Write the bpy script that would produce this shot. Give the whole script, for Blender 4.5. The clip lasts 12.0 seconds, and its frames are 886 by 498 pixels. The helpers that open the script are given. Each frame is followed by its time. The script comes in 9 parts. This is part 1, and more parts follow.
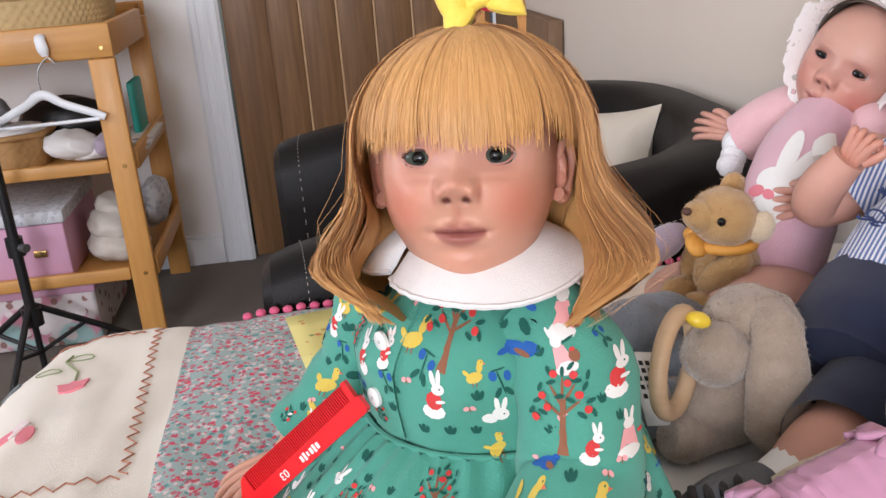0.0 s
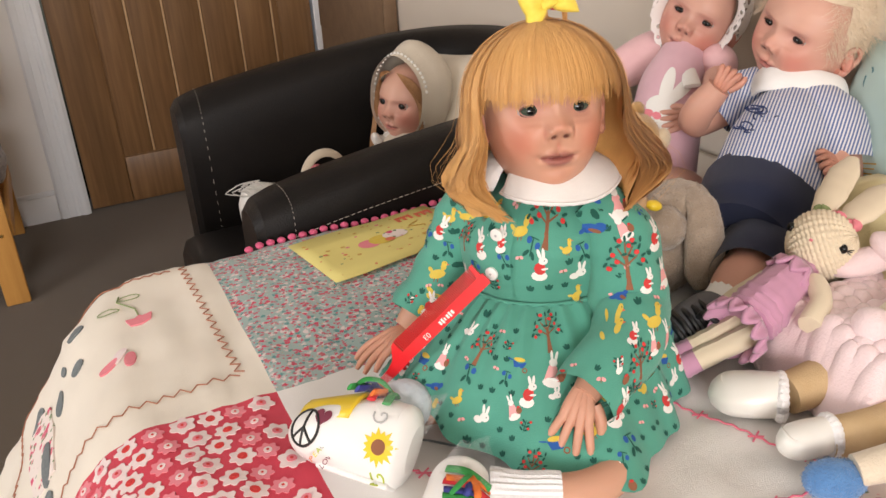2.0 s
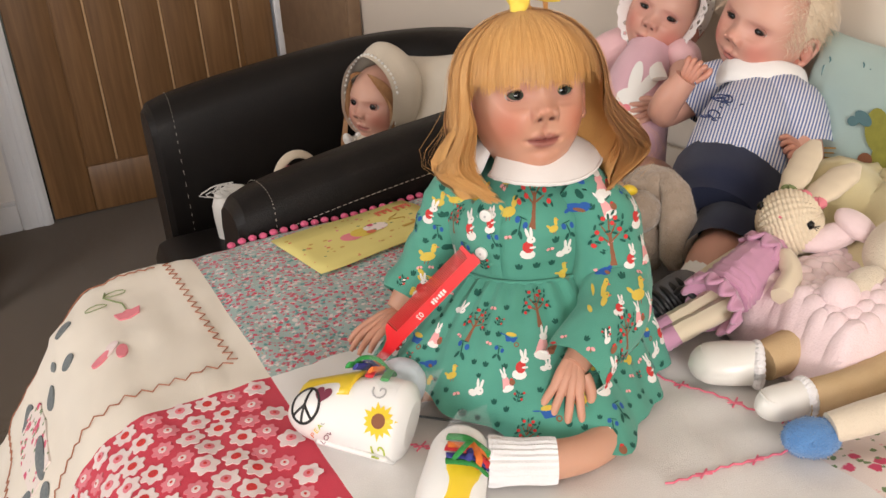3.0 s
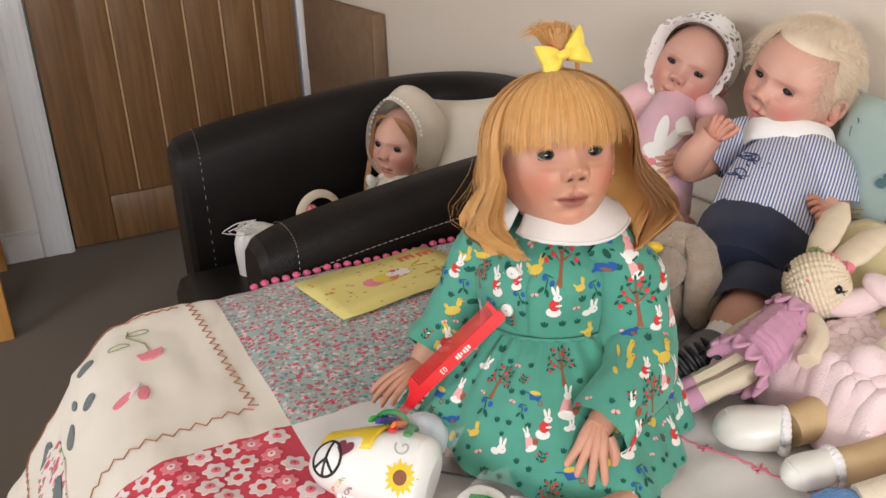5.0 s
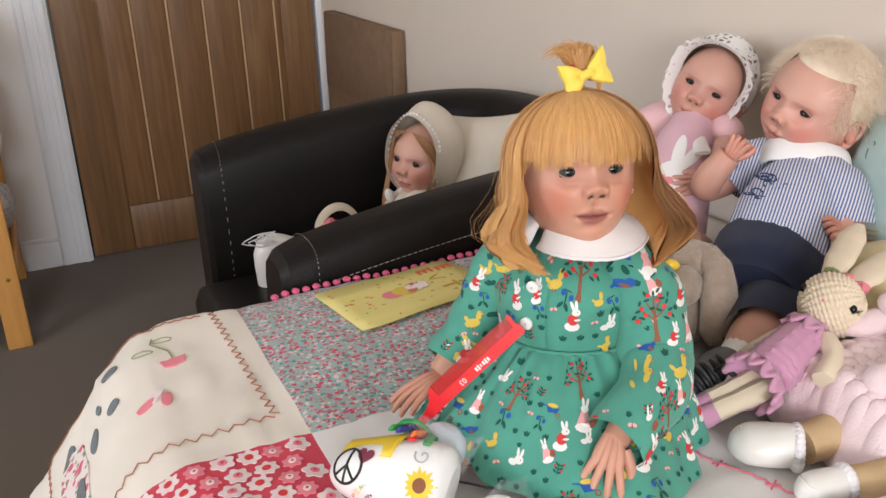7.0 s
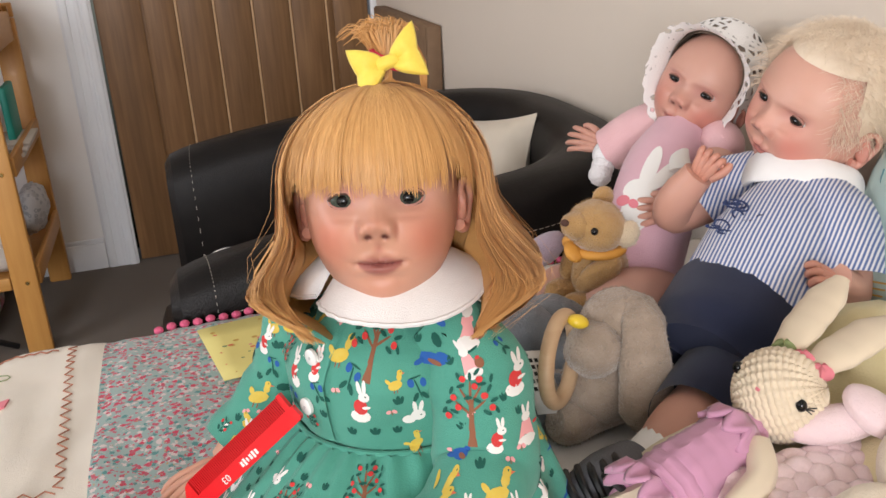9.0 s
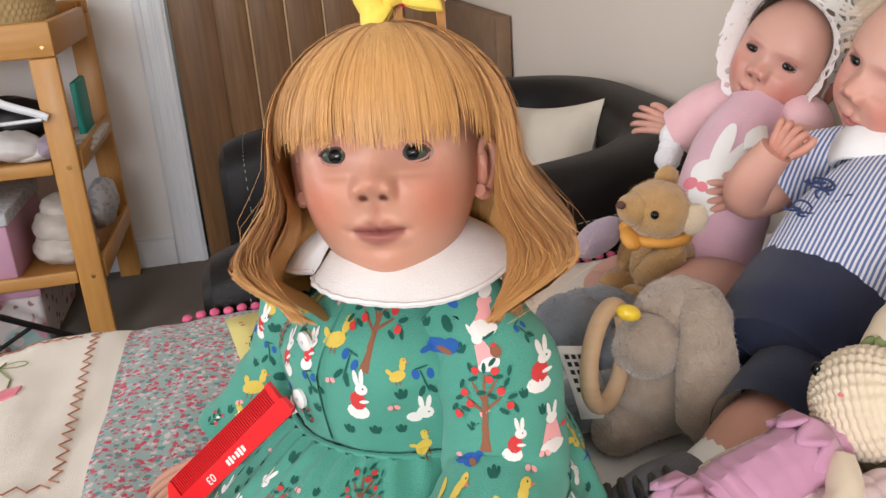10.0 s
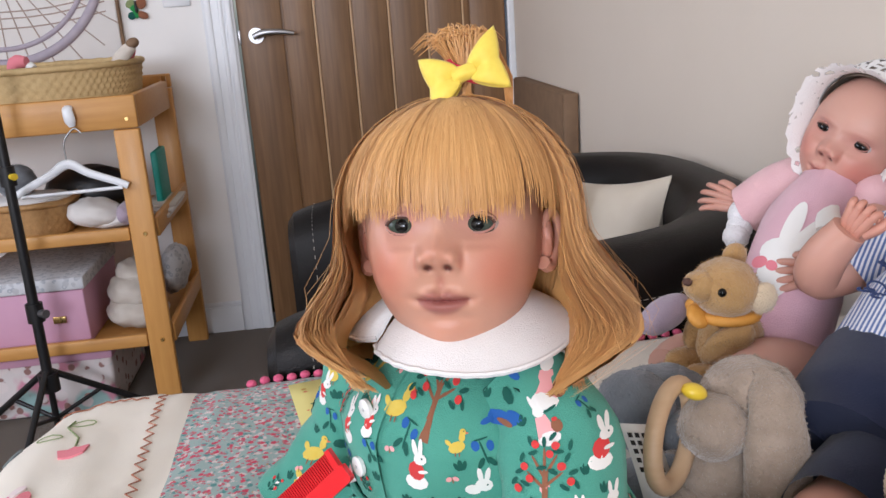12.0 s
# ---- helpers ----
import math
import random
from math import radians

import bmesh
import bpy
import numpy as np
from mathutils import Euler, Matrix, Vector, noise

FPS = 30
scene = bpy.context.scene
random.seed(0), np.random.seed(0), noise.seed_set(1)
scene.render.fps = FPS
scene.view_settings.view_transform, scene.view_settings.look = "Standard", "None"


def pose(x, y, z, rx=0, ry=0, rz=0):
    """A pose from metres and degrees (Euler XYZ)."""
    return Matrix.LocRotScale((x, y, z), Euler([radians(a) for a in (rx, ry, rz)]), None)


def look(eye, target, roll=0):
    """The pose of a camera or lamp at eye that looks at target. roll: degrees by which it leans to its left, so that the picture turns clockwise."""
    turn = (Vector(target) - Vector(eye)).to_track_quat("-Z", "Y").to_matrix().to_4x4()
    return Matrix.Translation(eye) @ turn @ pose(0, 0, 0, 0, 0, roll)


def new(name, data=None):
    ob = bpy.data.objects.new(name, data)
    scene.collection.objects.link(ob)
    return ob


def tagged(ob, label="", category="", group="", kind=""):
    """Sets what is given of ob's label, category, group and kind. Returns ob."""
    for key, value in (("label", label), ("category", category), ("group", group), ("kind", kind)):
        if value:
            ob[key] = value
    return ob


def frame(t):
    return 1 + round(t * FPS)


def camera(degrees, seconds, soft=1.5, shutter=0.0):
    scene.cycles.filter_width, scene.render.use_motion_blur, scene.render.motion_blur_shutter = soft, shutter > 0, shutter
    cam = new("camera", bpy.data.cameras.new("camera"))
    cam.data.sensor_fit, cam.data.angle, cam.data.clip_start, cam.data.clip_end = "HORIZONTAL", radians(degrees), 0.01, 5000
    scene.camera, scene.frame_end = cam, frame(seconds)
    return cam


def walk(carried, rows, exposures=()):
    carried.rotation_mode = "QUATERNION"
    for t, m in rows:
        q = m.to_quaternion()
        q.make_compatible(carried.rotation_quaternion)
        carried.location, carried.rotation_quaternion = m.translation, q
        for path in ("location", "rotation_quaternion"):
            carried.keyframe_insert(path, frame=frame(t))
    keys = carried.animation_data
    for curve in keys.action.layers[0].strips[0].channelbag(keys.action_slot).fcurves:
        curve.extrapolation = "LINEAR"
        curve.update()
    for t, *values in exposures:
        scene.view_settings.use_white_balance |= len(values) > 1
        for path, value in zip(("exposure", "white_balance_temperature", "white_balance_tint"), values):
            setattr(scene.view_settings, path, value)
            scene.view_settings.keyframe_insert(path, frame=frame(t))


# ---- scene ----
cam = camera(53.0, 12.0)
METRES, EYE, TILT, LEAN, TURN = 1.045, 1.057, -20.0, 4.0, -9.0
ROWS = [
    (0.0, 0.0, 0.0, 0.0, 0.0, 0.0, -0.0),
    (0.5, -0.0356, -0.034, 0.0216, -1.4, 0.5, 1.98),
    (1.0, -0.1462, -0.0686, 0.0542, -7.82, -2.16, 4.23),
    (1.5, -0.2272, -0.1492, 0.0353, -11.67, -4.72, 5.1),
    (2.0, -0.2675, -0.2082, 0.007, -15.23, -5.11, 5.16),
    (2.5, -0.2996, -0.2258, -0.0059, -16.92, -4.65, 5.42),
    (3.0, -0.306, -0.2293, -0.0125, -18.05, -4.72, 6.15),
    (3.5, -0.3103, -0.2259, 0.0112, -17.72, -3.65, 5.39),
    (5.5, -0.3198, -0.2287, 0.006, -16.58, -2.12, 4.03),
    (6.0, -0.3313, -0.2368, 0.0126, -16.03, -1.44, 3.45),
    (6.5, -0.326, -0.2383, 0.0095, -15.9, -1.11, 3.72),
    (7.0, -0.3276, -0.2407, 0.0071, -16.18, -1.43, 3.56),
    (7.5, -0.2871, -0.2445, 0.0219, -17.1, -0.79, 3.94),
    (9.5, 0.0169, -0.0218, 0.0126, -4.35, -0.94, 1.34),
    (10.0, 0.0212, 0.0021, 0.0004, -2.53, -0.24, 1.06),
    (10.5, 0.0214, -0.0014, -0.0033, -0.7, 2.66, 0.15),
    (11.0, 0.019, 0.0087, -0.0003, 1.68, 4.47, -1.05),
    (11.5, 0.0201, 0.0004, -0.0014, 2.11, 4.21, -0.89),
    (12.0, 0.0214, -0.0015, -0.0012, 1.54, 4.5, -0.53),
]
walk(cam, [(t, pose(0, 0, EYE, TILT, LEAN, TURN) @ pose(METRES * x, METRES * y, METRES * z, 90 + pitch, roll, yaw)) for t, x, y, z, yaw, pitch, roll in ROWS],
     exposures=[(0.0, -0.60, 5700, 14), (0.4, -0.57, 5550, 15), (1.0, -0.55, 5150, 14), (1.6, -0.68, 6050, 12), (2.0, -0.72, 6500, 13), (2.5, -0.78, 6550, 13), (3.5, -0.83, 6350, 12), (5.5, -0.82, 6150, 11), (6.5, -0.79, 6050, 11), (7.0, -0.76, 5950, 12), (7.7, -0.70, 6000, 12), (9.5, -0.70, 6050, 12), (10.2, -0.68, 5850, 12), (11.0, -0.70, 5550, 13), (12.0, -0.70, 5550, 13)])

# ---------------------------------------------------------------- light
world = bpy.data.worlds.new("world")
world.use_nodes = True
scene.world = world
sky = world.node_tree.nodes.new("ShaderNodeTexSky")
sky.sky_type, sky.sun_disc = "NISHITA", False
sky.sun_elevation, sky.sun_rotation = radians(40), radians(200)
world.node_tree.nodes["Background"].inputs[1].default_value = 0.12
world.node_tree.links.new(sky.outputs[0], world.node_tree.nodes["Background"].inputs[0])


def window_light(name, m, sx, sy, watts, colour):
    d = bpy.data.lights.new(name, "AREA")
    d.shape, d.size, d.size_y, d.energy, d.color = "RECTANGLE", sx, sy, watts, colour
    o = new(name, d)
    o.matrix_world = m
    return o


# daylight standing in the openings of the window behind the walker and of an assumed one in the west wall
window_light("window_daylight", look((-1.42, -3.22, 1.57), (-0.2, 1.2, 0.8)), 1.45, 1.1, 176, (1.0, 0.97, 0.93))
# unseen window, added to lift the shelves and the east wall
window_light("assumed_side_window_daylight", look((-2.27, 0.95, 1.55), (0.0, 1.2, 0.8)), 1.15, 1.1, 42, (1.0, 0.98, 0.95))
scene.view_settings.exposure = 0.0

# ---------------------------------------------------------------- materials


def mat(name, col, rough=0.6, metal=0.0, col2=None, scale=40.0, bump=0.0, bscale=200.0, detail=4.0, mix=0.5, coat=0.0,
        sheen=0.0, trans=0.0, sss=0.0, stretch=None, paint=False, spec=0.5, stain=0.0):
    m = bpy.data.materials.new(name)
    m.use_nodes = True
    nt = m.node_tree
    b = nt.nodes["Principled BSDF"]
    b.inputs["Roughness"].default_value = rough
    b.inputs["Metallic"].default_value = metal
    b.inputs["Coat Weight"].default_value = coat
    b.inputs["Sheen Weight"].default_value = sheen
    b.inputs["Transmission Weight"].default_value = trans
    b.inputs["Specular IOR Level"].default_value = spec
    if sss:
        b.inputs["Subsurface Weight"].default_value = sss
        b.inputs["Subsurface Radius"].default_value = (0.012, 0.004, 0.002)
        b.inputs["Subsurface Scale"].default_value = 0.5
    tc = nt.nodes.new("ShaderNodeTexCoord")
    mp = nt.nodes.new("ShaderNodeMapping")
    nt.links.new(tc.outputs["Object"], mp.inputs[0])
    if stretch:
        mp.inputs["Scale"].default_value = stretch
    src = None
    c1 = nt.nodes.new("ShaderNodeRGB")
    c1.outputs[0].default_value = (*col, 1)
    src = c1.outputs[0]
    if paint:
        at = nt.nodes.new("ShaderNodeAttribute")
        at.attribute_name = "paint"
        src = at.outputs["Color"]
    n1 = nt.nodes.new("ShaderNodeTexNoise")
    n1.inputs["Scale"].default_value, n1.inputs["Detail"].default_value = scale, detail
    nt.links.new(mp.outputs[0], n1.inputs[0])
    if col2:
        mx = nt.nodes.new("ShaderNodeMix")
        mx.data_type = "RGBA"
        rp = nt.nodes.new("ShaderNodeMapRange")
        rp.inputs[1].default_value, rp.inputs[2].default_value = 0.5 - mix / 2, 0.5 + mix / 2
        nt.links.new(n1.outputs[0], rp.inputs[0])
        nt.links.new(rp.outputs[0], mx.inputs[0])
        nt.links.new(src, mx.inputs[6])
        mx.inputs[7].default_value = (*col2, 1)
        src = mx.outputs[2]
    if stain:
        n3 = nt.nodes.new("ShaderNodeTexNoise")
        n3.inputs["Scale"].default_value, n3.inputs["Detail"].default_value = scale * 0.12, 3
        nt.links.new(mp.outputs[0], n3.inputs[0])
        hv = nt.nodes.new("ShaderNodeHueSaturation")
        r3 = nt.nodes.new("ShaderNodeMapRange")
        r3.inputs[1].default_value, r3.inputs[2].default_value, r3.inputs[3].default_value, r3.inputs[4].default_value = 0.3, 0.7, 1 - stain, 1 + stain
        nt.links.new(n3.outputs[0], r3.inputs[0])
        nt.links.new(r3.outputs[0], hv.inputs["Value"])
        nt.links.new(src, hv.inputs["Color"])
        src = hv.outputs[0]
    nt.links.new(src, b.inputs["Base Color"])
    if bump:
        n2 = nt.nodes.new("ShaderNodeTexNoise")
        n2.inputs["Scale"].default_value, n2.inputs["Detail"].default_value = bscale, 3
        nt.links.new(mp.outputs[0], n2.inputs[0])
        bp = nt.nodes.new("ShaderNodeBump")
        bp.inputs["Strength"].default_value, bp.inputs["Distance"].default_value = bump, 0.002
        nt.links.new(n2.outputs[0], bp.inputs["Height"])
        nt.links.new(bp.outputs[0], b.inputs["Normal"])
    return m


M = {}
M["wall"] = mat("wall_paint", (0.74, 0.655, 0.56), 0.85, col2=(0.71, 0.625, 0.53), scale=3, bump=0.08, bscale=160, stain=0.03)
M["wall_pale"] = mat("pale_wall_paint", (0.89, 0.87, 0.84), 0.85, col2=(0.87, 0.84, 0.81), scale=3, bump=0.08, bscale=160, stain=0.03)
M["white"] = mat("white_gloss_paint", (0.83, 0.84, 0.86), 0.35, col2=(0.79, 0.80, 0.82), scale=8, bump=0.03, bscale=60)
M["ceiling"] = mat("ceiling_paint", (0.8, 0.79, 0.77), 0.9, col2=(0.77, 0.76, 0.74), scale=4)
M["carpet"] = mat("carpet", (0.142, 0.099, 0.057), 0.95, col2=(0.046, 0.031, 0.017), scale=420, bump=1.0, bscale=500, mix=0.7, sheen=0.3, stain=0.1, spec=0.1)
M["oak"] = mat("oak_veneer", (0.262, 0.142, 0.060), 0.42, col2=(0.155, 0.077, 0.031), scale=9, stretch=(9, 9, 0.45), bump=0.12, bscale=80, mix=0.5, stain=0.16, detail=8)
M["oak_groove"] = mat("oak_groove", (0.66, 0.45, 0.26), 0.5, col2=(0.56, 0.37, 0.2), scale=30)
M["pine"] = mat("lacquered_pine", (0.62, 0.32, 0.085), 0.46, col2=(0.53, 0.25, 0.06), scale=12, stretch=(7, 7, 0.7), mix=0.6, coat=0.05, bump=0.05, bscale=60)
M["pine_h"] = mat("lacquered_pine_rail", (0.62, 0.32, 0.085), 0.46, col2=(0.53, 0.25, 0.06), scale=12, stretch=(0.7, 7, 7), mix=0.6, coat=0.05, bump=0.05, bscale=60)
M["leather"] = mat("black_leather", (0.008, 0.0068, 0.0064), 0.42, col2=(0.011, 0.009, 0.008), scale=30, bump=0.35, bscale=420, stain=0.1, spec=0.18)
M["thread"] = mat("pale_thread", (0.55, 0.5, 0.42), 0.8)
M["chrome"] = mat("satin_chrome", (0.45, 0.45, 0.46), 0.34, 1.0)
M["brass"] = mat("brass_bolt", (0.7, 0.5, 0.2), 0.25, 1.0)
M["card_board"] = mat("brown_cardboard", (0.24, 0.15, 0.085), 0.8, col2=(0.19, 0.115, 0.065), scale=25, stain=0.06)
M["black"] = mat("black_plastic", (0.012, 0.012, 0.013), 0.4)
M["grey_metal"] = mat("grey_metal", (0.25, 0.25, 0.26), 0.35, 0.8)
M["cotton"] = mat("cream_cotton", (0.78, 0.72, 0.62), 0.9, col2=(0.74, 0.67, 0.57), scale=14, bump=0.35, bscale=900, sheen=0.2, stain=0.04, spec=0.2)
M["cotton_white"] = mat("white_cotton", (0.80, 0.77, 0.74), 0.9, col2=(0.75, 0.72, 0.69), scale=14, bump=0.35, bscale=900, sheen=0.2, stain=0.03, spec=0.2)
M["white_cloth"] = mat("white_collar_cloth", (0.86, 0.84, 0.82), 0.85, col2=(0.82, 0.80, 0.78), scale=60, bump=0.25, bscale=1200, sheen=0.2)
M["pink_trim"] = mat("pink_trim", (0.75, 0.14, 0.26), 0.85, col2=(0.62, 0.10, 0.20), scale=80, bump=0.4, bscale=600)
M["red_patch"] = mat("red_patch_cotton", (0.63, 0.05, 0.085), 0.9, col2=(0.55, 0.04, 0.07), scale=30, bump=0.3, bscale=900, sheen=0.15, spec=0.2)
M["flower_white"] = mat("printed_white", (0.78, 0.68, 0.66), 0.9, col2=(0.74, 0.58, 0.57), scale=90)
M["flower_pink"] = mat("printed_pink", (0.72, 0.22, 0.26), 0.9)
M["stitch_brown"] = mat("brown_stitch", (0.34, 0.13, 0.07), 0.85, col2=(0.42, 0.17, 0.10), scale=200)
M["stitch_green"] = mat("green_stitch", (0.20, 0.26, 0.10), 0.85, col2=(0.28, 0.33, 0.15), scale=200)
M["stitch_pink"] = mat("pink_stitch", (0.74, 0.13, 0.22), 0.85, col2=(0.80, 0.24, 0.30), scale=200)
M["stitch_grey"] = mat("grey_applique", (0.11, 0.13, 0.14), 0.9, col2=(0.20, 0.22, 0.22), scale=260)
M["stitch_blue"] = mat("turquoise_stitch", (0.22, 0.45, 0.45), 0.85)
M["skin"] = mat("vinyl_skin", (0.72, 0.42, 0.32), 0.45, paint=True, col2=None, bump=0.06, bscale=700, sss=0.06, spec=0.4)
M["eye_white"] = mat("eye_white", (0.50, 0.44, 0.42), 0.12, spec=0.7)
M["iris_green"] = mat("green_iris", (0.034, 0.046, 0.036), 0.2, spec=0.3, col2=(0.070, 0.088, 0.066), scale=900)
M["iris_dark"] = mat("dark_iris", (0.02, 0.016, 0.014), 0.2, spec=0.25)
M["pupil"] = mat("pupil", (0.004, 0.004, 0.004), 0.12, spec=0.4)
M["lash"] = mat("lash_paint", (0.10, 0.045, 0.03), 0.7)
def hair_mat(name, tones, rough):
    """Fine hair: every strand has its own tone, with broad lighter and darker locks."""
    m = mat(name, tones[1], rough, spec=0.5, sheen=0.1)
    nt = m.node_tree
    geo = nt.nodes.new("ShaderNodeNewGeometry")
    rp = nt.nodes.new("ShaderNodeValToRGB")
    rp.color_ramp.elements[0].color, rp.color_ramp.elements[1].color = (*tones[0], 1), (*tones[2], 1)
    e = rp.color_ramp.elements.new(0.5)
    e.color = (*tones[1], 1)
    nz = nt.nodes.new("ShaderNodeTexNoise")
    nz.inputs["Scale"].default_value, nz.inputs["Detail"].default_value = 45, 2
    nt.links.new(nt.nodes["Texture Coordinate"].outputs["Object"], nz.inputs["Vector"])
    mx = nt.nodes.new("ShaderNodeMix")
    mx.inputs[0].default_value = 0.45
    nt.links.new(geo.outputs["Random Per Island"], mx.inputs[2])
    nt.links.new(nz.outputs[0], mx.inputs[3])
    nt.links.new(mx.outputs[0], rp.inputs[0])
    nt.links.new(rp.outputs[0], nt.nodes["Principled BSDF"].inputs["Base Color"])
    return m


M["hair"] = hair_mat("ginger_mohair", ((0.58, 0.29, 0.088), (0.65, 0.345, 0.112), (0.72, 0.405, 0.145)), 0.5)
# under layer coloured lighter than the strands, to offset the shade among them
M["hair_under"] = mat("ginger_mohair_lightened", (0.72, 0.40, 0.14), 0.55, col2=(0.62, 0.32, 0.10), scale=150, stretch=(6, 6, 0.35), mix=0.8)
M["hair_blond"] = mat("white_blond_mohair", (0.82, 0.70, 0.55), 0.5, col2=(0.76, 0.62, 0.46), scale=90)
M["hair_brown"] = mat("light_brown_hair", (0.44, 0.24, 0.11), 0.5, col2=(0.33, 0.16, 0.07), scale=120)
M["dress"] = mat("teal_cotton", (0.097, 0.35, 0.262), 0.88, col2=(0.082, 0.305, 0.228), scale=25, bump=0.35, bscale=1100, sheen=0.15, spec=0.2, stain=0.05)
M["p_white"] = mat("print_white", (0.80, 0.78, 0.74), 0.9)
M["p_red"] = mat("print_red", (0.62, 0.035, 0.03), 0.9, col2=(0.55, 0.05, 0.05), scale=150)
M["p_yellow"] = mat("print_yellow", (0.66, 0.52, 0.10), 0.9, col2=(0.66, 0.46, 0.05), scale=150)
M["p_brown"] = mat("print_brown", (0.25, 0.10, 0.05), 0.9)
M["p_green"] = mat("print_dark_green", (0.008, 0.09, 0.065), 0.9)
M["p_blue"] = mat("print_blue", (0.02, 0.10, 0.36), 0.9)
M["p_pink"] = mat("print_pink", (0.80, 0.38, 0.38), 0.9)
M["comb_red"] = mat("red_plastic", (0.72, 0.012, 0.018), 0.3, coat=0.15, spec=0.5)
M["bow"] = mat("yellow_ribbon", (0.87, 0.69, 0.09), 0.6, col2=(0.83, 0.63, 0.07), scale=300, bump=0.08, bscale=1500, sheen=0.2)
M["band"] = mat("red_hair_band", (0.6, 0.02, 0.06), 0.7, bump=0.5, bscale=500)
M["button"] = mat("pearl_button", (0.80, 0.80, 0.77), 0.22, coat=0.5)
M["card_yellow"] = mat("yellow_card", (0.72, 0.63, 0.22), 0.6, col2=(0.68, 0.58, 0.19), scale=10, stain=0.03)
M["gold"] = mat("gold_print", (0.55, 0.33, 0.06), 0.45)
M["orange_red"] = mat("orange_red_print", (0.66, 0.16, 0.08), 0.6)
M["shoe_white"] = mat("white_shoe_leather", (0.84, 0.83, 0.81), 0.4, col2=(0.81, 0.80, 0.77), scale=20, coat=0.2, bump=0.05, bscale=200)
M["shoe_yellow"] = mat("yellow_shoe_leather", (0.82, 0.58, 0.03), 0.35, coat=0.3)
M["ink_black"] = mat("black_ink", (0.012, 0.012, 0.012), 0.5)
M["ink_plum"] = mat("plum_ink", (0.19, 0.03, 0.06), 0.5)
M["ink_lime"] = mat("lime_ink", (0.45, 0.55, 0.05), 0.5)
M["ink_grey"] = mat("grey_ink", (0.45, 0.45, 0.45), 0.5)
M["lace_green"] = mat("green_lace", (0.03, 0.28, 0.06), 0.8, bump=0.4, bscale=700)
M["lace_orange"] = mat("orange_lace", (0.75, 0.18, 0.03), 0.8, bump=0.4, bscale=700)
M["lace_red"] = mat("red_lace", (0.6, 0.03, 0.04), 0.8, bump=0.4, bscale=700)
M["lace_blue"] = mat("blue_lace", (0.04, 0.05, 0.25), 0.8, bump=0.4, bscale=700)
M["film"] = mat("clear_film", (0.95, 0.95, 0.97), 0.12, bump=0.6, bscale=90)
M["film"].node_tree.nodes["Principled BSDF"].inputs["Alpha"].default_value = 0.07
M["sock"] = mat("white_sock_knit", (0.84, 0.84, 0.85), 0.95, bump=0.5, bscale=500, sheen=0.3)
M["sock_blue"] = mat("pale_blue_sock", (0.55, 0.62, 0.68), 0.95, bump=0.5, bscale=500, sheen=0.3)


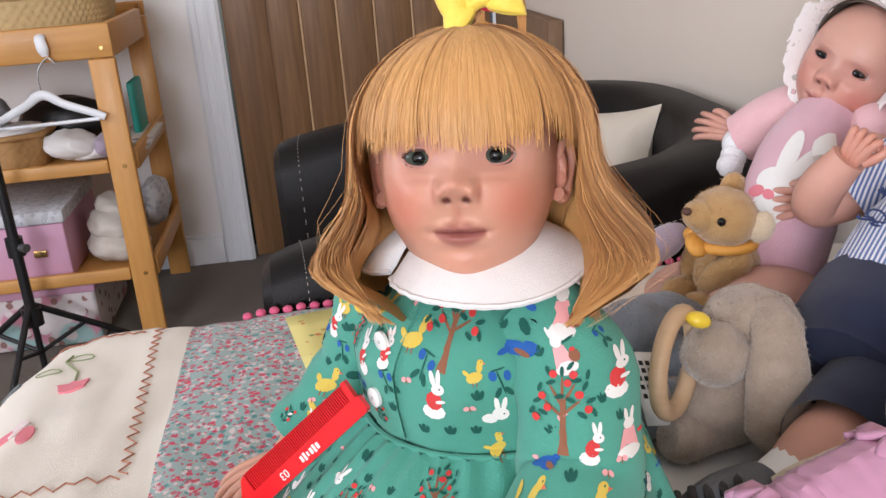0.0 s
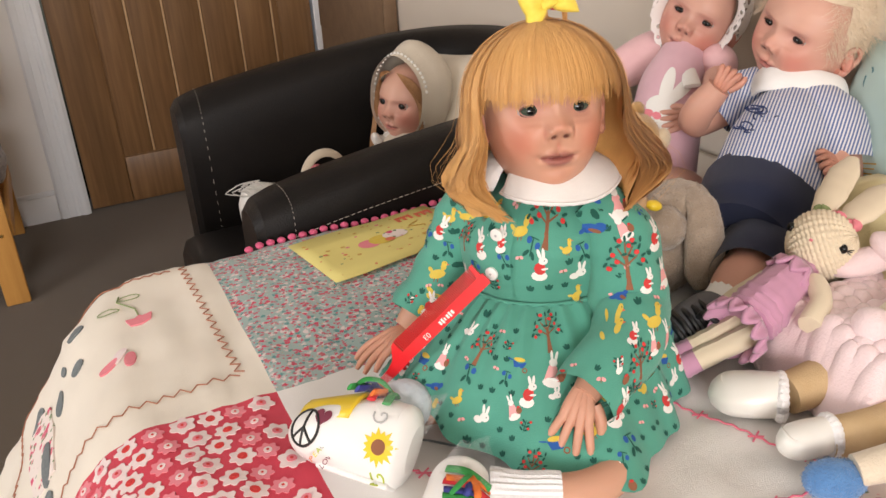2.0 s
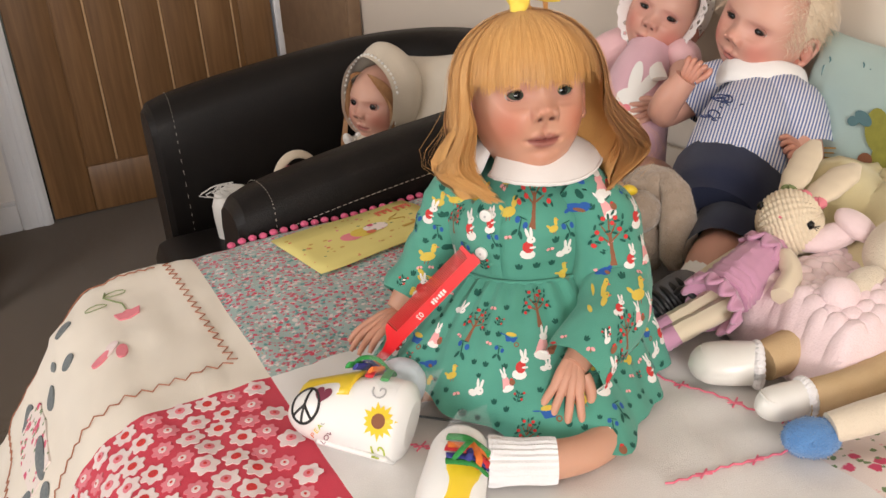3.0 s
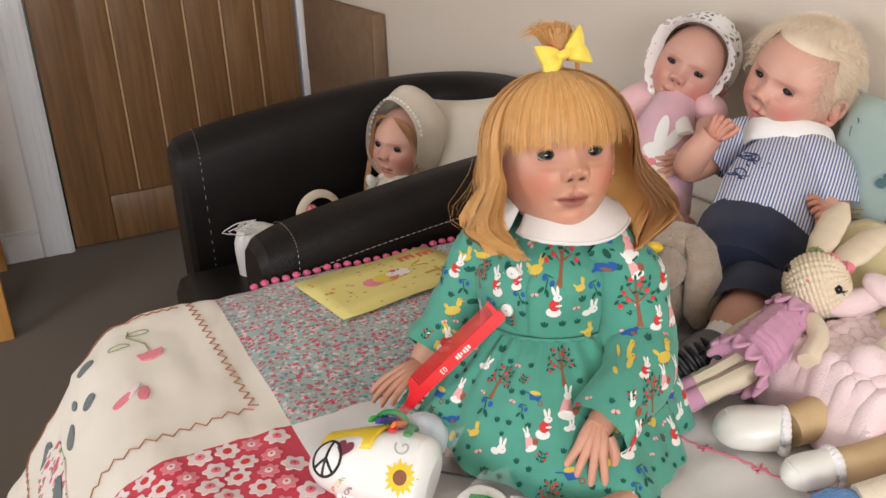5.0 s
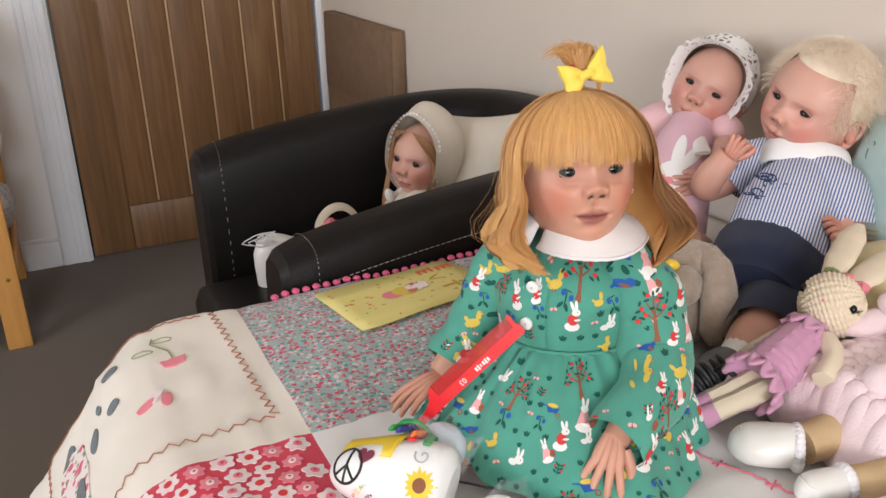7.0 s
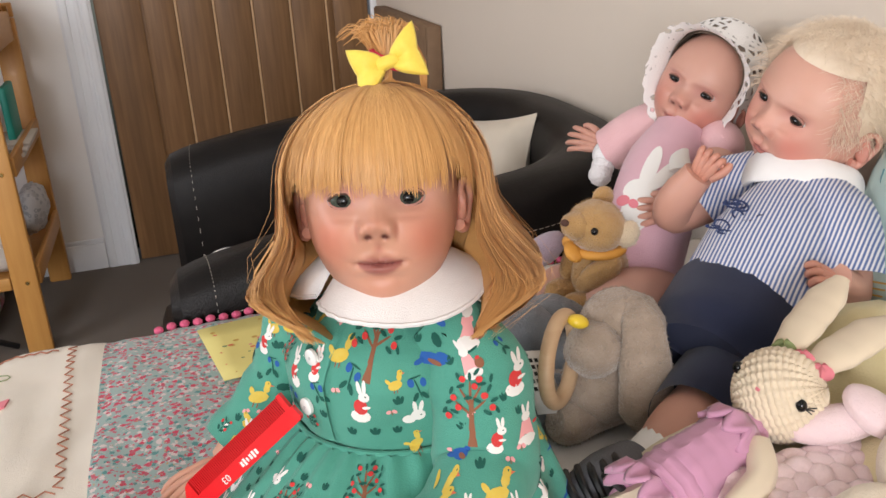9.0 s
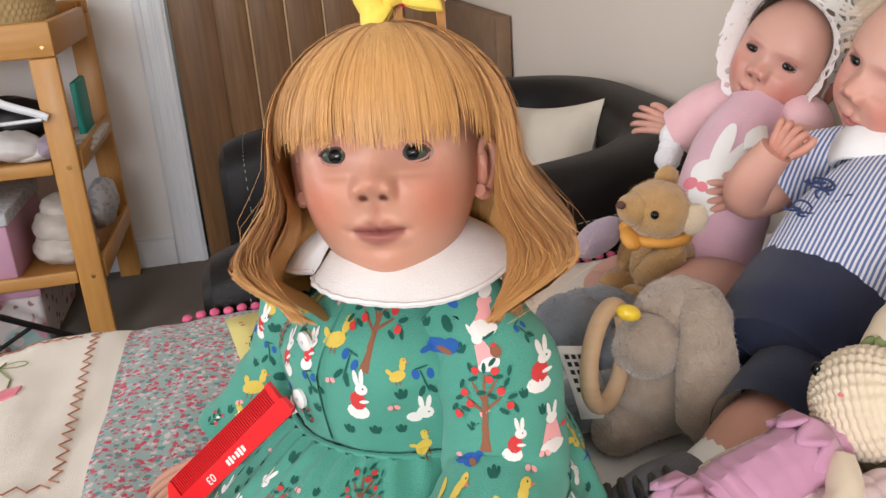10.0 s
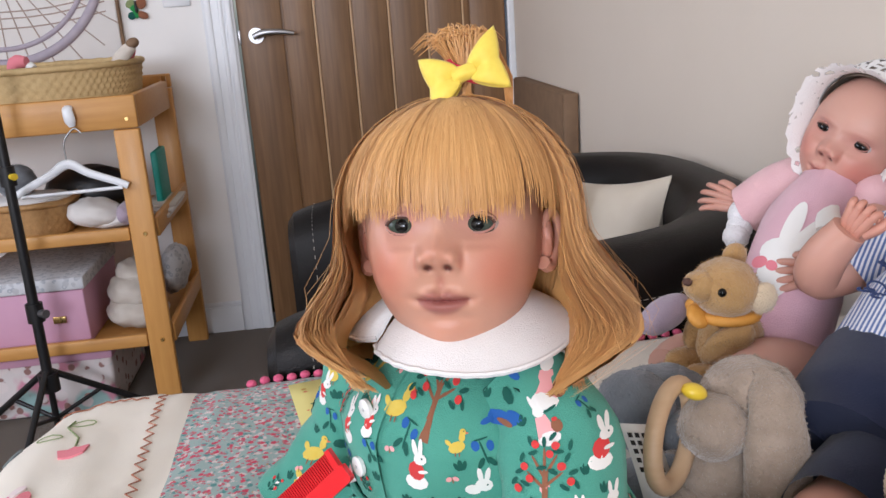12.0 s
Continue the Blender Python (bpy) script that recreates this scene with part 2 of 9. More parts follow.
# ---------------------------------------------------------------- mesh tools
class MB:
    """Collects faces for one mesh, with material slots and a colour for each corner."""

    def __init__(self):
        self.v, self.f, self.m, self.col, self.mats = [], [], [], {}, []

    def slot(self, name):
        if name not in self.mats:
            self.mats.append(name)
        return self.mats.index(name)

    def add(self, verts, faces, name, cols=None):
        o = len(self.v)
        k = self.slot(name)
        self.v += [tuple(p) for p in verts]
        self.f += [tuple(o + i for i in f) for f in faces]
        self.m += [k] * len(faces)
        if cols is not None:
            for i, c in enumerate(cols):
                self.col[o + i] = c
        return self

    def grid(self, pts, name, closed_u=False, closed_v=False, cols=None, flip=False):
        """pts: rows of points (u rows, v columns)."""
        nu, nv = len(pts), len(pts[0])
        fs = []
        for i in range(nu if closed_u else nu - 1):
            for j in range(nv if closed_v else nv - 1):
                a, b = i * nv + j, i * nv + (j + 1) % nv
                c, d = ((i + 1) % nu) * nv + (j + 1) % nv, ((i + 1) % nu) * nv + j
                fs.append((a, d, c, b) if flip else (a, b, c, d))
        return self.add([p for r in pts for p in r], fs, name, None if cols is None else [c for r in cols for c in r])

    def ell(self, c, r, name, rot=(0, 0, 0), nu=12, nv=18, cols=None, fn=None):
        """An ellipsoid; fn(unit vector) scales it outwards."""
        e = Euler([radians(a) for a in rot]).to_matrix()
        pts = []
        for i in range(nu + 1):
            th = math.pi * i / nu
            row = []
            for j in range(nv):
                ph = 2 * math.pi * j / nv
                d = Vector((math.sin(th) * math.cos(ph), math.sin(th) * math.sin(ph), math.cos(th)))
                s = fn(d) if fn else 1.0
                row.append(Vector(c) + e @ Vector((d.x * r[0] * s, d.y * r[1] * s, d.z * r[2] * s)))
            pts.append(row)
        cc = [[cols] * nv for _ in range(nu + 1)] if cols else None
        return self.grid(pts, name, closed_v=True, cols=cc, flip=True)

    def tube(self, path, radii, name, seg=12, caps=True, cols=None, flat=None, sub=4, fn=None):
        """A tube along a smooth path with a radius at each path point; flat: (side, up) scale of its section."""
        P, R = smooth(path, radii, sub)
        n = len(P)
        up = Vector((0, 0, 1))
        t0 = (P[1] - P[0]).normalized()
        if abs(t0.dot(up)) > 0.9:
            up = Vector((0, 1, 0))
        rows = []
        a = t0.cross(up).normalized()
        for i in range(n):
            t = (P[min(i + 1, n - 1)] - P[max(i - 1, 0)]).normalized()
            a = (a - t * a.dot(t)).normalized()
            b = t.cross(a)
            sx, sy = flat if flat else (1, 1)
            row = []
            for j in range(seg):
                w = 2 * math.pi * j / seg
                r = R[i] * (fn(i / (n - 1), w) if fn else 1.0)
                row.append(P[i] + a * (math.cos(w) * r * sx) + b * (math.sin(w) * r * sy))
            rows.append(row)
        if caps:
            rows = [[P[0] - t0 * 0.0 + (q - P[0]) * 0.02 for q in rows[0]]] + rows + [[P[-1] + (q - P[-1]) * 0.02 for q in rows[-1]]]
        cc = [[cols] * seg for _ in rows] if cols else None
        return self.grid(rows, name, closed_v=True, cols=cc)

    def box(self, lo, hi, name, bev=0.004, m=None):
        bm = bmesh.new()
        bmesh.ops.create_cube(bm, size=1.0)
        lo, hi = Vector(lo), Vector(hi)
        for v in bm.verts:
            v.co = Vector(((lo[k] + hi[k]) / 2 + v.co[k] * (hi[k] - lo[k]) for k in range(3)))
        if bev:
            bmesh.ops.bevel(bm, geom=bm.edges[:], offset=bev, segments=2, affect="EDGES", profile=0.5)
        bm.verts.ensure_lookup_table()
        vs = [(m @ v.co) if m else v.co.copy() for v in bm.verts]
        fs = [[v.index for v in f.verts] for f in bm.faces]
        bm.free()
        return self.add(vs, fs, name)

    def move(self, m, start=0):
        for i in range(start, len(self.v)):
            self.v[i] = tuple(m @ Vector(self.v[i]))
        return self


def smooth(path, radii, sub):
    """Catmull-Rom through the path points."""
    P = [Vector(p) for p in path]
    R = list(radii) if hasattr(radii, "__len__") else [radii] * len(P)
    if len(P) < 3 or sub <= 1:
        return P, R
    oP, oR = [], []
    for i in range(len(P) - 1):
        p0, p1, p2, p3 = P[max(i - 1, 0)], P[i], P[i + 1], P[min(i + 2, len(P) - 1)]
        for k in range(sub):
            t = k / sub
            oP.append(0.5 * ((2 * p1) + (p2 - p0) * t + (2 * p0 - 5 * p1 + 4 * p2 - p3) * t * t + (3 * p1 - p0 - 3 * p2 + p3) * t ** 3))
            oR.append(R[i] + (R[i + 1] - R[i]) * (t * t * (3 - 2 * t)))
    return oP + [P[-1]], oR + [R[-1]]


def part(name, mb, parent=None, label="", shade=True, category="", kind="", group=""):
    me = bpy.data.meshes.new(name)
    me.from_pydata(mb.v, [], mb.f)
    for s in mb.mats:
        me.materials.append(M[s])
    me.polygons.foreach_set("material_index", mb.m)
    if shade:
        me.polygons.foreach_set("use_smooth", [True] * len(mb.f))
    if mb.col:
        at = me.color_attributes.new("paint", "FLOAT_COLOR", "POINT")
        for i in range(len(mb.v)):
            at.data[i].color = (*mb.col.get(i, (0.7, 0.4, 0.3)), 1)
    me.update()
    if shade:
        me.set_sharp_from_angle(angle=radians(50))
    ob = new(name, me)
    if parent:
        ob.parent = parent
    return tagged(ob, label, category, group, kind)


def empty(name, label, category, at=(0, 0, 0), group="", kind=""):
    o = new(name)
    o.empty_display_size = 0.05
    o.location = at
    bpy.context.view_layer.update()
    return tagged(o, label, category, group, kind)


def under(parent, name, mb, label="", shade=True):
    """A part under an Empty or part that stands off the origin: the mesh keeps its world place."""
    ob = part(name, mb, parent, label, shade)
    bpy.context.view_layer.update()
    ob.matrix_parent_inverse = parent.matrix_world.inverted()
    return ob


def boxob(name, lo, hi, m, parent=None, label="", bev=0.004, kind="", category=""):
    return part(name, MB().box(lo, hi, m, bev), parent, label, True, category, kind)


# ---------------------------------------------------------------- the room
RX, BY = 0.65, 3.03          # wall beside the bed, wall of the door
LX, FY, TOP = -2.3, -3.25, 2.4
DL, DR = -0.262, 0.625       # door leaf
DT = 2.0

boxob("floor", (LX - 0.1, FY - 0.2, -0.1), (RX + 0.1, BY + 0.15, 0), "carpet", kind="structure", label="brown-grey cut pile carpet floor", bev=0)
boxob("ceiling", (LX - 0.1, FY - 0.2, TOP), (RX + 0.1, BY + 0.15, TOP + 0.1), "ceiling", kind="structure", label="plain white ceiling", bev=0)
boxob("wall_east", (RX, FY - 0.1, 0), (RX + 0.1, BY + 0.12, TOP), "wall", kind="structure", label="beige painted wall behind the bed", bev=0)
w = MB()
w.box((LX - 0.1, FY - 0.1, 0), (LX, 0.35, TOP), "wall", 0)
w.box((LX - 0.1, 1.55, 0), (LX, BY + 0.12, TOP), "wall", 0)
w.box((LX - 0.1, 0.35, 0), (LX, 1.55, 0.95), "wall", 0)
w.box((LX - 0.1, 0.35, 2.15), (LX, 1.55, TOP), "wall", 0)
part("wall_west", w, kind="structure", label="beige painted wall with an assumed window opening", shade=False)
# frame of the assumed west window, out of view
w = MB()
for a, b in (((LX - 0.07, 0.35, 0.95), (LX - 0.02, 0.40, 2.15)), ((LX - 0.07, 1.50, 0.95), (LX - 0.02, 1.55, 2.15)),
             ((LX - 0.07, 0.40, 0.95), (LX - 0.02, 1.50, 1.0)), ((LX - 0.07, 0.40, 2.1), (LX - 0.02, 1.50, 2.15))):
    w.box(a, b, "white", 0.004)
part("assumed_window_2", w, kind="structure", label="white window frame")
w = MB()
w.box((LX, BY, 0), (DL - 0.02, BY + 0.12, TOP), "wall_pale", 0)
w.box((DR + 0.012, BY, 0), (RX, BY + 0.12, TOP), "wall_pale", 0)
w.box((DL - 0.02, BY, DT + 0.02), (DR + 0.012, BY + 0.12, TOP), "wall_pale", 0)
part("wall_north", w, kind="structure", label="pale cream painted wall with the door opening", shade=False)
w = MB()
w.box((LX, FY - 0.1, 0), (-2.1, FY, TOP), "wall", 0)
w.box((-0.6, FY - 0.1, 0), (RX, FY, TOP), "wall", 0)
w.box((-2.1, FY - 0.1, 0), (-0.6, FY, 0.95), "wall", 0)
w.box((-2.1, FY - 0.1, 2.15), (-0.6, FY, TOP), "wall", 0)
part("wall_south", w, kind="structure", label="beige painted wall with the window opening", shade=False)
w = MB()
for a, b in (((-2.1, FY - 0.07, 0.95), (-2.05, FY - 0.02, 2.15)), ((-0.65, FY - 0.07, 0.95), (-0.6, FY - 0.02, 2.15)),
             ((-2.05, FY - 0.07, 0.95), (-0.65, FY - 0.02, 1.0)), ((-2.05, FY - 0.07, 2.1), (-0.65, FY - 0.02, 2.15))):
    w.box(a, b, "white", 0.004)
part("window_1", w, kind="structure", label="white window frame")

# door, lining and architraves
door = boxob("door_1", (DL + 0.003, BY + 0.012, 0.006), (DR - 0.003, BY + 0.045, DT), "oak", kind="structure", label="closed oak veneer cottage door with vertical grooves", bev=0.002)


def slab(name, x0, x1, z0, z1, y0=BY + 0.004, mt="oak"):
    return part(name, MB().box((x0, y0, z0), (x1, BY + 0.016, z1), mt, 0.003), door)


slab("stile", DL + 0.003, -0.119, 0.006, DT)
slab("rail", -0.117, DR - 0.125, 0.006, 0.172)
slab("rail", -0.117, DR - 0.125, DT - 0.12, DT)
slab("stile", DR - 0.123, DR - 0.003, 0.006, DT)
GR = [-0.117, -0.012, 0.108, 0.232, 0.358, 0.480, 0.502]
for a, b in zip(GR[:-1], GR[1:]):
    if b - a > 0.03:
        slab("board", a + 0.0042, b - 0.0042, 0.175, DT - 0.123, BY + 0.0075)
for gx in GR[1:-1]:
    slab("groove", gx - 0.0040, gx + 0.0040, 0.176, DT - 0.124, BY + 0.0105, "oak_groove")
h = MB()
h.tube([(-0.205, BY + 0.004, 1.0), (-0.205, BY - 0.008, 1.0)], [0.026, 0.025], "chrome", 24)
h.tube([(-0.205, BY - 0.008, 1.0), (-0.205, BY - 0.045, 1.0)], 0.010, "chrome", 14)
h.tube([(-0.212, BY - 0.046, 0.997), (-0.18, BY - 0.05, 1.008), (-0.13, BY - 0.05, 1.008), (-0.082, BY - 0.048, 1.0)], [0.010, 0.011, 0.009, 0.006], "chrome", 12, flat=(0.7, 1))
part("door_handle", h, door, "curved chrome lever handle on a round rose")
part("latch_plate", MB().box((DL - 0.004, BY + 0.001, 0.975), (DL + 0.006, BY + 0.006, 1.02), "chrome", 0.001), door)
w = MB()
for k, (a, b, d) in enumerate(((0.0, 0.100, 0.016), (0.008, 0.030, 0.022), (0.036, 0.050, 0.0195), (0.072, 0.095, 0.0195))):
    w.box((DL - 0.004 - b, BY - d, 0), (DL - 0.004 - a, BY, DT + 0.1), "white", 0.003)
part("architrave", w, kind="structure", label="moulded white gloss door architrave")
w = MB().box((DR + 0.002, BY - 0.016, 0), (RX, BY, DT + 0.1), "white", 0.003)
part("architrave", w, kind="structure", label="narrow white architrave in the corner")
w = MB().box((DL - 0.106, BY - 0.02, DT + 0.006), (RX, BY, DT + 0.1), "white", 0.003)
part("architrave", w, kind="structure", label="white head architrave")
w = MB().box((LX, BY - 0.014, 0), (DL - 0.106, BY, 0.092), "white", 0.002)
w.box((LX, BY - 0.009, 0.092), (DL - 0.106, BY, 0.108), "white", 0.003)
part("baseboard", w, kind="structure", label="white skirting board")
w = MB().box((RX - 0.014, 1.0, 0), (RX, BY - 0.02, 0.1), "white", 0.003)
part("baseboard", w, kind="structure", label="white skirting board")

# ---------------------------------------------------------------- bed and quilt
BZ = 0.655
QX0, QY1 = -0.280, 0.955      # where the quilt turns over at the foot, and its far edge


def quilt(u, v, lift=0.0):
    """Place on the quilt; u along the bed, v across it. Past the foot edge it turns down."""
    wob = 0.004 * noise.noise((u * 9, v * 9, 1.3)) + 0.0025 * noise.noise((u * 23, v * 23, 4.1))
    wob += 0.002 * math.sin(70 * v + 14 * u + 3 * noise.noise((u * 6, v * 6, 0))) * max(0, min(1, (u - 0.05) * 6)) * max(0, min(1, (0.45 - v) * 8))
    wob += 0.0030 * noise.noise((u * 48, v * 16, 8.1)) * max(0, min(1, (0.30 - u) * 5))
    wob += 0.0034 * noise.noise((u * 34, v * 9, 8.1)) * max(0, min(1, (-0.12 - u) * 12))
    r = 0.105
    ex = QX0 + 0.05 * max(0, (0.62 - v)) - 0.035 * max(0, (v - 0.86) / 0.1) ** 2 * -1
    s = ex - u
    if s <= 0:
        p, n = Vector((u, v, BZ + wob)), Vector((0, 0, 1))
    elif s < r * 1.1:
        a = s / r
        p, n = Vector((ex - r * math.sin(a), v, BZ - r + r * math.cos(a))), Vector((-math.sin(a), 0, math.cos(a)))
        p += n * wob
    else:
        a = 1.1
        d = s - r * a
        fold = 0.014 * math.sin(v * 26 + 1.0) * min(1, d * 5)
        p = Vector((ex - r * math.sin(a) - d * 0.58, v, BZ - r + r * math.cos(a) - d * 0.81))
        n = Vector((-0.81, 0, 0.58))
        p += n * (fold + wob)
    e = v - QY1 + 0.03
    if e > 0:
        p.z -= 4.0 * e * e
    g = 0.10 - v
    if g > 0:
        q = min(g, 0.10)
        p.z -= 5.0 * q * q
        if g > 0.1:
            p.z -= (g - 0.1) * 1.0
            p.y = v + (g - 0.1) * 0.75
    return p + n * lift


UB = [-0.62, -0.165, 0.235]
us = sorted(set([round(-0.62 + i * 0.0125, 4) for i in range(101)] + [-0.165, 0.235]))
us = [u for u in us if u <= 0.635]
vs = sorted(set([round(-0.30 + i * 0.0125, 4) for i in range(102)] + [0.606, 0.235]))
vs = [v for v in vs if v <= 0.966]


def patch_of(u, v):
    if v > 0.606:
        return "cotton" if u < -0.165 else ("ditsy" if u < 0.235 else "cotton")
    if v > 0.235:
        return "red_patch" if u < -0.165 else "cotton_white"
    return "cotton" if u < -0.165 else ("cotton_white" if u < 0.19 else "pink_floral")


def print_mat(name, base, spots, scale, rough=0.9):
    """Small printed flowers: cells of several colours on a ground."""
    m = mat(name, base, rough, bump=0.3, bscale=900, sheen=0.15, spec=0.2)
    nt = m.node_tree
    b = nt.nodes["Principled BSDF"]
    tc = nt.nodes["Texture Coordinate"]
    prev = None
    for k, (colour, sc, size, ring) in enumerate(spots):
        vo = nt.nodes.new("ShaderNodeTexVoronoi")
        vo.inputs["Scale"].default_value = scale * sc
        mp = nt.nodes.new("ShaderNodeMapping")
        mp.inputs["Location"].default_value = (k * 3.7, k * 1.9, k * 0.7)
        nt.links.new(tc.outputs["Object"], mp.inputs[0])
        nz = nt.nodes.new("ShaderNodeTexNoise")
        nz.inputs["Scale"].default_value = scale * 3
        ad = nt.nodes.new("ShaderNodeMix")
        ad.data_type = "VECTOR"
        ad.inputs[0].default_value = 0.006
        nt.links.new(mp.outputs[0], nz.inputs[0])
        nt.links.new(mp.outputs[0], ad.inputs[4])
        nt.links.new(nz.outputs[1], ad.inputs[5])
        nt.links.new(ad.outputs[1], vo.inputs["Vector"])
        lt = nt.nodes.new("ShaderNodeMapRange")
        lt.inputs[1].default_value, lt.inputs[2].default_value, lt.inputs[3].default_value, lt.inputs[4].default_value = size, size * 0.8, 0, 1
        nt.links.new(vo.outputs["Distance"], lt.inputs[0])
        out = lt.outputs[0]
        if ring:
            l2 = nt.nodes.new("ShaderNodeMapRange")
            l2.inputs[1].default_value, l2.inputs[2].default_value, l2.inputs[3].default_value, l2.inputs[4].default_value = ring, ring * 0.75, 1, 0
            nt.links.new(vo.outputs["Distance"], l2.inputs[0])
            mu = nt.nodes.new("ShaderNodeMath")
            mu.operation = "MULTIPLY"
            nt.links.new(out, mu.inputs[0])
            nt.links.new(l2.outputs[0], mu.inputs[1])
            out = mu.outputs[0]
        sel = nt.nodes.new("ShaderNodeSeparateColor")
        nt.links.new(vo.outputs["Color"], sel.inputs[0])
        gt = nt.nodes.new("ShaderNodeMath")
        gt.operation = "GREATER_THAN"
        gt.inputs[1].default_value = 0.12
        nt.links.new(sel.outputs[0], gt.inputs[0])
        mu2 = nt.nodes.new("ShaderNodeMath")
        mu2.operation = "MULTIPLY"
        nt.links.new(out, mu2.inputs[0])
        nt.links.new(gt.outputs[0], mu2.inputs[1])
        mx = nt.nodes.new("ShaderNodeMix")
        mx.data_type = "RGBA"
        if prev is None:
            mx.inputs[6].default_value = (*base, 1)
        else:
            nt.links.new(prev, mx.inputs[6])
        mx.inputs[7].default_value = (*colour, 1)
        nt.links.new(mu2.outputs[0], mx.inputs[0])
        prev = mx.outputs[2]
    nt.links.new(prev, b.inputs["Base Color"])
    return m


M["ditsy"] = print_mat("ditsy_floral_cotton", (0.33, 0.43, 0.41), [
    ((0.10, 0.27, 0.26), 1.0, 0.36, 0), ((0.68, 0.58, 0.56), 1.1, 0.40, 0), ((0.60, 0.05, 0.10), 0.9, 0.33, 0),
    ((0.66, 0.50, 0.47), 0.85, 0.16, 0), ((0.52, 0.10, 0.14), 1.35, 0.36, 0), ((0.64, 0.52, 0.50), 1.35, 0.12, 0), ((0.55, 0.33, 0.10), 1.5, 0.15, 0)], 112)
M["pink_floral"] = print_mat("pink_floral_cotton", (0.78, 0.68, 0.63), [
    ((0.62, 0.06, 0.14), 0.9, 0.40, 0), ((0.16, 0.24, 0.10), 1.3, 0.30, 0), ((0.75, 0.30, 0.34), 0.9, 0.18, 0)], 70)

boxob("bed", (-0.27, 0.05, 0.10), (RX - 0.012, 0.925, 0.56), "cotton_white", label="single divan bed under a patchwork quilt", category="bed", bev=0.05)
for lx, ly in ((-0.2, 0.13), (-0.2, 0.85), (0.55, 0.13), (0.55, 0.85)):
    part("leg", MB().tube([(lx, ly, 0), (lx, ly, 0.11)], 0.025, "black", 14), bpy.data.objects["bed"])

qm = MB()
P = [[quilt(u, v) for v in vs] for u in us]
for k in ("cotton", "ditsy", "cotton_white", "red_patch", "pink_floral"):
    qm.slot(k)
qm.v = [tuple(p) for r in P for p in r]
nv = len(vs)
for i in range(len(us) - 1):
    for j in range(nv - 1):
        qm.f.append((i * nv + j, (i + 1) * nv + j, (i + 1) * nv + j + 1, i * nv + j + 1))
        qm.m.append(qm.slot(patch_of((us[i] + us[i + 1]) / 2, (vs[j] + vs[j + 1]) / 2)))
quilt_ob = part("quilt", qm, label="cream patchwork quilt with floral patches and embroidery, spread over the bed", category="quilt")
sol = quilt_ob.modifiers.new("thickness", "SOLIDIFY")
sol.thickness, sol.offset = 0.012, -1


def laid(mb, pts, name, rad, lift=0.0012, seg=5):
    """A line of thread on the quilt."""
    P = [quilt(u, v, lift) for u, v in pts]
    mb.tube(P, rad, name, seg, sub=1)


def zigzag(a, b, n, amp):
    (ax, ay), (bx, by) = a, b
    L = math.hypot(bx - ax, by - ay)
    nx, ny = -(by - ay) / L, (bx - ax) / L
    return [(ax + (bx - ax) * i / n + nx * amp * (-1) ** i, ay + (by - ay) * i / n + ny * amp * (-1) ** i) for i in range(n + 1)]


def shape(mb, cx, cy, poly, name, rot=0.0, s=1.0, lift=0.0022, at=quilt):
    """A flat piece of cloth laid on a surface: a fan from its middle."""
    c, sn = math.cos(radians(rot)) * s, math.sin(radians(rot)) * s
    pts = [(cx + x * c - y * sn, cy + x * sn + y * c) for x, y in poly]
    mx, my = sum(p[0] for p in pts) / len(pts), sum(p[1] for p in pts) / len(pts)
    vs_ = [at(mx, my, lift)] + [at(x, y, lift) for x, y in pts] + [at(x, y, 0.0) for x, y in pts]
    n = len(pts)
    fs = [(0, 1 + i, 1 + (i + 1) % n) for i in range(n)] + [(1 + i, 1 + n + i, 1 + n + (i + 1) % n, 1 + (i + 1) % n) for i in range(n)]
    mb.add(vs_, fs, name)


def oval(rx, ry, n=14):
    return [(rx * math.cos(2 * math.pi * i / n), ry * math.sin(2 * math.pi * i / n)) for i in range(n)]


def petals(r, n=6, depth=0.28, k=5):
    return [((r * (1 - depth * abs(math.cos(n * a / 2)) ** 2.2)) * math.cos(a), (r * (1 - depth * abs(math.cos(n * a / 2)) ** 2.2)) * math.sin(a))
            for a in (2 * math.pi * i / (n * k) for i in range(n * k))]


# zigzag seams
z = MB()
laid(z, zigzag((-0.200, 0.95), (-0.190, 0.655), 34, 0.0045), "stitch_brown", 0.0008)
laid(z, zigzag((-0.192, 0.655), (-0.50, 0.640), 36, 0.0045), "stitch_brown", 0.0008)
laid(z, zigzag((-0.505, 0.935), (-0.505, 0.645), 34, 0.0045), "stitch_brown", 0.0008)
laid(z, zigzag((-0.215, 0.945), (-0.50, 0.938), 44, 0.003), "stitch_brown", 0.0009)
part("seam_stitching", z, quilt_ob, "brown zigzag embroidery")
z = MB()
for a, b in (((0.06, 0.26), (0.20, 0.235)), ((0.155, 0.40), (0.215, 0.26)), ((-0.10, 0.43), (-0.05, 0.36)), ((0.2, 0.235), (0.4, 0.24))):
    laid(z, zigzag(a, b, 22, 0.0012), "stitch_pink", 0.0010)
    for t in (0.25, 0.6, 0.9):
        x, y = a[0] + (b[0] - a[0]) * t, a[1] + (b[1] - a[1]) * t
        for w_ in (0.5, 2.6):
            laid(z, [(x - 0.007 * math.cos(w_), y - 0.007 * math.sin(w_)), (x + 0.007 * math.cos(w_), y + 0.007 * math.sin(w_))], "stitch_pink", 0.0009)
part("feather_stitching", z, quilt_ob, "pink feather stitching")
z = MB()
laid(z, [(-0.155 + 0.012 * i, 0.545 - 0.0125 * i + 0.002 * math.sin(i * 2)) for i in range(14)], "stitch_grey", 0.0012)
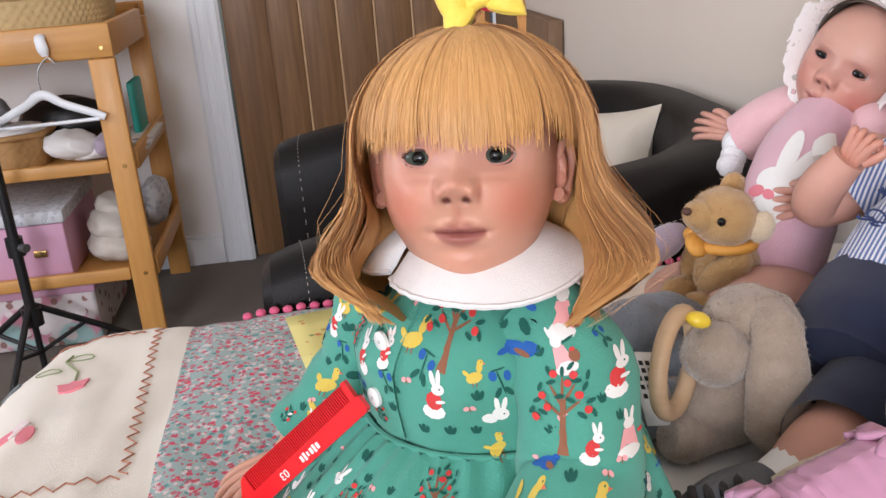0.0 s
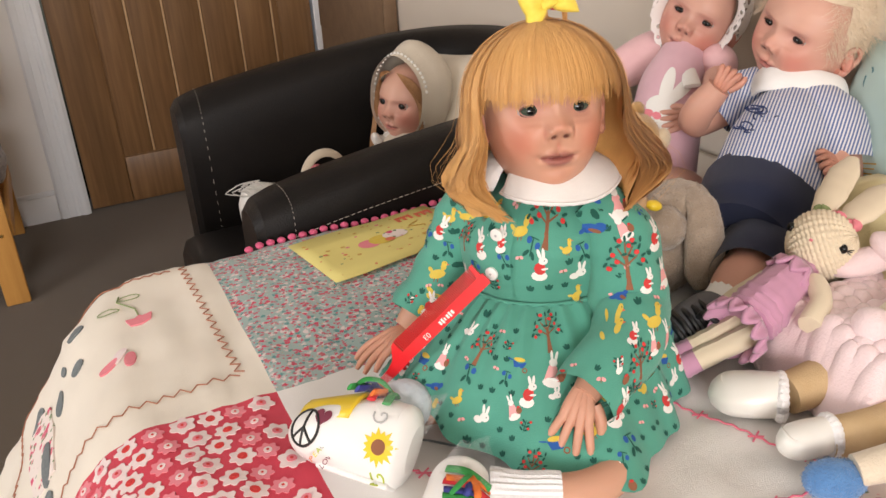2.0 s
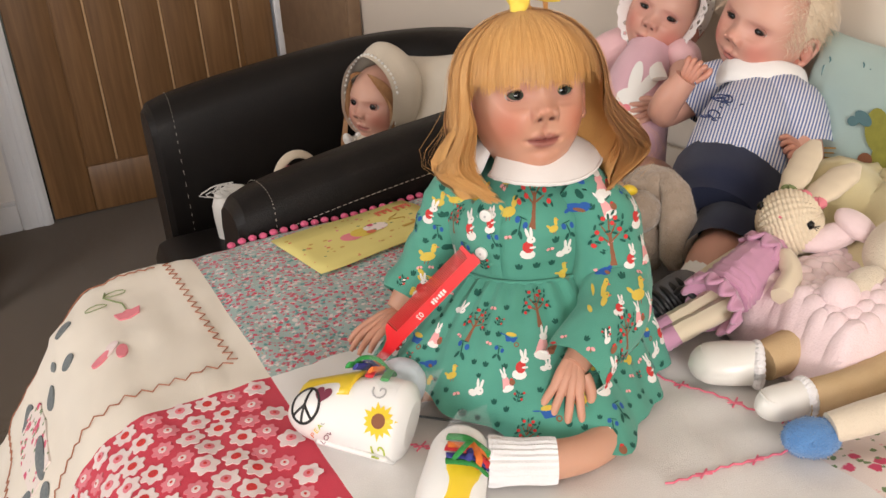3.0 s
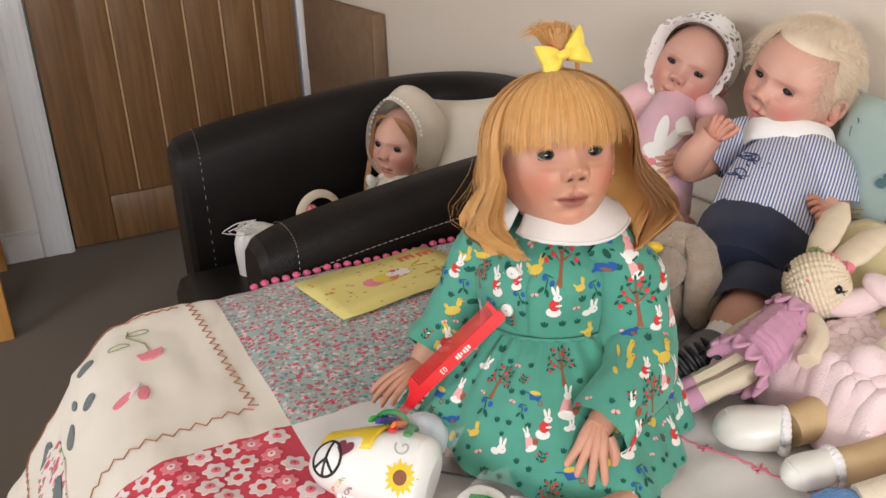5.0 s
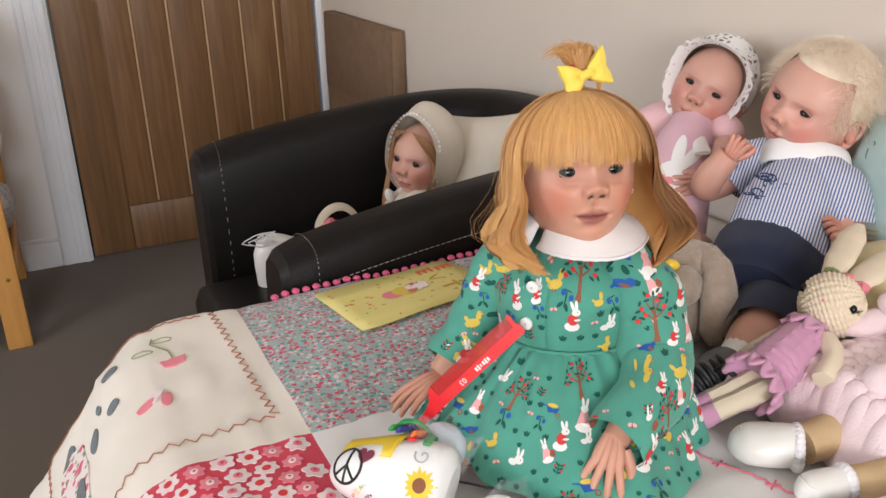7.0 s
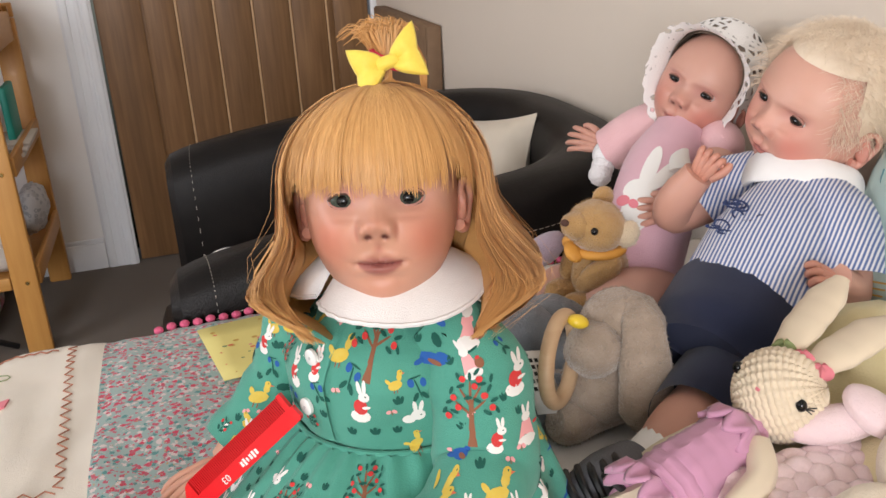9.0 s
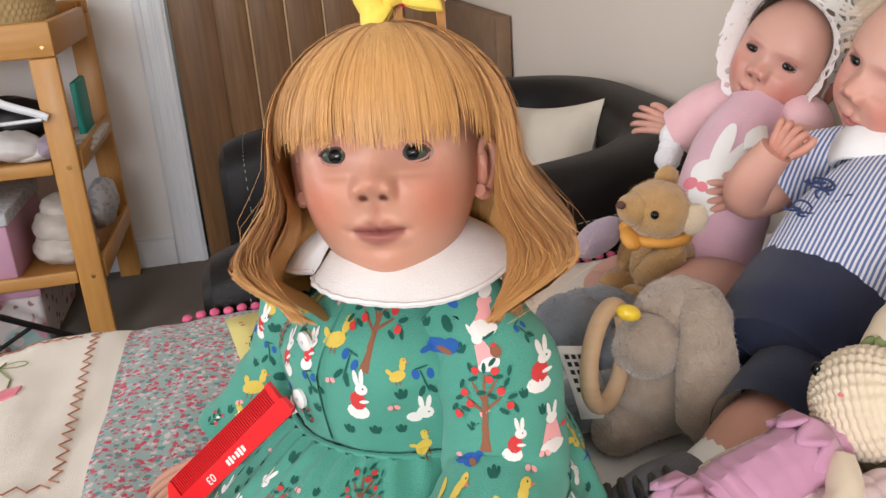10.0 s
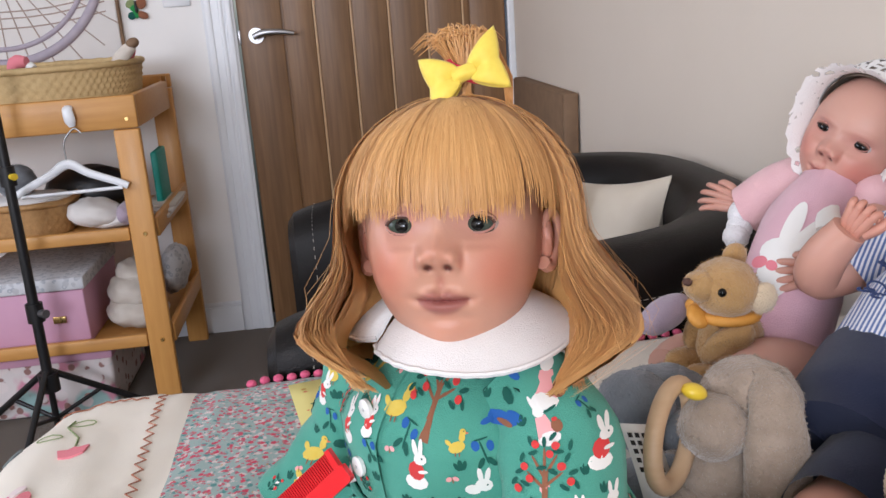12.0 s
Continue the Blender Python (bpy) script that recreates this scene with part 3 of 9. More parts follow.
part("chain_stitching", z, quilt_ob, "dark chain stitching")
# tulip, petals and flower applique on the foot patch
z = MB()
laid(z, [(-0.268, 0.838), (-0.270, 0.862), (-0.288, 0.89), (-0.284, 0.905)], "stitch_green", 0.0010)
for (cx, cy, r) in ((-0.273, 0.895, 20), (-0.300, 0.868, 120)):
    laid(z, [(cx + 0.013 * math.cos(a), cy + 0.006 * math.sin(a)) for a in (i * 0.7 for i in range(10))], "stitch_green", 0.0006)
part("stem_stitching", z, quilt_ob, "green stitched stem")
z = MB()
shape(z, -0.268, 0.832, [(-0.016, 0.004), (-0.012, -0.010), (0.0, -0.013), (0.012, -0.008), (0.015, 0.006), (0.004, 0.005), (0, 0.009), (-0.006, 0.005)], "flower_pink", 0)
part("applique", z, quilt_ob, "pink tulip applique")
for cx, cy, r in ((-0.300, 0.758, 50), (-0.290, 0.745, 75), (-0.314, 0.749, 30)):
    z = MB()
    shape(z, cx, cy, oval(0.013, 0.006), "flower_pink" if cx != -0.300 else "flower_white", r)
    part("applique", z, quilt_ob, "pink petal applique")
for cx, cy, r, rx, ry in ((-0.345, 0.872, 10, 0.013, 0.009), (-0.372, 0.822, 80, 0.008, 0.004), (-0.352, 0.800, 20, 0.011, 0.009), (-0.392, 0.785, 70, 0.018, 0.008),
                          (-0.452, 0.842, 70, 0.022, 0.009), (-0.43, 0.72, 80, 0.034, 0.010), (-0.475, 0.70, 60, 0.014, 0.011), (-0.44, 0.668, 20, 0.012, 0.009)):
    z = MB()
    shape(z, cx, cy, oval(rx, ry), "stitch_grey", r)
    part("applique", z, quilt_ob, "dark grey leaf applique")
z = MB()
shape(z, -0.438, 0.765, [(-0.028, -0.07), (0.022, -0.075), (0.028, 0.0), (0.018, 0.06), (-0.006, 0.078), (-0.026, 0.05), (-0.034, 0)], "pink_floral", 0, 1.0, 0.003)
part("applique", z, quilt_ob, "floral print bird applique")
z = MB()
laid(z, [(-0.46, 0.68), (-0.50, 0.69), (-0.54, 0.665), (-0.57, 0.67)], "stitch_green", 0.001)
for cy, ang in ((0.66, 0), (0.64, 1.2), (0.675, 2.2)):
    laid(z, [(-0.55 + 0.014 * math.cos(a) * 1.5, cy + 0.007 * math.sin(a)) for a in (i * 0.6 for i in range(12))], "stitch_blue" if ang else "stitch_pink", 0.0008)
part("stem_stitching", z, quilt_ob, "turquoise and green looped stitching")
# big printed flowers of the red patch
rnd = random.Random(3)
k = 0
for i in range(17):
    for j in range(14):
        u = -0.585 + i * 0.0268 + (0.0134 if j % 2 else 0)
        v = 0.592 - j * 0.0256
        if u > -0.182 or v < 0.25:
            continue
        u += rnd.uniform(-0.003, 0.003)
        v += rnd.uniform(-0.003, 0.003)
        k = (i * 2 + j * 3) % 3
        r = (0.0136, 0.0112, 0.0130)[k]
        z = MB()
        shape(z, u, v, petals(r, 7 if k else 6), ("flower_white", "flower_pink", "flower_white")[k], rnd.uniform(0, 90), 1, 0.0010)
        shape(z, u, v, oval(r * 0.36, r * 0.36, 10), ("flower_pink", "flower_white", "p_red")[k], 0, 1, 0.0016)
        shape(z, u, v, oval(r * 0.13, r * 0.13, 6), "p_red", 0, 1, 0.0021)
        part("printed_flower", z, quilt_ob)
# scalloped pink trim
n = 46
for i in range(n):
    z = MB()
    u = -0.105 + i * 0.0155
    p = quilt(u, 0.966) + Vector((0, 0.002, 0.003))
    z.ell(p, (0.0062, 0.0068, 0.0045), "pink_trim", nu=6, nv=9)
    part("scallop", z, quilt_ob)
for j in range(74):
    p = quilt(-0.622, -0.10 + j * 0.0145) + Vector((-0.003, 0, -0.003))
    z = MB().ell(p, (0.005, 0.0072, 0.008), "pink_trim", nu=6, nv=9)
    part("scallop", z, quilt_ob)

# ---------------------------------------------------------------- tub chair
CY0, CY1, CX0 = 0.985, 1.715, -0.075
CW = 0.115
chair = empty("tub_chair", "black leather tub chair with pale contrast stitching beside the bed", "armchair", (0.3, 1.35, 0))


def chair_line(s, off):
    """Outer line of the arms and back, s 0..1 from the near arm's tip round the back to the far arm's tip; off: inwards."""
    x0, x1, y0, y1 = CX0, RX - 0.012 - off, CY0 + off, CY1 - off
    R = 0.27 - off * 0.75
    L1, La = (x1 - R) - x0, math.pi / 2 * R
    L2 = (y1 - R) - (y0 + R)
    tot = 2 * L1 + 2 * La + L2
    d = s * tot
    if d < L1:
        return Vector((x0 + d, y0, 0))
    d -= L1
    if d < La:
        a = d / R
        return Vector((x1 - R + R * math.sin(a), y0 + R - R * math.cos(a), 0))
    d -= La
    if d < L2:
        return Vector((x1, y0 + R + d, 0))
    d -= L2
    if d < La:
        a = d / R
        return Vector((x1 - R + R * math.cos(a), y1 - R + R * math.sin(a), 0))
    d -= La
    return Vector((x1 - R - d, y1, 0))


def chair_top(s):
    return 0.692 + 0.080 * math.sin(math.pi * min(1, max(0, s))) ** 0.7


ca = MB()
rows = []
N = 72
for i in range(N + 1):
    s = i / N
    t = chair_top(s)
    o, q = chair_line(s, 0.0), chair_line(s, CW)
    row = []
    for f, zz in ((0.0, 0.055), (0.0, 0.30), (-0.01, 0.5), (-0.012, t - 0.06), (0.0, t - 0.025), (0.10, t - 0.008), (0.3, t), (0.62, t - 0.002), (0.88, t - 0.018), (0.985, t - 0.05), (1.0, t - 0.12), (0.97, 0.40), (0.96, 0.33)):
        p = o.lerp(q, f)
        row.append((p.x, p.y, zz))
    rows.append(row)
ca.grid(rows, "leather", flip=True)
for e, fl in ((0, False), (N, True)):
    c = [Vector(p) for p in rows[e]]
    mid = sum(c, Vector()) / len(c)
    fr = [p + Vector((-0.012, 0, 0)) + (mid - p) * 0.10 for p in c]
    ca.grid([c, fr], "leather", closed_v=True, flip=fl)
    ca.add(fr, [tuple(range(len(fr)))], "leather")
under(chair, "arms_and_back", ca)
sm = MB()
def seam_along(zoff, f, s0, s1, nst):
    for i in range(nst):
        a, b = s0 + (s1 - s0) * i / nst, s0 + (s1 - s0) * (i + 0.62) / nst
        o1, q1, o2, q2 = chair_line(a, -0.0125), chair_line(a, CW), chair_line(b, -0.0125), chair_line(b, CW)
        p1, p2 = o1.lerp(q1, f), o2.lerp(q2, f)
        sm.tube([(p1.x, p1.y, chair_top(a) - zoff), (p2.x, p2.y, chair_top(b) - zoff)], 0.00045, "thread", 5, sub=1)
seam_along(0.055, 0.0, 0.015, 0.32, 64)
for e in (0.022, 0.978):
    s = e
    t = chair_top(s)
    prev = None
    o, q = chair_line(s, 0), chair_line(s, CW)
    prof = [(0.0, t - 0.06), (0.0, t - 0.025), (0.10, t - 0.008), (0.3, t), (0.62, t - 0.002), (0.88, t - 0.018), (0.985, t - 0.05), (1.0, t - 0.12), (0.985, t - 0.22), (0.97, 0.42)]
    pts = [Vector((o.lerp(q, f).x, o.lerp(q, f).y + (0.0015 if e > 0.5 else -0.0015) * (1 if f < 0.2 else -1), zz + 0.0012)) for f, zz in prof]
    PP, _ = smooth(pts, 1, 8)
    for i in range(0, len(PP) - 1, 2):
        sm.tube([PP[i], PP[i].lerp(PP[i + 1], 0.75)], 0.00042, "thread", 5, sub=1)
under(chair, "contrast_stitching", sm, "pale running stitch along the seams")
st = MB()
st.box((CX0 - 0.06, CY0 + CW + 0.006, 0.30), (RX - 0.16, CY1 - CW - 0.006, 0.44), "leather", 0.035)
under(chair, "seat_cushion", st)
st = MB()
st.box((CX0 - 0.015, CY0 + 0.02, 0.05), (RX - 0.14, CY1 - 0.02, 0.305), "leather", 0.02)
under(chair, "seat_base", st)
for lx, ly in ((CX0 + 0.04, CY0 + 0.06), (CX0 + 0.04, CY1 - 0.06), (RX - 0.12, CY0 + 0.08), (RX - 0.12, CY1 - 0.08)):
    under(chair, "leg", MB().tube([(lx, ly, 0.0), (lx, ly, 0.06)], [0.018, 0.024], "black", 12))

# ---------------------------------------------------------------- cardboard box against the wall
cb = MB()
cb.box((-0.060, 2.24, 0.0), (-0.020, 2.86, 0.812), "card_board", 0.004)
cb.move(Matrix.Translation((RX, 0, 0)) @ Matrix.Rotation(radians(1.2), 4, "Y"))
box_ob = part("cardboard_box", cb, label="flat brown cardboard box leaning against the wall", category="box")
fp = MB()
fp.box((-0.0635, 2.245, 0.56), (-0.0605, 2.855, 0.808), "card_board", 0.001)
fp.move(Matrix.Translation((RX, 0, 0)) @ Matrix.Rotation(radians(1.2), 4, "Y"))
part("flap", fp, box_ob)

# ---------------------------------------------------------------- changing table
shelf = empty("changing_table", "honey pine changing table with open shelves against the wall", "shelf unit", (-0.9, 2.65, 0))
SX0, SX1, SY0, SY1 = -1.35, -0.488, 2.40, 2.90
SYB = 2.985


def bar(name, lo, hi, m="pine", bev=0.004, label=""):
    return under(shelf, name, MB().box(lo, hi, m, bev), label)


for lx in (SX0, SX1 - 0.066):
    bar("leg", (lx, SY0, 0), (lx + 0.066, SY0 + 0.022, 0.80))
    bar("leg", (lx, SYB - 0.03, 0), (lx + 0.066, SYB, 0.86))
bar("front_rail", (SX0, SY0 - 0.001, 0.802), (SX1, SY0 + 0.022, 0.888), "pine_h")
bar("back_rail", (SX0, SYB - 0.022, 0.862), (SX1, SYB, 0.905), "pine_h")
e = MB()
e.box((SX1 - 0.02, SY0 + 0.024, 0.802), (SX1, SYB - 0.1, 0.888), "pine_h", 0.004)
cr = []
for i in range(9):
    a = math.pi / 2 * i / 8
    cr.append([(SX1 - 0.07 + 0.07 * math.cos(a) , SYB - 0.1 + 0.098 * math.sin(a), zz) for zz in (0.802, 0.900)])
e.grid(cr, "pine")
e.grid([[(SX1 - 0.07 + 0.055 * math.cos(math.pi / 2 * i / 8), SYB - 0.1 + 0.083 * math.sin(math.pi / 2 * i / 8), zz) for zz in (0.802, 0.900)] for i in range(9)], "pine", flip=True)
under(shelf, "end_panel", e)
bar("end_panel", (SX0, SY0 + 0.024, 0.802), (SX0 + 0.02, SYB - 0.024, 0.888), "pine_h")
bar("top_board", (SX0 + 0.022, SY0 + 0.024, 0.808), (SX1 - 0.022, SYB - 0.024, 0.822), "pine_h")
for zz in (0.52, 0.215):
    bar("shelf_rail", (SX0 + 0.068, SY0 + 0.001, zz - 0.018), (SX1 - 0.068, SY0 + 0.020, zz + 0.018), "pine_h")
    bar("shelf_board", (SX0 + 0.022, SY0 + 0.024, zz - 0.014), (SX1 - 0.012, SYB - 0.032, zz + 0.002), "pine_h")
    bar("side_rail", (SX1 - 0.010, SY0 + 0.024, zz - 0.018), (SX1 + 0.006, SYB - 0.032, zz + 0.036), "pine_h")
for zz in (0.827, 0.518, 0.213):
    b_ = MB().tube([(SX1 - 0.027, SY0 + 0.001, zz), (SX1 - 0.027, SY0 - 0.003, zz)], [0.0075, 0.005], "brass", 12)
    under(shelf, "bolt", b_, "small brass bolt head")

# ---------------------------------------------------------------- tripod stand
tri = empty("tripod_stand", "black metal lighting tripod stand on the carpet", "tripod", (-0.84, 2.3, 0))
t_ = MB()
t_.tube([(-0.80, 2.30, 0.16), (-0.80, 2.30, 1.0)], [0.014, 0.012], "black", 12)
under(tri, "column", t_)
for zz, r in ((0.36, 0.022), (0.165, 0.026), (0.72, 0.020)):
    under(tri, "collar", MB().tube([(-0.80, 2.30, zz - 0.025), (-0.80, 2.30, zz + 0.025)], r, "black", 12))
under(tri, "knob", MB().tube([(-0.80, 2.30, 0.36), (-0.765, 2.275, 0.36)], [0.008, 0.012], "grey_metal", 10))
under(tri, "knob", MB().tube([(-0.80, 2.30, 0.72), (-0.775, 2.275, 0.72)], [0.006, 0.009], "shoe_yellow", 10))
for a in (35, 155, 265):
    d = Vector((math.cos(radians(a)), math.sin(radians(a)), 0))
    c = Vector((-0.80, 2.30, 0))
    under(tri, "leg", MB().tube([c + Vector((0, 0, 0.20)), c + d * 0.26 + Vector((0, 0, 0.012))], 0.009, "black", 8))
    under(tri, "strut", MB().tube([c + Vector((0, 0, 0.06)), c + d * 0.14 + Vector((0, 0, 0.105))], 0.006, "black", 8))
under(tri, "column_foot", MB().tube([(-0.80, 2.30, 0.0), (-0.80, 2.30, 0.17)], 0.009, "black", 8))

# ---------------------------------------------------------------- vinyl dolls: shared shapes
def bell(x, c, s):
    return math.exp(-((x - c) / s) ** 2 / 2)


SKIN, BLUSH, LIP = (0.575, 0.315, 0.215), (0.55, 0.185, 0.12), (0.30, 0.092, 0.076)


def head(mb, m, k=1.0, iris="iris_green", skin=SKIN, blush=BLUSH, lip=LIP, fat=1.0, eye_open=1.0, fine=1):
    """A vinyl doll's head about its middle, facing -y, at k times the large doll's size."""
    rx, ry, rz = 0.050 * fat, 0.060, 0.0585
    NR, NS = 100 * fine, 96 * fine
    rows, cols = [], []
    for i in range(NR + 1):
        th = math.pi * (i / NR) ** 1.35
        row, cl = [], []
        for j in range(NS):
            ph = 2 * math.pi * j / NS
            d = Vector((math.sin(th) * math.cos(ph), -math.cos(th), math.sin(th) * math.sin(ph)))
            x, y, z = d.x * rx, d.y * ry, d.z * (rz if d.z > 0 else 0.0880)
            low = max(0.0, -z / 0.0880)
            x *= 1 + 0.09 * low - 0.22 * low ** 3.4
            if y < 0:
                y *= 1 - 0.05 * low ** 2
            y += 0.004 * (1 if y > 0 else 0)
            p = Vector((x, y, z))
            if z < -0.02:
                z = -0.02 + (z + 0.02) / 1.14
            if y < 0.02:
                ax = abs(x)
                f = 0.0
                f += 0.0025 * bell(x, 0, 0.006) * bell(z, -0.011, 0.008)
                f += 0.0108 * bell(x, 0, 0.0060) * bell(z, -0.0202, 0.0050)
                f += 0.0062 * bell(ax, 0.0090, 0.0025) * bell(z, -0.0234, 0.0032)
                f -= 0.0018 * bell(ax, 0.0130, 0.0014) * bell(z, -0.0234, 0.0038)
                f -= 0.0034 * bell(ax, 0.0052, 0.0017) * bell(z, -0.0272, 0.0012)
                f -= 0.0018 * bell(x, 0, 0.0018) * bell(z, -0.0346, 0.0030)
                f += 0.0036 * (bell(ax, 0.0048, 0.0040) + 0.5 * bell(x, 0, 0.0095)) * bell(z, -0.0406, 0.0020)
                f += 0.0034 * bell(x, 0, 0.0095) * bell(z, -0.0472, 0.0024)
                f -= 0.0034 * bell(x, 0, 0.0115) * bell(z, -0.0436 + 3 * ax * ax, 0.0010)
                f -= 0.0022 * bell(ax, 0.0145, 0.0022) * bell(z, -0.0434, 0.0022)
                f -= 0.0022 * bell(x, 0, 0.009) * bell(z, -0.0530, 0.0025)
                f += 0.0055 * bell(x, 0, 0.012) * bell(z, -0.0635, 0.007)
                f += 0.0075 * bell(ax, 0.027, 0.013) * bell(z, -0.032, 0.014)
                f -= 0.0088 * bell(ax, 0.0206, 0.0098) * bell(z, -0.006, 0.0066)
                f += 0.0028 * bell(ax, 0.021, 0.011) * bell(z, 0.0045, 0.0032)
                f -= 0.0007 * bell(ax, 0.019, 0.008) * bell(z, -0.0172, 0.0013)
                p.y -= f
            c = Vector(skin)
            if y < 0.02:
                ax = abs(x)
                c = c.lerp(Vector(blush), 0.78 * min(1, bell(ax, 0.031, 0.011) * bell(z, -0.030, 0.012)))
                c = c.lerp(Vector(blush), 0.35 * bell(x, 0, 0.008) * bell(z, -0.0200, 0.006) + 0.3 * bell(x, 0, 0.014) * bell(z, -0.058, 0.007))
                c = c.lerp(Vector((0.60, 0.28, 0.25)), 0.6 * min(1, bell(ax, 0.0212, 0.0105) * bell(z, -0.003, 0.0062)))
                # nostrils and the edges of the nose wings: shade put into the colour
                c = c.lerp(Vector((0.10, 0.02, 0.015)), 0.95 * min(1, 2.2 * bell(ax, 0.0053, 0.0014) * bell(z, -0.0270, 0.0010)))
                c = c.lerp(Vector((0.50, 0.20, 0.15)), 0.7 * bell(ax, 0.0122, 0.0008) * bell(z, -0.0242, 0.0034))
                up_edge = -0.0380 - 0.0016 * bell(x, 0, 0.0020) - 22 * ax * ax
                lo_edge = -0.0506 + 33 * ax * ax
                inside = 1 / (1 + math.exp((z - up_edge) / 0.0006)) * 1 / (1 + math.exp((lo_edge - z) / 0.0006))
                c = c.lerp(Vector(lip), 0.88 * inside * (1 if ax < 0.0138 else 0))
                c = c.lerp(Vector((0.20, 0.045, 0.04)), 0.85 * bell(z, -0.0436 + 3 * ax * ax, 0.0007) * (1 / (1 + math.exp((ax - 0.0150) / 0.0010))))
                # groove above the lip and under-eye crease, shaded in the colour too
                c = c.lerp(Vector((0.50, 0.20, 0.15)), 0.6 * bell(x, 0, 0.0016) * bell(z, -0.0346, 0.0028))
                c = c.lerp(Vector((0.42, 0.17, 0.12)), 0.25 * bell(ax, 0.019, 0.008) * bell(z, -0.0172 - 5 * (ax - 0.012) ** 2, 0.0010))
                c = c.lerp(Vector((0.45, 0.22, 0.14)), 0.22 * bell(ax, 0.021, 0.009) * bell(z, 0.0085 - 9 * (ax - 0.021) ** 2, 0.0015))
            row.append(m @ (p * k))
            cl.append(tuple(c))
        rows.append(row)
        cols.append(cl)
    mb.grid(rows, "skin", closed_v=True, cols=cols)
    for sx in (-1, 1):                                   # eyes, lids, lashes
        ec = Vector((sx * 0.0206, -0.0420, -0.006))
        er = Vector((0.0108, 0.0100, 0.0088 * eye_open))
        rows = []
        rad = [0, 0.0014, 0.0026, 0.0036, 0.0052, 0.0068, 0.0089, 0.0095, 0.0101, 0.0107]
        for r in rad:
            rows.append([m @ ((ec + Vector((r * math.cos(a), -er.y * math.sqrt(max(0, 1 - (r * math.cos(a) / er.x) ** 2 - (min(r, er.z * 0.999) * math.sin(a) / er.z) ** 2)) if r < er.z else -er.y * math.sqrt(max(0, 1 - (r * math.cos(a) / er.x) ** 2 - min(1, (r * math.sin(a) / er.z) ** 2))), min(er.z, max(-er.z, r * math.sin(a)))))) * k)
                         for a in (2 * math.pi * j / 24 for j in range(24))])
        def sl(a, b):
            return rows[a:b + 1]
        mb.grid(sl(0, 3), "pupil", closed_v=True)
        mb.grid(sl(3, 6), iris, closed_v=True)
        mb.grid(sl(6, 9), "eye_white", closed_v=True)
        lid = []
        for j in range(13):
            a = math.radians(8 + 164 * j / 12)
            x, z = 0.0090 * math.cos(a), 0.0057 * eye_open * math.sin(a) + 0.0004
            y = -er.y * math.sqrt(max(0, 1 - (x / er.x) ** 2 - (z / er.z) ** 2)) - 0.0006
            lid.append(m @ ((ec + Vector((x, y, z))) * k))
        mb.tube(lid, [0.0014 * k] * 13, "skin", 6, sub=1, cols=(0.36, 0.17, 0.13))
        mb.tube([q + (m.to_3x3() @ Vector((0, -0.0006, -0.0010))) * k for q in lid], [0.00095 * k] * 13, "lash", 5, sub=1)
        lid = []
        for j in range(11):
            a = math.radians(188 + 164 * j / 10)
            x, z = 0.0088 * math.cos(a), 0.0056 * eye_open * math.sin(a) + 0.0004
            y = -er.y * math.sqrt(max(0, 1 - (x / er.x) ** 2 - (z / er.z) ** 2)) - 0.0003
            lid.append(m @ ((ec + Vector((x, y, z))) * k))
        mb.tube(lid, [0.0007 * k] * 11, "skin", 6, sub=1, cols=(0.42, 0.19, 0.15))
        # ear: rim and bowl
        e0 = Vector((sx * rx * 1.0, 0.001, -0.018))
        ear = [e0 + Vector((sx * a, b, c)) for a, b, c in ((0.000, -0.004, -0.014), (0.003, 0.003, -0.016), (0.006, 0.009, -0.006), (0.008, 0.012, 0.006), (0.006, 0.008, 0.014), (0.003, 0.000, 0.014), (0.001, -0.004, 0.006))]
        mb.tube([m @ (q * k) for q in ear], [v * k for v in (0.0042, 0.0045, 0.0032, 0.0030, 0.0030, 0.0026, 0.0022)], "skin", 8, cols=tuple(Vector(skin).lerp(Vector(blush), 0.35)))
        mb.ell(m @ ((e0 + Vector((sx * 0.001, 0.003, 0))) * k), (0.005 * k, 0.009 * k, 0.014 * k), "skin", nu=8, nv=10, cols=tuple(Vector(skin).lerp(Vector(blush), 0.5)))
    return mb


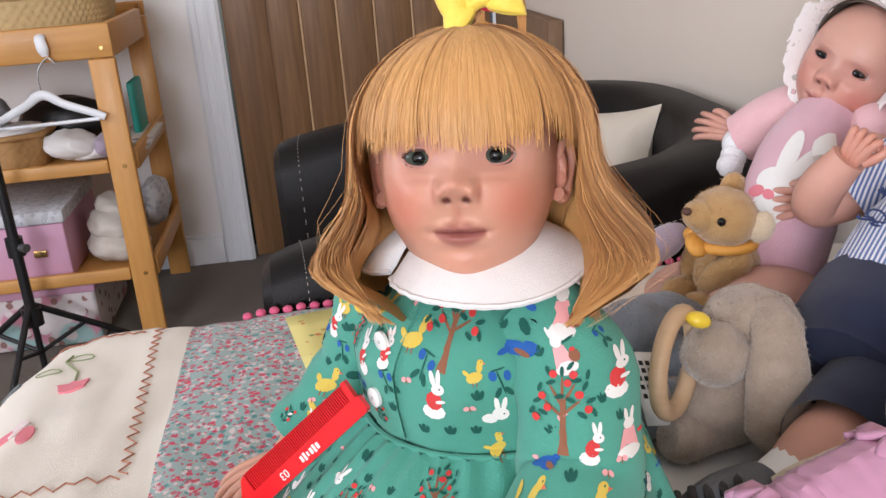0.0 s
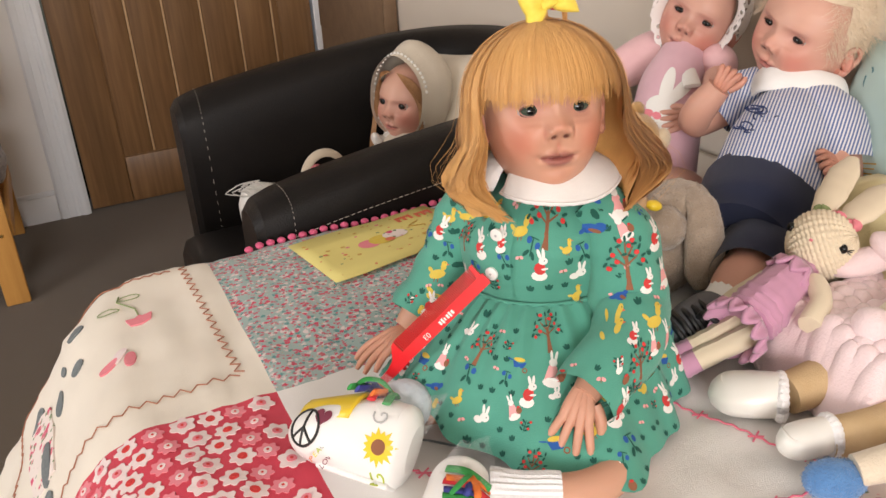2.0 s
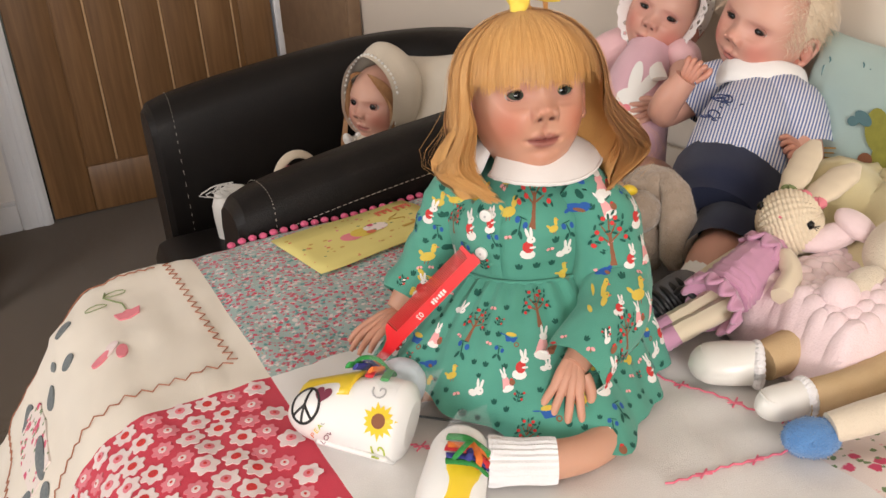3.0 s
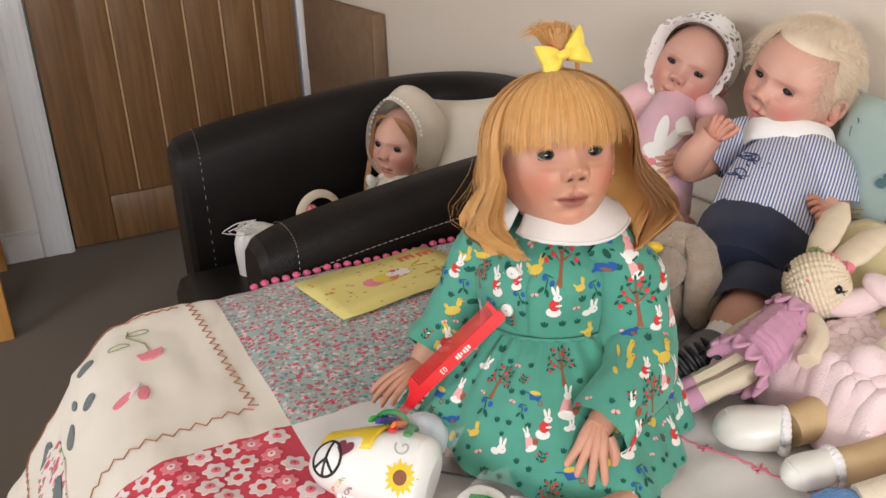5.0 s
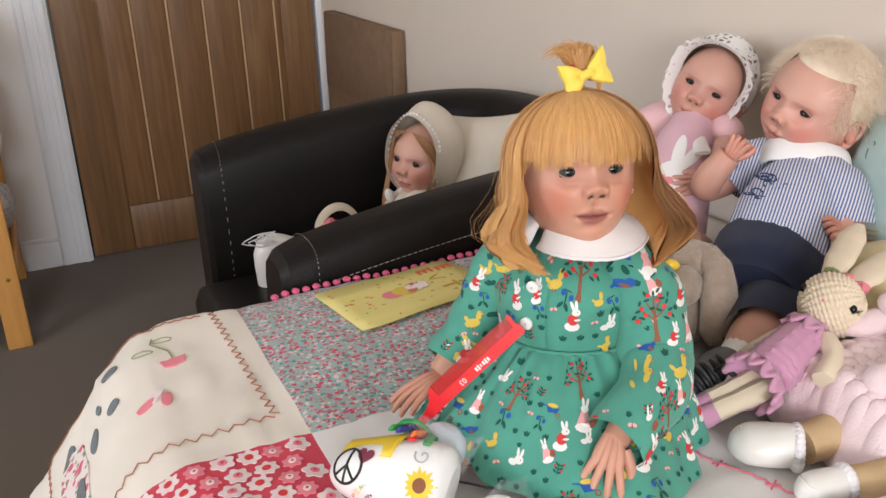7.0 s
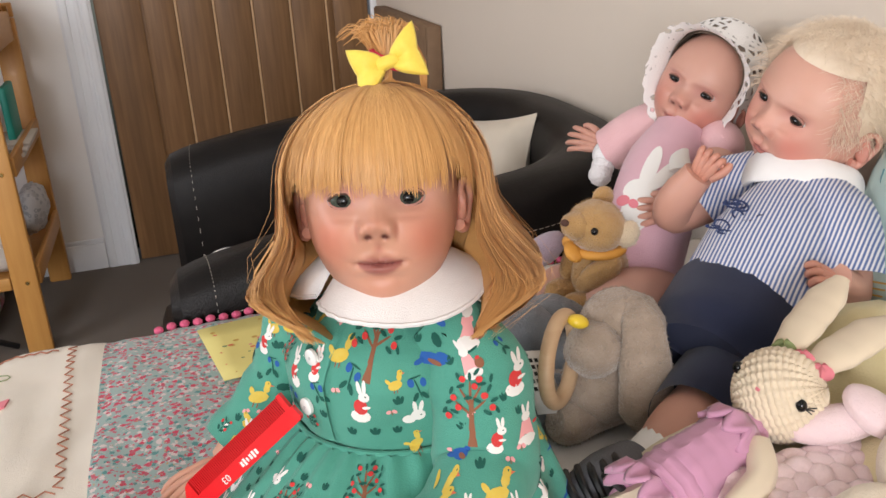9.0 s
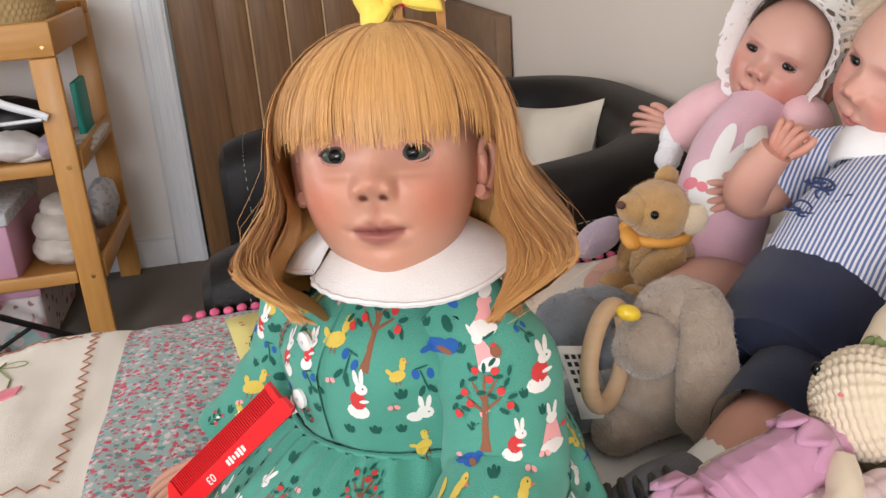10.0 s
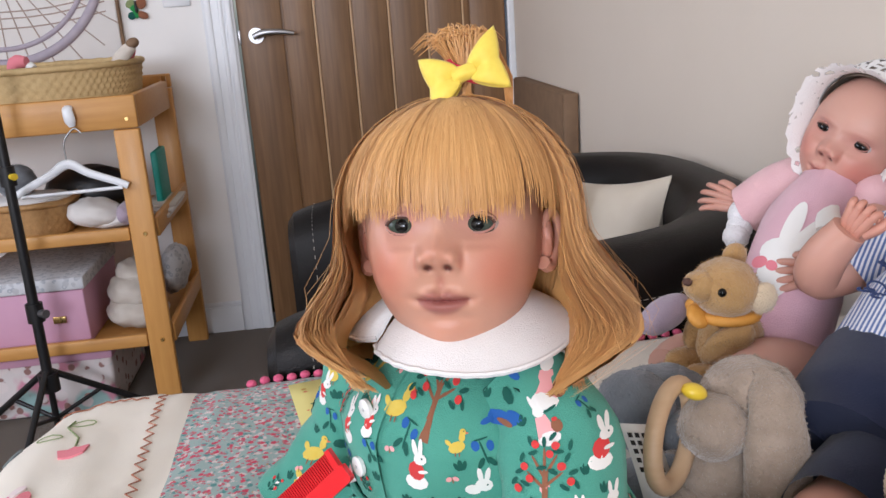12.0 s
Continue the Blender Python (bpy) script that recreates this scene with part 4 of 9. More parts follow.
def doll_hand(mb, m, k=1.0, skin=SKIN, curl=0.5, flipx=1, spread=1.0, reach=1.2):
    """A small hand: palm at the origin, fingers towards +x, back of the hand up."""
    tint = tuple(Vector(skin).lerp(Vector(BLUSH), 0.18))
    pal = MB()
    pal.ell((0.006, 0, -0.001), (0.0165, 0.0118, 0.0066), "skin", nu=10, nv=14, cols=tint)
    for dy in (-0.0100, -0.0036, 0.0036, 0.0098):          # the back of the hand runs into the fingers
        pal.tube([(-0.008, dy * 0.5, 0.0006), (0.006, dy * 0.85, 0.0022), (0.019, dy * 1.1, 0.0012)], [0.0048, 0.0052, 0.0045], "skin", 9, cols=tint)
    for i, (dy, ln) in enumerate(((-0.0115, 0.021), (-0.004, 0.025), (0.004, 0.024), (0.0112, 0.019))):
        a = dy * 18 * spread
        pts, x, y, z, ang = [], 0.018, dy, 0.001, 0.10
        ln *= reach
        for s in range(5):
            pts.append((x, y, z))
            st = ln / 4
            x += st * math.cos(ang) * math.cos(a)
            y += st * math.sin(a)
            z -= st * math.sin(ang)
            ang += curl * 0.55
        pal.tube(pts, [0.0042, 0.0039, 0.0037, 0.0034, 0.0022], "skin", 9, cols=tint)
    pal.tube([(0.000, -0.012 * flipx, -0.001), (0.010, -0.019 * flipx, -0.003), (0.019, -0.022 * flipx, -0.006), (0.025, -0.021 * flipx, -0.008)], [0.006, 0.0054, 0.0046, 0.0030], "skin", 9, cols=tint)
    pal.move(Matrix.Diagonal((k, k, k, 1)))
    pal.move(m)
    mb.add(pal.v, pal.f, "skin", [tint] * len(pal.v))


def aim(at, to, up=(0, 0, 1)):
    """A pose at 'at' whose x axis points to 'to' and whose z is near up."""
    x = (Vector(to) - Vector(at)).normalized()
    y = Vector(up).cross(x).normalized()
    z = x.cross(y)
    return Matrix(((x.x, y.x, z.x, at[0]), (x.y, y.y, z.y, at[1]), (x.z, y.z, z.z, at[2]), (0, 0, 0, 1)))


def strand(mb, pts, r0, r1, name):
    n = len(pts)
    a = None
    rows = []
    for i in range(n):
        t = (pts[min(i + 1, n - 1)] - pts[max(i - 1, 0)]).normalized()
        if a is None:
            a = t.orthogonal().normalized()
        a = (a - t * a.dot(t)).normalized()
        b = t.cross(a)
        r = r0 + (r1 - r0) * i / (n - 1)
        rows.append([pts[i] + a * r, pts[i] - a * r * 0.5 + b * r * 0.87, pts[i] - a * r * 0.5 - b * r * 0.87])
    mb.grid(rows, name, closed_v=True)


# ---------------------------------------------------------------- the large doll with ginger hair
HM = pose(0.071, 0.4523, 0.942, -11, 0, -16.5) @ Matrix.Translation((0, 0.0505, 0.006))
TM = pose(0.085, 0.505, 0.0, 0, 0, -33)
big = MB()
head(big, HM, 1.0, fat=1.03, eye_open=0.9, fine=2)
rnd = random.Random(11)


def hair_point(phi, s, lay=0.0, seed=0.0, bang=None, trim=0.0, deep=0.0):
    """phi: degrees from the front, s: 0 crown to 1 tip."""
    a = radians(phi)
    ap = abs(phi)
    is_bang = ap < 64 if bang is None else bang
    ax, ay, az = 0.0715 + lay, 0.0715 + lay, 0.0652 + lay
    crown = 7.0
    if is_bang:
        end = 86 + 2.0 * math.sin(phi * 0.31 + seed) + trim + 0.014 * max(0, ap - 46) ** 2
        ps = radians(crown + (end - crown) * s)
        flat = 1 - 0.105 * s ** 2.5
        p = Vector((ax * (1 - 0.05 * s ** 2.5) * math.sin(ps) * math.sin(a) + 0.003, -ay * math.sin(ps) * math.cos(a) * flat, az * math.cos(ps) - 0.002 * s))
        return p
    hang = 0.092 - 0.006 * max(0, (70 - ap) / 20) + 0.006 * math.sin(seed * 5)
    arc = 0.105
    d = s * (arc + hang)
    if d < arc:
        ps = radians(crown + (92 - crown) * d / arc)
        p = Vector((ax * math.sin(ps) * math.sin(a), -ay * math.sin(ps) * math.cos(a), az * math.cos(ps)))
        g = 0
    else:
        g = (d - arc) / 0.104
        side = 1 if phi > 0 else -1
        gr = 1 + ((0.38 if side > 0 else 0.27) * (1 - deep) - 0.02 * deep) * math.sin(min(1.0, g / 0.74) * math.pi / 2) ** 1.4 - (2.0 - 2.3 * deep) * max(0, g - 0.64) ** 1.25
        fw = -0.030 * g * g * bell(ap, 74, 26)
        wv = (0.0056 + 0.0060 * min(1, g)) * math.sin(g * 8.5 + phi * 0.035 + seed * 0.25) * min(1, g * 2)
        p = Vector(((ax * gr + wv) * math.sin(a), -(ay * (1 + 0.10 * g) + wv) * math.cos(a) + fw, az * math.cos(radians(92)) - (d - arc)))
        if side < 0 and ap < 100:
            p.x += 0.008 * g
    p.x += 0.003
    return p


shell = []
for i in range(97):
    phi = -180 + 360 * i / 96
    shell.append([HM @ hair_point(phi, j / 22, -0.0010 + 0.0008 * noise.noise((phi * 0.13, j * 0.25, 2)) - 0.001 * bell(abs(phi), 66, 5) * (abs(phi) >= 64), 0.3 * math.sin(phi * 0.2), bang=abs(phi) < 64, trim=-30 - 14 * bell(phi, 40, 14)) for j in range(23)])
for dp in (0.45, 0.9):
    for a0, a1 in ((66, 125), (-125, -76)):
        big.grid([[HM @ hair_point(a0 + (a1 - a0) * i / 16, j / 22, -0.003 + 0.0015 * noise.noise((i * 0.7, j * 0.3, dp * 9)), 0.06 * (a0 + (a1 - a0) * i / 16), False, 0.0, dp) for j in range(8, 23)] for i in range(17)], "hair_under", flip=True)
big.grid([[HM @ Vector((0.003 + 0.0686 * math.sin(p_) * math.sin(a_), -0.0680 * math.sin(p_) * math.cos(a_), 0.0630 * math.cos(p_))) for p_ in (radians(2 + (36 + 26 * abs(math.sin(a_)) ** 3) * j / 12) for j in range(13))]
          for a_ in (2 * math.pi * i / 60 for i in range(61))], "hair_under", flip=True)
big.grid(shell[0:29], "hair_under", flip=True)
big.grid(shell[66:97], "hair_under", flip=True)
big.grid(shell[31:66], "hair_under", flip=True)
HAIR_MID = HM.translation
HAIR_UP = (HM.to_3x3() @ Vector((0, 0, 1))).normalized()


def lock(mb, pts, w0, w1, twist, name):
    """A flat wisp of hair that lies on the head, narrowing to its tip."""
    rows, n = [], len(pts)
    for i in range(n):
        t = (pts[min(i + 1, n - 1)] - pts[max(i - 1, 0)]).normalized()
        out = pts[i] - HAIR_MID
        d = out.dot(HAIR_UP)
        if d < 0:
            out = out - HAIR_UP * d
        side = t.cross(out).normalized()
        up = side.cross(t)
        side = side * math.cos(twist) + up * math.sin(twist)
        w = w0 + (w1 - w0) * (i / (n - 1)) ** 2
        rows.append([pts[i] - side * w, pts[i] + side * w])
    mb.grid(rows, name)


for q in range(40000):
    u = rnd.random()
    if u < 0.30:
        phi, bang = rnd.uniform(-68, 68), True
    elif u < 0.92:
        sd_ = rnd.choice((-1, 1))
        phi, bang = sd_ * (rnd.uniform(60 if sd_ > 0 else 63, 94) if rnd.random() < 0.55 else rnd.uniform(80, 125)), False
    else:
        phi, bang = rnd.choice((-1, 1)) * rnd.uniform(120, 180), False
    step = 6.5 if bang else 8.0
    mid = (math.floor(phi / step) + 0.5) * step            # strands gather into locks
    seed = mid * 0.06 + math.sin(mid * 1.9) * 0.5 + rnd.uniform(-0.08, 0.08)
    lay = rnd.uniform(-0.0003, 0.0009) + 0.0006 * math.sin(mid * 2.7)
    s0 = rnd.choice((0.0, 0.0, 0.05, 0.3))
    s1 = 1 - abs(rnd.gauss(0, 0.045))
    jit = rnd.gauss(0, 1.6) + (mid - phi) * rnd.uniform(0.05, 0.38)
    n = 9 if bang else 15
    tip = rnd.gauss(0, 0.0006)
    tr = min(6, rnd.gauss(-3, 5.5) + 5.0 * math.sin(mid * 1.3) - (rnd.uniform(0, 20) if rnd.random() < 0.6 else 0)) - (28 if bang and rnd.random() < 0.9 * bell(phi, 43, 11) + 0.5 * bell(phi, -16, 9) else 0)
    dp = 0.0 if rnd.random() < 0.5 else rnd.uniform(0, 1.0)
    pts = []
    for i in range(n):
        s = s0 + (s1 - s0) * i / (n - 1)
        pts.append(HM @ hair_point(phi + jit * s * s, s, lay * min(1, 0.3 + 2 * s) + tip * s * s, seed, bang, tr, dp))
    lock(big, pts, 0.00034 if bang else 0.00085, 0.00012, rnd.gauss(0, 0.15), "hair")
for q in range(28):                                    # loose flyaway hairs
    phi = rnd.choice((-1, 1)) * rnd.uniform(50, 150)
    sd, out = rnd.uniform(0, 6), rnd.uniform(0.004, 0.016)
    pts = [HM @ hair_point(phi + 6 * math.sin(s * 3 + sd), s, out * s ** 2 * (0.4 + 0.6 * math.sin(s * 5 + sd)) + 0.002, sd, False) for s in (i / 14 * 1.02 for i in range(15))]
    strand(big, pts, 0.00014, 0.00009, "hair")
# tied tuft on the crown
tuft = HM @ Vector((0.010, 0.004, 0.0615))
for q in range(900):
    a, r = rnd.uniform(0, 6.28), rnd.uniform(0, 1)
    base = HM @ Vector((0.008 + 0.03 * r * math.cos(a), 0.004 + 0.03 * r * math.sin(a), 0.0545))
    f = Vector((math.cos(a) * 0.008 * r + rnd.gauss(0, 0.0012), math.sin(a) * 0.007 * r + 0.004 + rnd.gauss(0, 0.0012), 0))
    hgt = 0.036 + rnd.gauss(0, 0.004)
    loop = rnd.random() < 0.4
    top = tuft + Vector((0, 0.004, 0.016))
    bend = rnd.choice((-1, 1, 1)) * rnd.uniform(0.0, 0.012)
    P, _ = smooth([base, tuft + f * 0.25 + Vector((0, 0, 0.006)), top + f * 1.0 + Vector((0, 0, 0.006)), top + f * 1.8 + Vector((bend * 0.4, 0.004, hgt * 0.62)), (tuft + Vector((0.022 + 0.004 * r, 0.014, 0.022))) if loop else top + f * 2.2 + Vector((bend, 0.012, hgt * 0.55 - abs(bend) * 0.3))] + ([tuft + Vector((0.025 + 0.004 * r, 0.012, -0.006))] if loop else []), 1, 3)
    strand(big, P, 0.00055, 0.00022, "hair")

# bodice, collar, sleeves, skirt
WZ = 0.768


def ring(z, rx, ry, cx=0.0, cy=0.0, n=72, fn=None):
    out = []
    for j in range(n):
        a = 2 * math.pi * j / n
        k = fn(a) if fn else 1.0
        out.append(TM @ Vector((cx + rx * k * math.cos(a), cy + ry * k * math.sin(a), z)))
    return out


def bod(z):
    t = (z - WZ) / (0.874 - WZ)
    rx = 0.074 + 0.006 * math.sin(t * 3.0) - 0.052 * max(0, t - 0.45) ** 1.4 * 2.6
    ry = 0.069 + 0.007 * math.sin(t * 3.0) - 0.044 * max(0, t - 0.45) ** 1.4 * 2.6
    return rx, ry


def fold(a, z):
    return 1 + 0.042 * noise.noise((3 * math.cos(a), 3 * math.sin(a), z * 26)) + 0.012 * noise.noise((8 * math.cos(a) + 20 * z, 8 * math.sin(a), z * 40)) + 0.012 * math.sin(9 * a + 60 * z) * max(0, 1 - (z - WZ) / 0.035)


rows = []
for i in range(22):
    z = WZ + (0.874 - WZ) * i / 21
    rx, ry = bod(z)
    rows.append(ring(z, rx, ry, 0, 0.0, 72, lambda a: fold(a, z)))
big.grid(rows, "dress", closed_v=True)


def hem_radius(a):
    """a: degrees, 0 towards local +x, 270 to the front."""
    keys = [(0, 0.130), (40, 0.115), (90, 0.10), (140, 0.118), (180, 0.148), (205, 0.156), (224, 0.157), (245, 0.162), (260, 0.174), (273, 0.190), (292, 0.206), (304, 0.182), (316, 0.156), (332, 0.142), (360, 0.130)]
    a = a % 360
    for (a0, r0), (a1, r1) in zip(keys[:-1], keys[1:]):
        if a0 <= a <= a1:
            t = (a - a0) / (a1 - a0)
            return r0 + (r1 - r0) * t * t * (3 - 2 * t)
    return 0.12


def skirt_pt(a, s):
    """a radians, s 0 waist .. 1 hem, in the doll's own frame."""
    deg = math.degrees(a)
    R = hem_radius(deg)
    rx, ry = bod(WZ)
    r0 = 1 / math.sqrt((math.cos(a) / rx) ** 2 + (math.sin(a) / ry) ** 2)
    r = r0 + 0.004 + (R - r0) * s ** 0.85
    pl = 0.0040 * math.sin(34 * a + 2.2 * math.sin(3 * a)) * (1 - s) ** 1.5 + (0.001 + 0.0055 * s) * math.sin(15 * a + 1.5 * noise.noise((2 * math.cos(a), 2 * math.sin(a), s))) * s
    r += pl
    lift = 0.024 * bell((deg + 360) % 360, 218, 20) + 0.010 * bell((deg + 360) % 360, 262, 22) + 0.004 * bell((deg + 360) % 360, 300, 14)
    lin = max(bell((deg + 360) % 360, 295, 24), bell((deg + 360) % 360, 214, 26))
    z = WZ + 0.001 - (WZ - 0.662 - lift) * ((1 - lin) * (0.22 * s + 0.78 * s ** 2.3) + lin * (1.15 * s - 0.15 * s * s))
    return Vector((r * math.cos(a), r * math.sin(a), z))


big.grid([[TM @ skirt_pt(2 * math.pi * j / 180, i / 26) for j in range(180)] for i in range(27)], "dress", closed_v=True, flip=True)
inner = [[TM @ (skirt_pt(2 * math.pi * j / 180, 1 - 0.02 * i) + Vector((0, 0, -0.0025 * min(1, i)))) for j in range(180)] for i in range(20)]
big.grid(inner, "dress", closed_v=True, flip=True)
# waist piping
big.tube([TM @ Vector(((bod(WZ)[0] + 0.0035) * math.cos(a), (bod(WZ)[1] + 0.0035) * math.sin(a), WZ)) for a in (2 * math.pi * i / 48 for i in range(49))], 0.0022, "dress", 7, sub=1)
# button placket
pl = []
for i in range(14):
    z = WZ + 0.004 + (0.866 - WZ) * i / 13
    rx, ry = bod(z)
    pl.append([TM @ Vector((rx * 1.025 * math.cos(a), ry * 1.025 * math.sin(a), z)) for a in (radians(233), radians(240), radians(250), radians(254))])
big.grid(pl, "dress")
# neck, sleeves, arms
big.tube([HM @ Vector((0, 0.012, -0.052)), TM @ Vector((0, 0, 0.872))], [0.030, 0.030], "skin", 20, cols=SKIN)


def sleeve(path, radii, name="dress", puff=0.07, seg=28, sub=6):
    big.tube(path, radii, name, seg, caps=False, sub=sub, fn=lambda t, w: 1 + puff * noise.noise((2 * math.cos(w), 2 * math.sin(w), t * 9)) + 0.042 * math.sin(9 * t * 6.28 * 0.5 + 2.4 * math.cos(w + 0.6)) * (0.3 + t))



AR = [(0.040, 0.528, 0.850), (0.025, 0.545, 0.812), (0.006, 0.547, 0.774), (-0.034, 0.538, 0.734)]
AL = [(0.110, 0.466, 0.842), (0.126, 0.440, 0.815), (0.123, 0.415, 0.764), (0.098, 0.384, 0.746), (0.038, 0.3585, 0.7235)]
sleeve(AR, [0.029, 0.031, 0.029, 0.028])
sleeve(AL, [0.029, 0.035, 0.036, 0.032, 0.029])
big.tube([(-0.01, 0.545, 0.755), (-0.026, 0.540, 0.738), (-0.045, 0.537, 0.723)], [0.021, 0.019, 0.014], "skin", 16, cols=SKIN)
big.tube([(0.10, 0.386, 0.742), (0.060, 0.368, 0.732), (0.040, 0.360, 0.724)], [0.018, 0.0145, 0.0115], "skin", 16, cols=tuple(Vector(SKIN).lerp(Vector(BLUSH), 0.18)))
doll_hand(big, aim((-0.050, 0.538, 0.719), (-0.085, 0.533, 0.712)), 1.0, curl=0.35, flipx=-1, reach=1.5)
doll_hand(big, aim((0.036, 0.358, 0.722), (0.014, 0.343, 0.692), (-0.3, -0.6, 0.7)), 1.0, curl=0.22, flipx=-1, spread=1.7, reach=1.6)
# collar: two round flaps with a scalloped rim
for a0, a1 in ((236, 420), (60, 224)):
    cr = []
    n = 46
    for i in range(n + 1):
        a = radians(a0 + (a1 - a0) * i / n)
        e = min(1, 6 * i / n, 6 * (n - i) / n) ** 0.5
        row = []
        for j in range(7):
            t = j / 6
            sc = 0.0016 * abs(math.sin(i * 1.6)) * (t > 0.95)
            rr = 0.034 + (0.037 * (0.45 + 0.55 * e) + sc) * t
            zz = 0.887 - 0.020 * t ** 1.5 - 0.002 * t + 0.003 * math.sin(a * 3 + 1) * t
            row.append(TM @ Vector((rr * 1.03 * math.cos(a), rr * math.sin(a), zz)))
        cr.append(row)
    big.grid(cr, "white_cloth", flip=True)
    big.grid([[q - Vector((0, 0, 0.0022)) for q in r] for r in cr], "white_cloth")
    big.tube([r[-1] for r in cr], 0.0014, "white_cloth", 6, sub=1)
# buttons
for a, z in ((243, 0.861), (242, 0.832), (241, 0.797)):
    rx, ry = bod(z)
    c = TM @ Vector((rx * 1.03 * math.cos(radians(a)), ry * 1.03 * math.sin(radians(a)), z))
    nrm = (TM.to_3x3() @ Vector((math.cos(radians(a)), math.sin(radians(a)), 0))).normalized()
    big.tube([c, c + nrm * 0.0022, c + nrm * 0.003], [0.0062, 0.0062, 0.0050], "button", 18, sub=1)
    big.tube([c + nrm * 0.0026, c + nrm * 0.0034], [0.0012, 0.0012], "ink_grey", 6, sub=1)
# legs: one runs to the lying shoe, one bends across in front
big.tube([(0.06, 0.47, 0.682), (-0.02, 0.468, 0.680), (-0.062, 0.470, 0.682)], [0.022, 0.020, 0.018], "skin", 18, cols=SKIN)
big.ell((-0.078, 0.468, 0.690), (0.024, 0.024, 0.024), "sock_blue", nu=12, nv=18)
big.tube([(0.080, 0.345, 0.668), (0.046, 0.320, 0.670), (0.014, 0.312, 0.673), (-0.016, 0.316, 0.676)], [0.015, 0.0155, 0.016, 0.0165], "skin", 18, cols=SKIN)
big.tube([(-0.012, 0.312, 0.677), (-0.035, 0.324, 0.678), (-0.062, 0.338, 0.680)], [0.0185, 0.0190, 0.0195], "sock", 96, fn=lambda t, w: 1 + 0.035 * math.sin(24 * w) + 0.03 * math.sin(9 * t) + 0.05 * (t > 0.86) * math.sin(11 * w))

# ---------------------------------------------------------------- printed motifs, laid on the cloth
from mathutils.bvhtree import BVHTree

tree_faces = [f for f, mi in zip(big.f, big.m) if big.mats[mi] == "dress"]
BV = BVHTree.FromPolygons([Vector(v) for v in big.v], tree_faces)


PLACED = []


def motif(c, n, pieces, s=1.0, rot=0.0, lift=0.0004):
    """Pieces of colour about the place c on the cloth, whose outward direction is n."""
    n = Vector(n).normalized()
    s *= 1.42
    hit0 = BV.ray_cast(Vector(c) + n * 0.03, -n, 0.06)
    rad = 0.0070 * s * (1.55 if pieces is TREE else 0.55 if len(pieces) <= 3 else 1.0)
    if hit0[0] is None or any((hit0[0] - q).length < (rad + r_) for q, r_ in PLACED):
        return
    PLACED.append((hit0[0], rad))
    x = Vector((0, 0, 1)).cross(n)
    x = x.normalized() if x.length > 0.1 else Vector((1, 0, 0))
    y = n.cross(x)
    cr, sr = math.cos(radians(rot)) * s, math.sin(radians(rot)) * s
    for k, (name, poly) in enumerate(pieces):
        pts = [(px * cr - py * sr, px * sr + py * cr) for px, py in poly]
        mx, my = sum(p[0] for p in pts) / len(pts), sum(p[1] for p in pts) / len(pts)
        vs_, ok = [], True
        for px, py in [(mx, my)] + [(mx + (a - mx) * 0.5, my + (b - my) * 0.5) for a, b in pts] + pts:
            o = Vector(c) + x * px + y * py
            hit = BV.ray_cast(o + n * 0.03, -n, 0.06)
            if hit[0] is None or hit[1].dot(n) < 0.05 and hit[1].dot(n) > -0.05:
                ok = False
                break
            nn = hit[1] if hit[1].dot(n) > 0 else -hit[1]
            vs_.append(hit[0] + nn * (lift + 0.00005 * k))
        if not ok or max((p - vs_[0]).length for p in vs_) > 0.03:
            continue
        m_ = len(pts)
        fs = [(0, 1 + i, 1 + (i + 1) % m_) for i in range(m_)] + [(1 + i, 1 + m_ + i, 1 + m_ + (i + 1) % m_, 1 + (i + 1) % m_) for i in range(m_)]
        big.add(vs_, fs, name)


def ov(cx, cy, rx, ry, rot=0, n=10):
    c, s_ = math.cos(radians(rot)), math.sin(radians(rot))
    return [(cx + rx * math.cos(a) * c - ry * math.sin(a) * s_, cy + rx * math.cos(a) * s_ + ry * math.sin(a) * c) for a in (2 * math.pi * i / n for i in range(n))]


def leaf_pair(cx, cy, r, rot):
    return ("p_green", ov(cx, cy, r, r * 0.42, rot, 8))


MM = 0.001
RABBIT = [("p_white", ov(0, -5 * MM, 5 * MM, 3.6 * MM)), ("p_red", ov(0.5 * MM, 0, 3.6 * MM, 4.2 * MM)), ("p_white", ov(2.5 * MM, 5.2 * MM, 2.9 * MM, 2.4 * MM, 15)),
          ("p_white", ov(0.2 * MM, 9 * MM, 1.1 * MM, 3.6 * MM, 22)), ("p_white", ov(2.6 * MM, 9.6 * MM, 1.0 * MM, 3.4 * MM, 4)), ("p_green", ov(3.3 * MM, 5.6 * MM, 0.45 * MM, 0.45 * MM, 0, 6)), ("p_white", ov(3.4 * MM, 0, 2.2 * MM, 0.8 * MM, 10))]
PINKRAB = [("p_white", ov(0, -6 * MM, 5.4 * MM, 3.0 * MM)), ("p_pink", [(-4.6 * MM, -5 * MM), (4.6 * MM, -5 * MM), (2.4 * MM, 4 * MM), (-2.4 * MM, 4 * MM)]), ("p_white", ov(0, 6 * MM, 2.6 * MM, 2.5 * MM)),
           ("p_white", ov(-1.3 * MM, 10 * MM, 0.9 * MM, 3.4 * MM, 8)), ("p_white", ov(1.5 * MM, 10 * MM, 0.9 * MM, 3.4 * MM, -8)), ("p_brown", ov(5.2 * MM, -2 * MM, 2.6 * MM, 3.0 * MM)), ("p_red", ov(5.2 * MM, 0.8 * MM, 1.4 * MM, 0.9 * MM))]
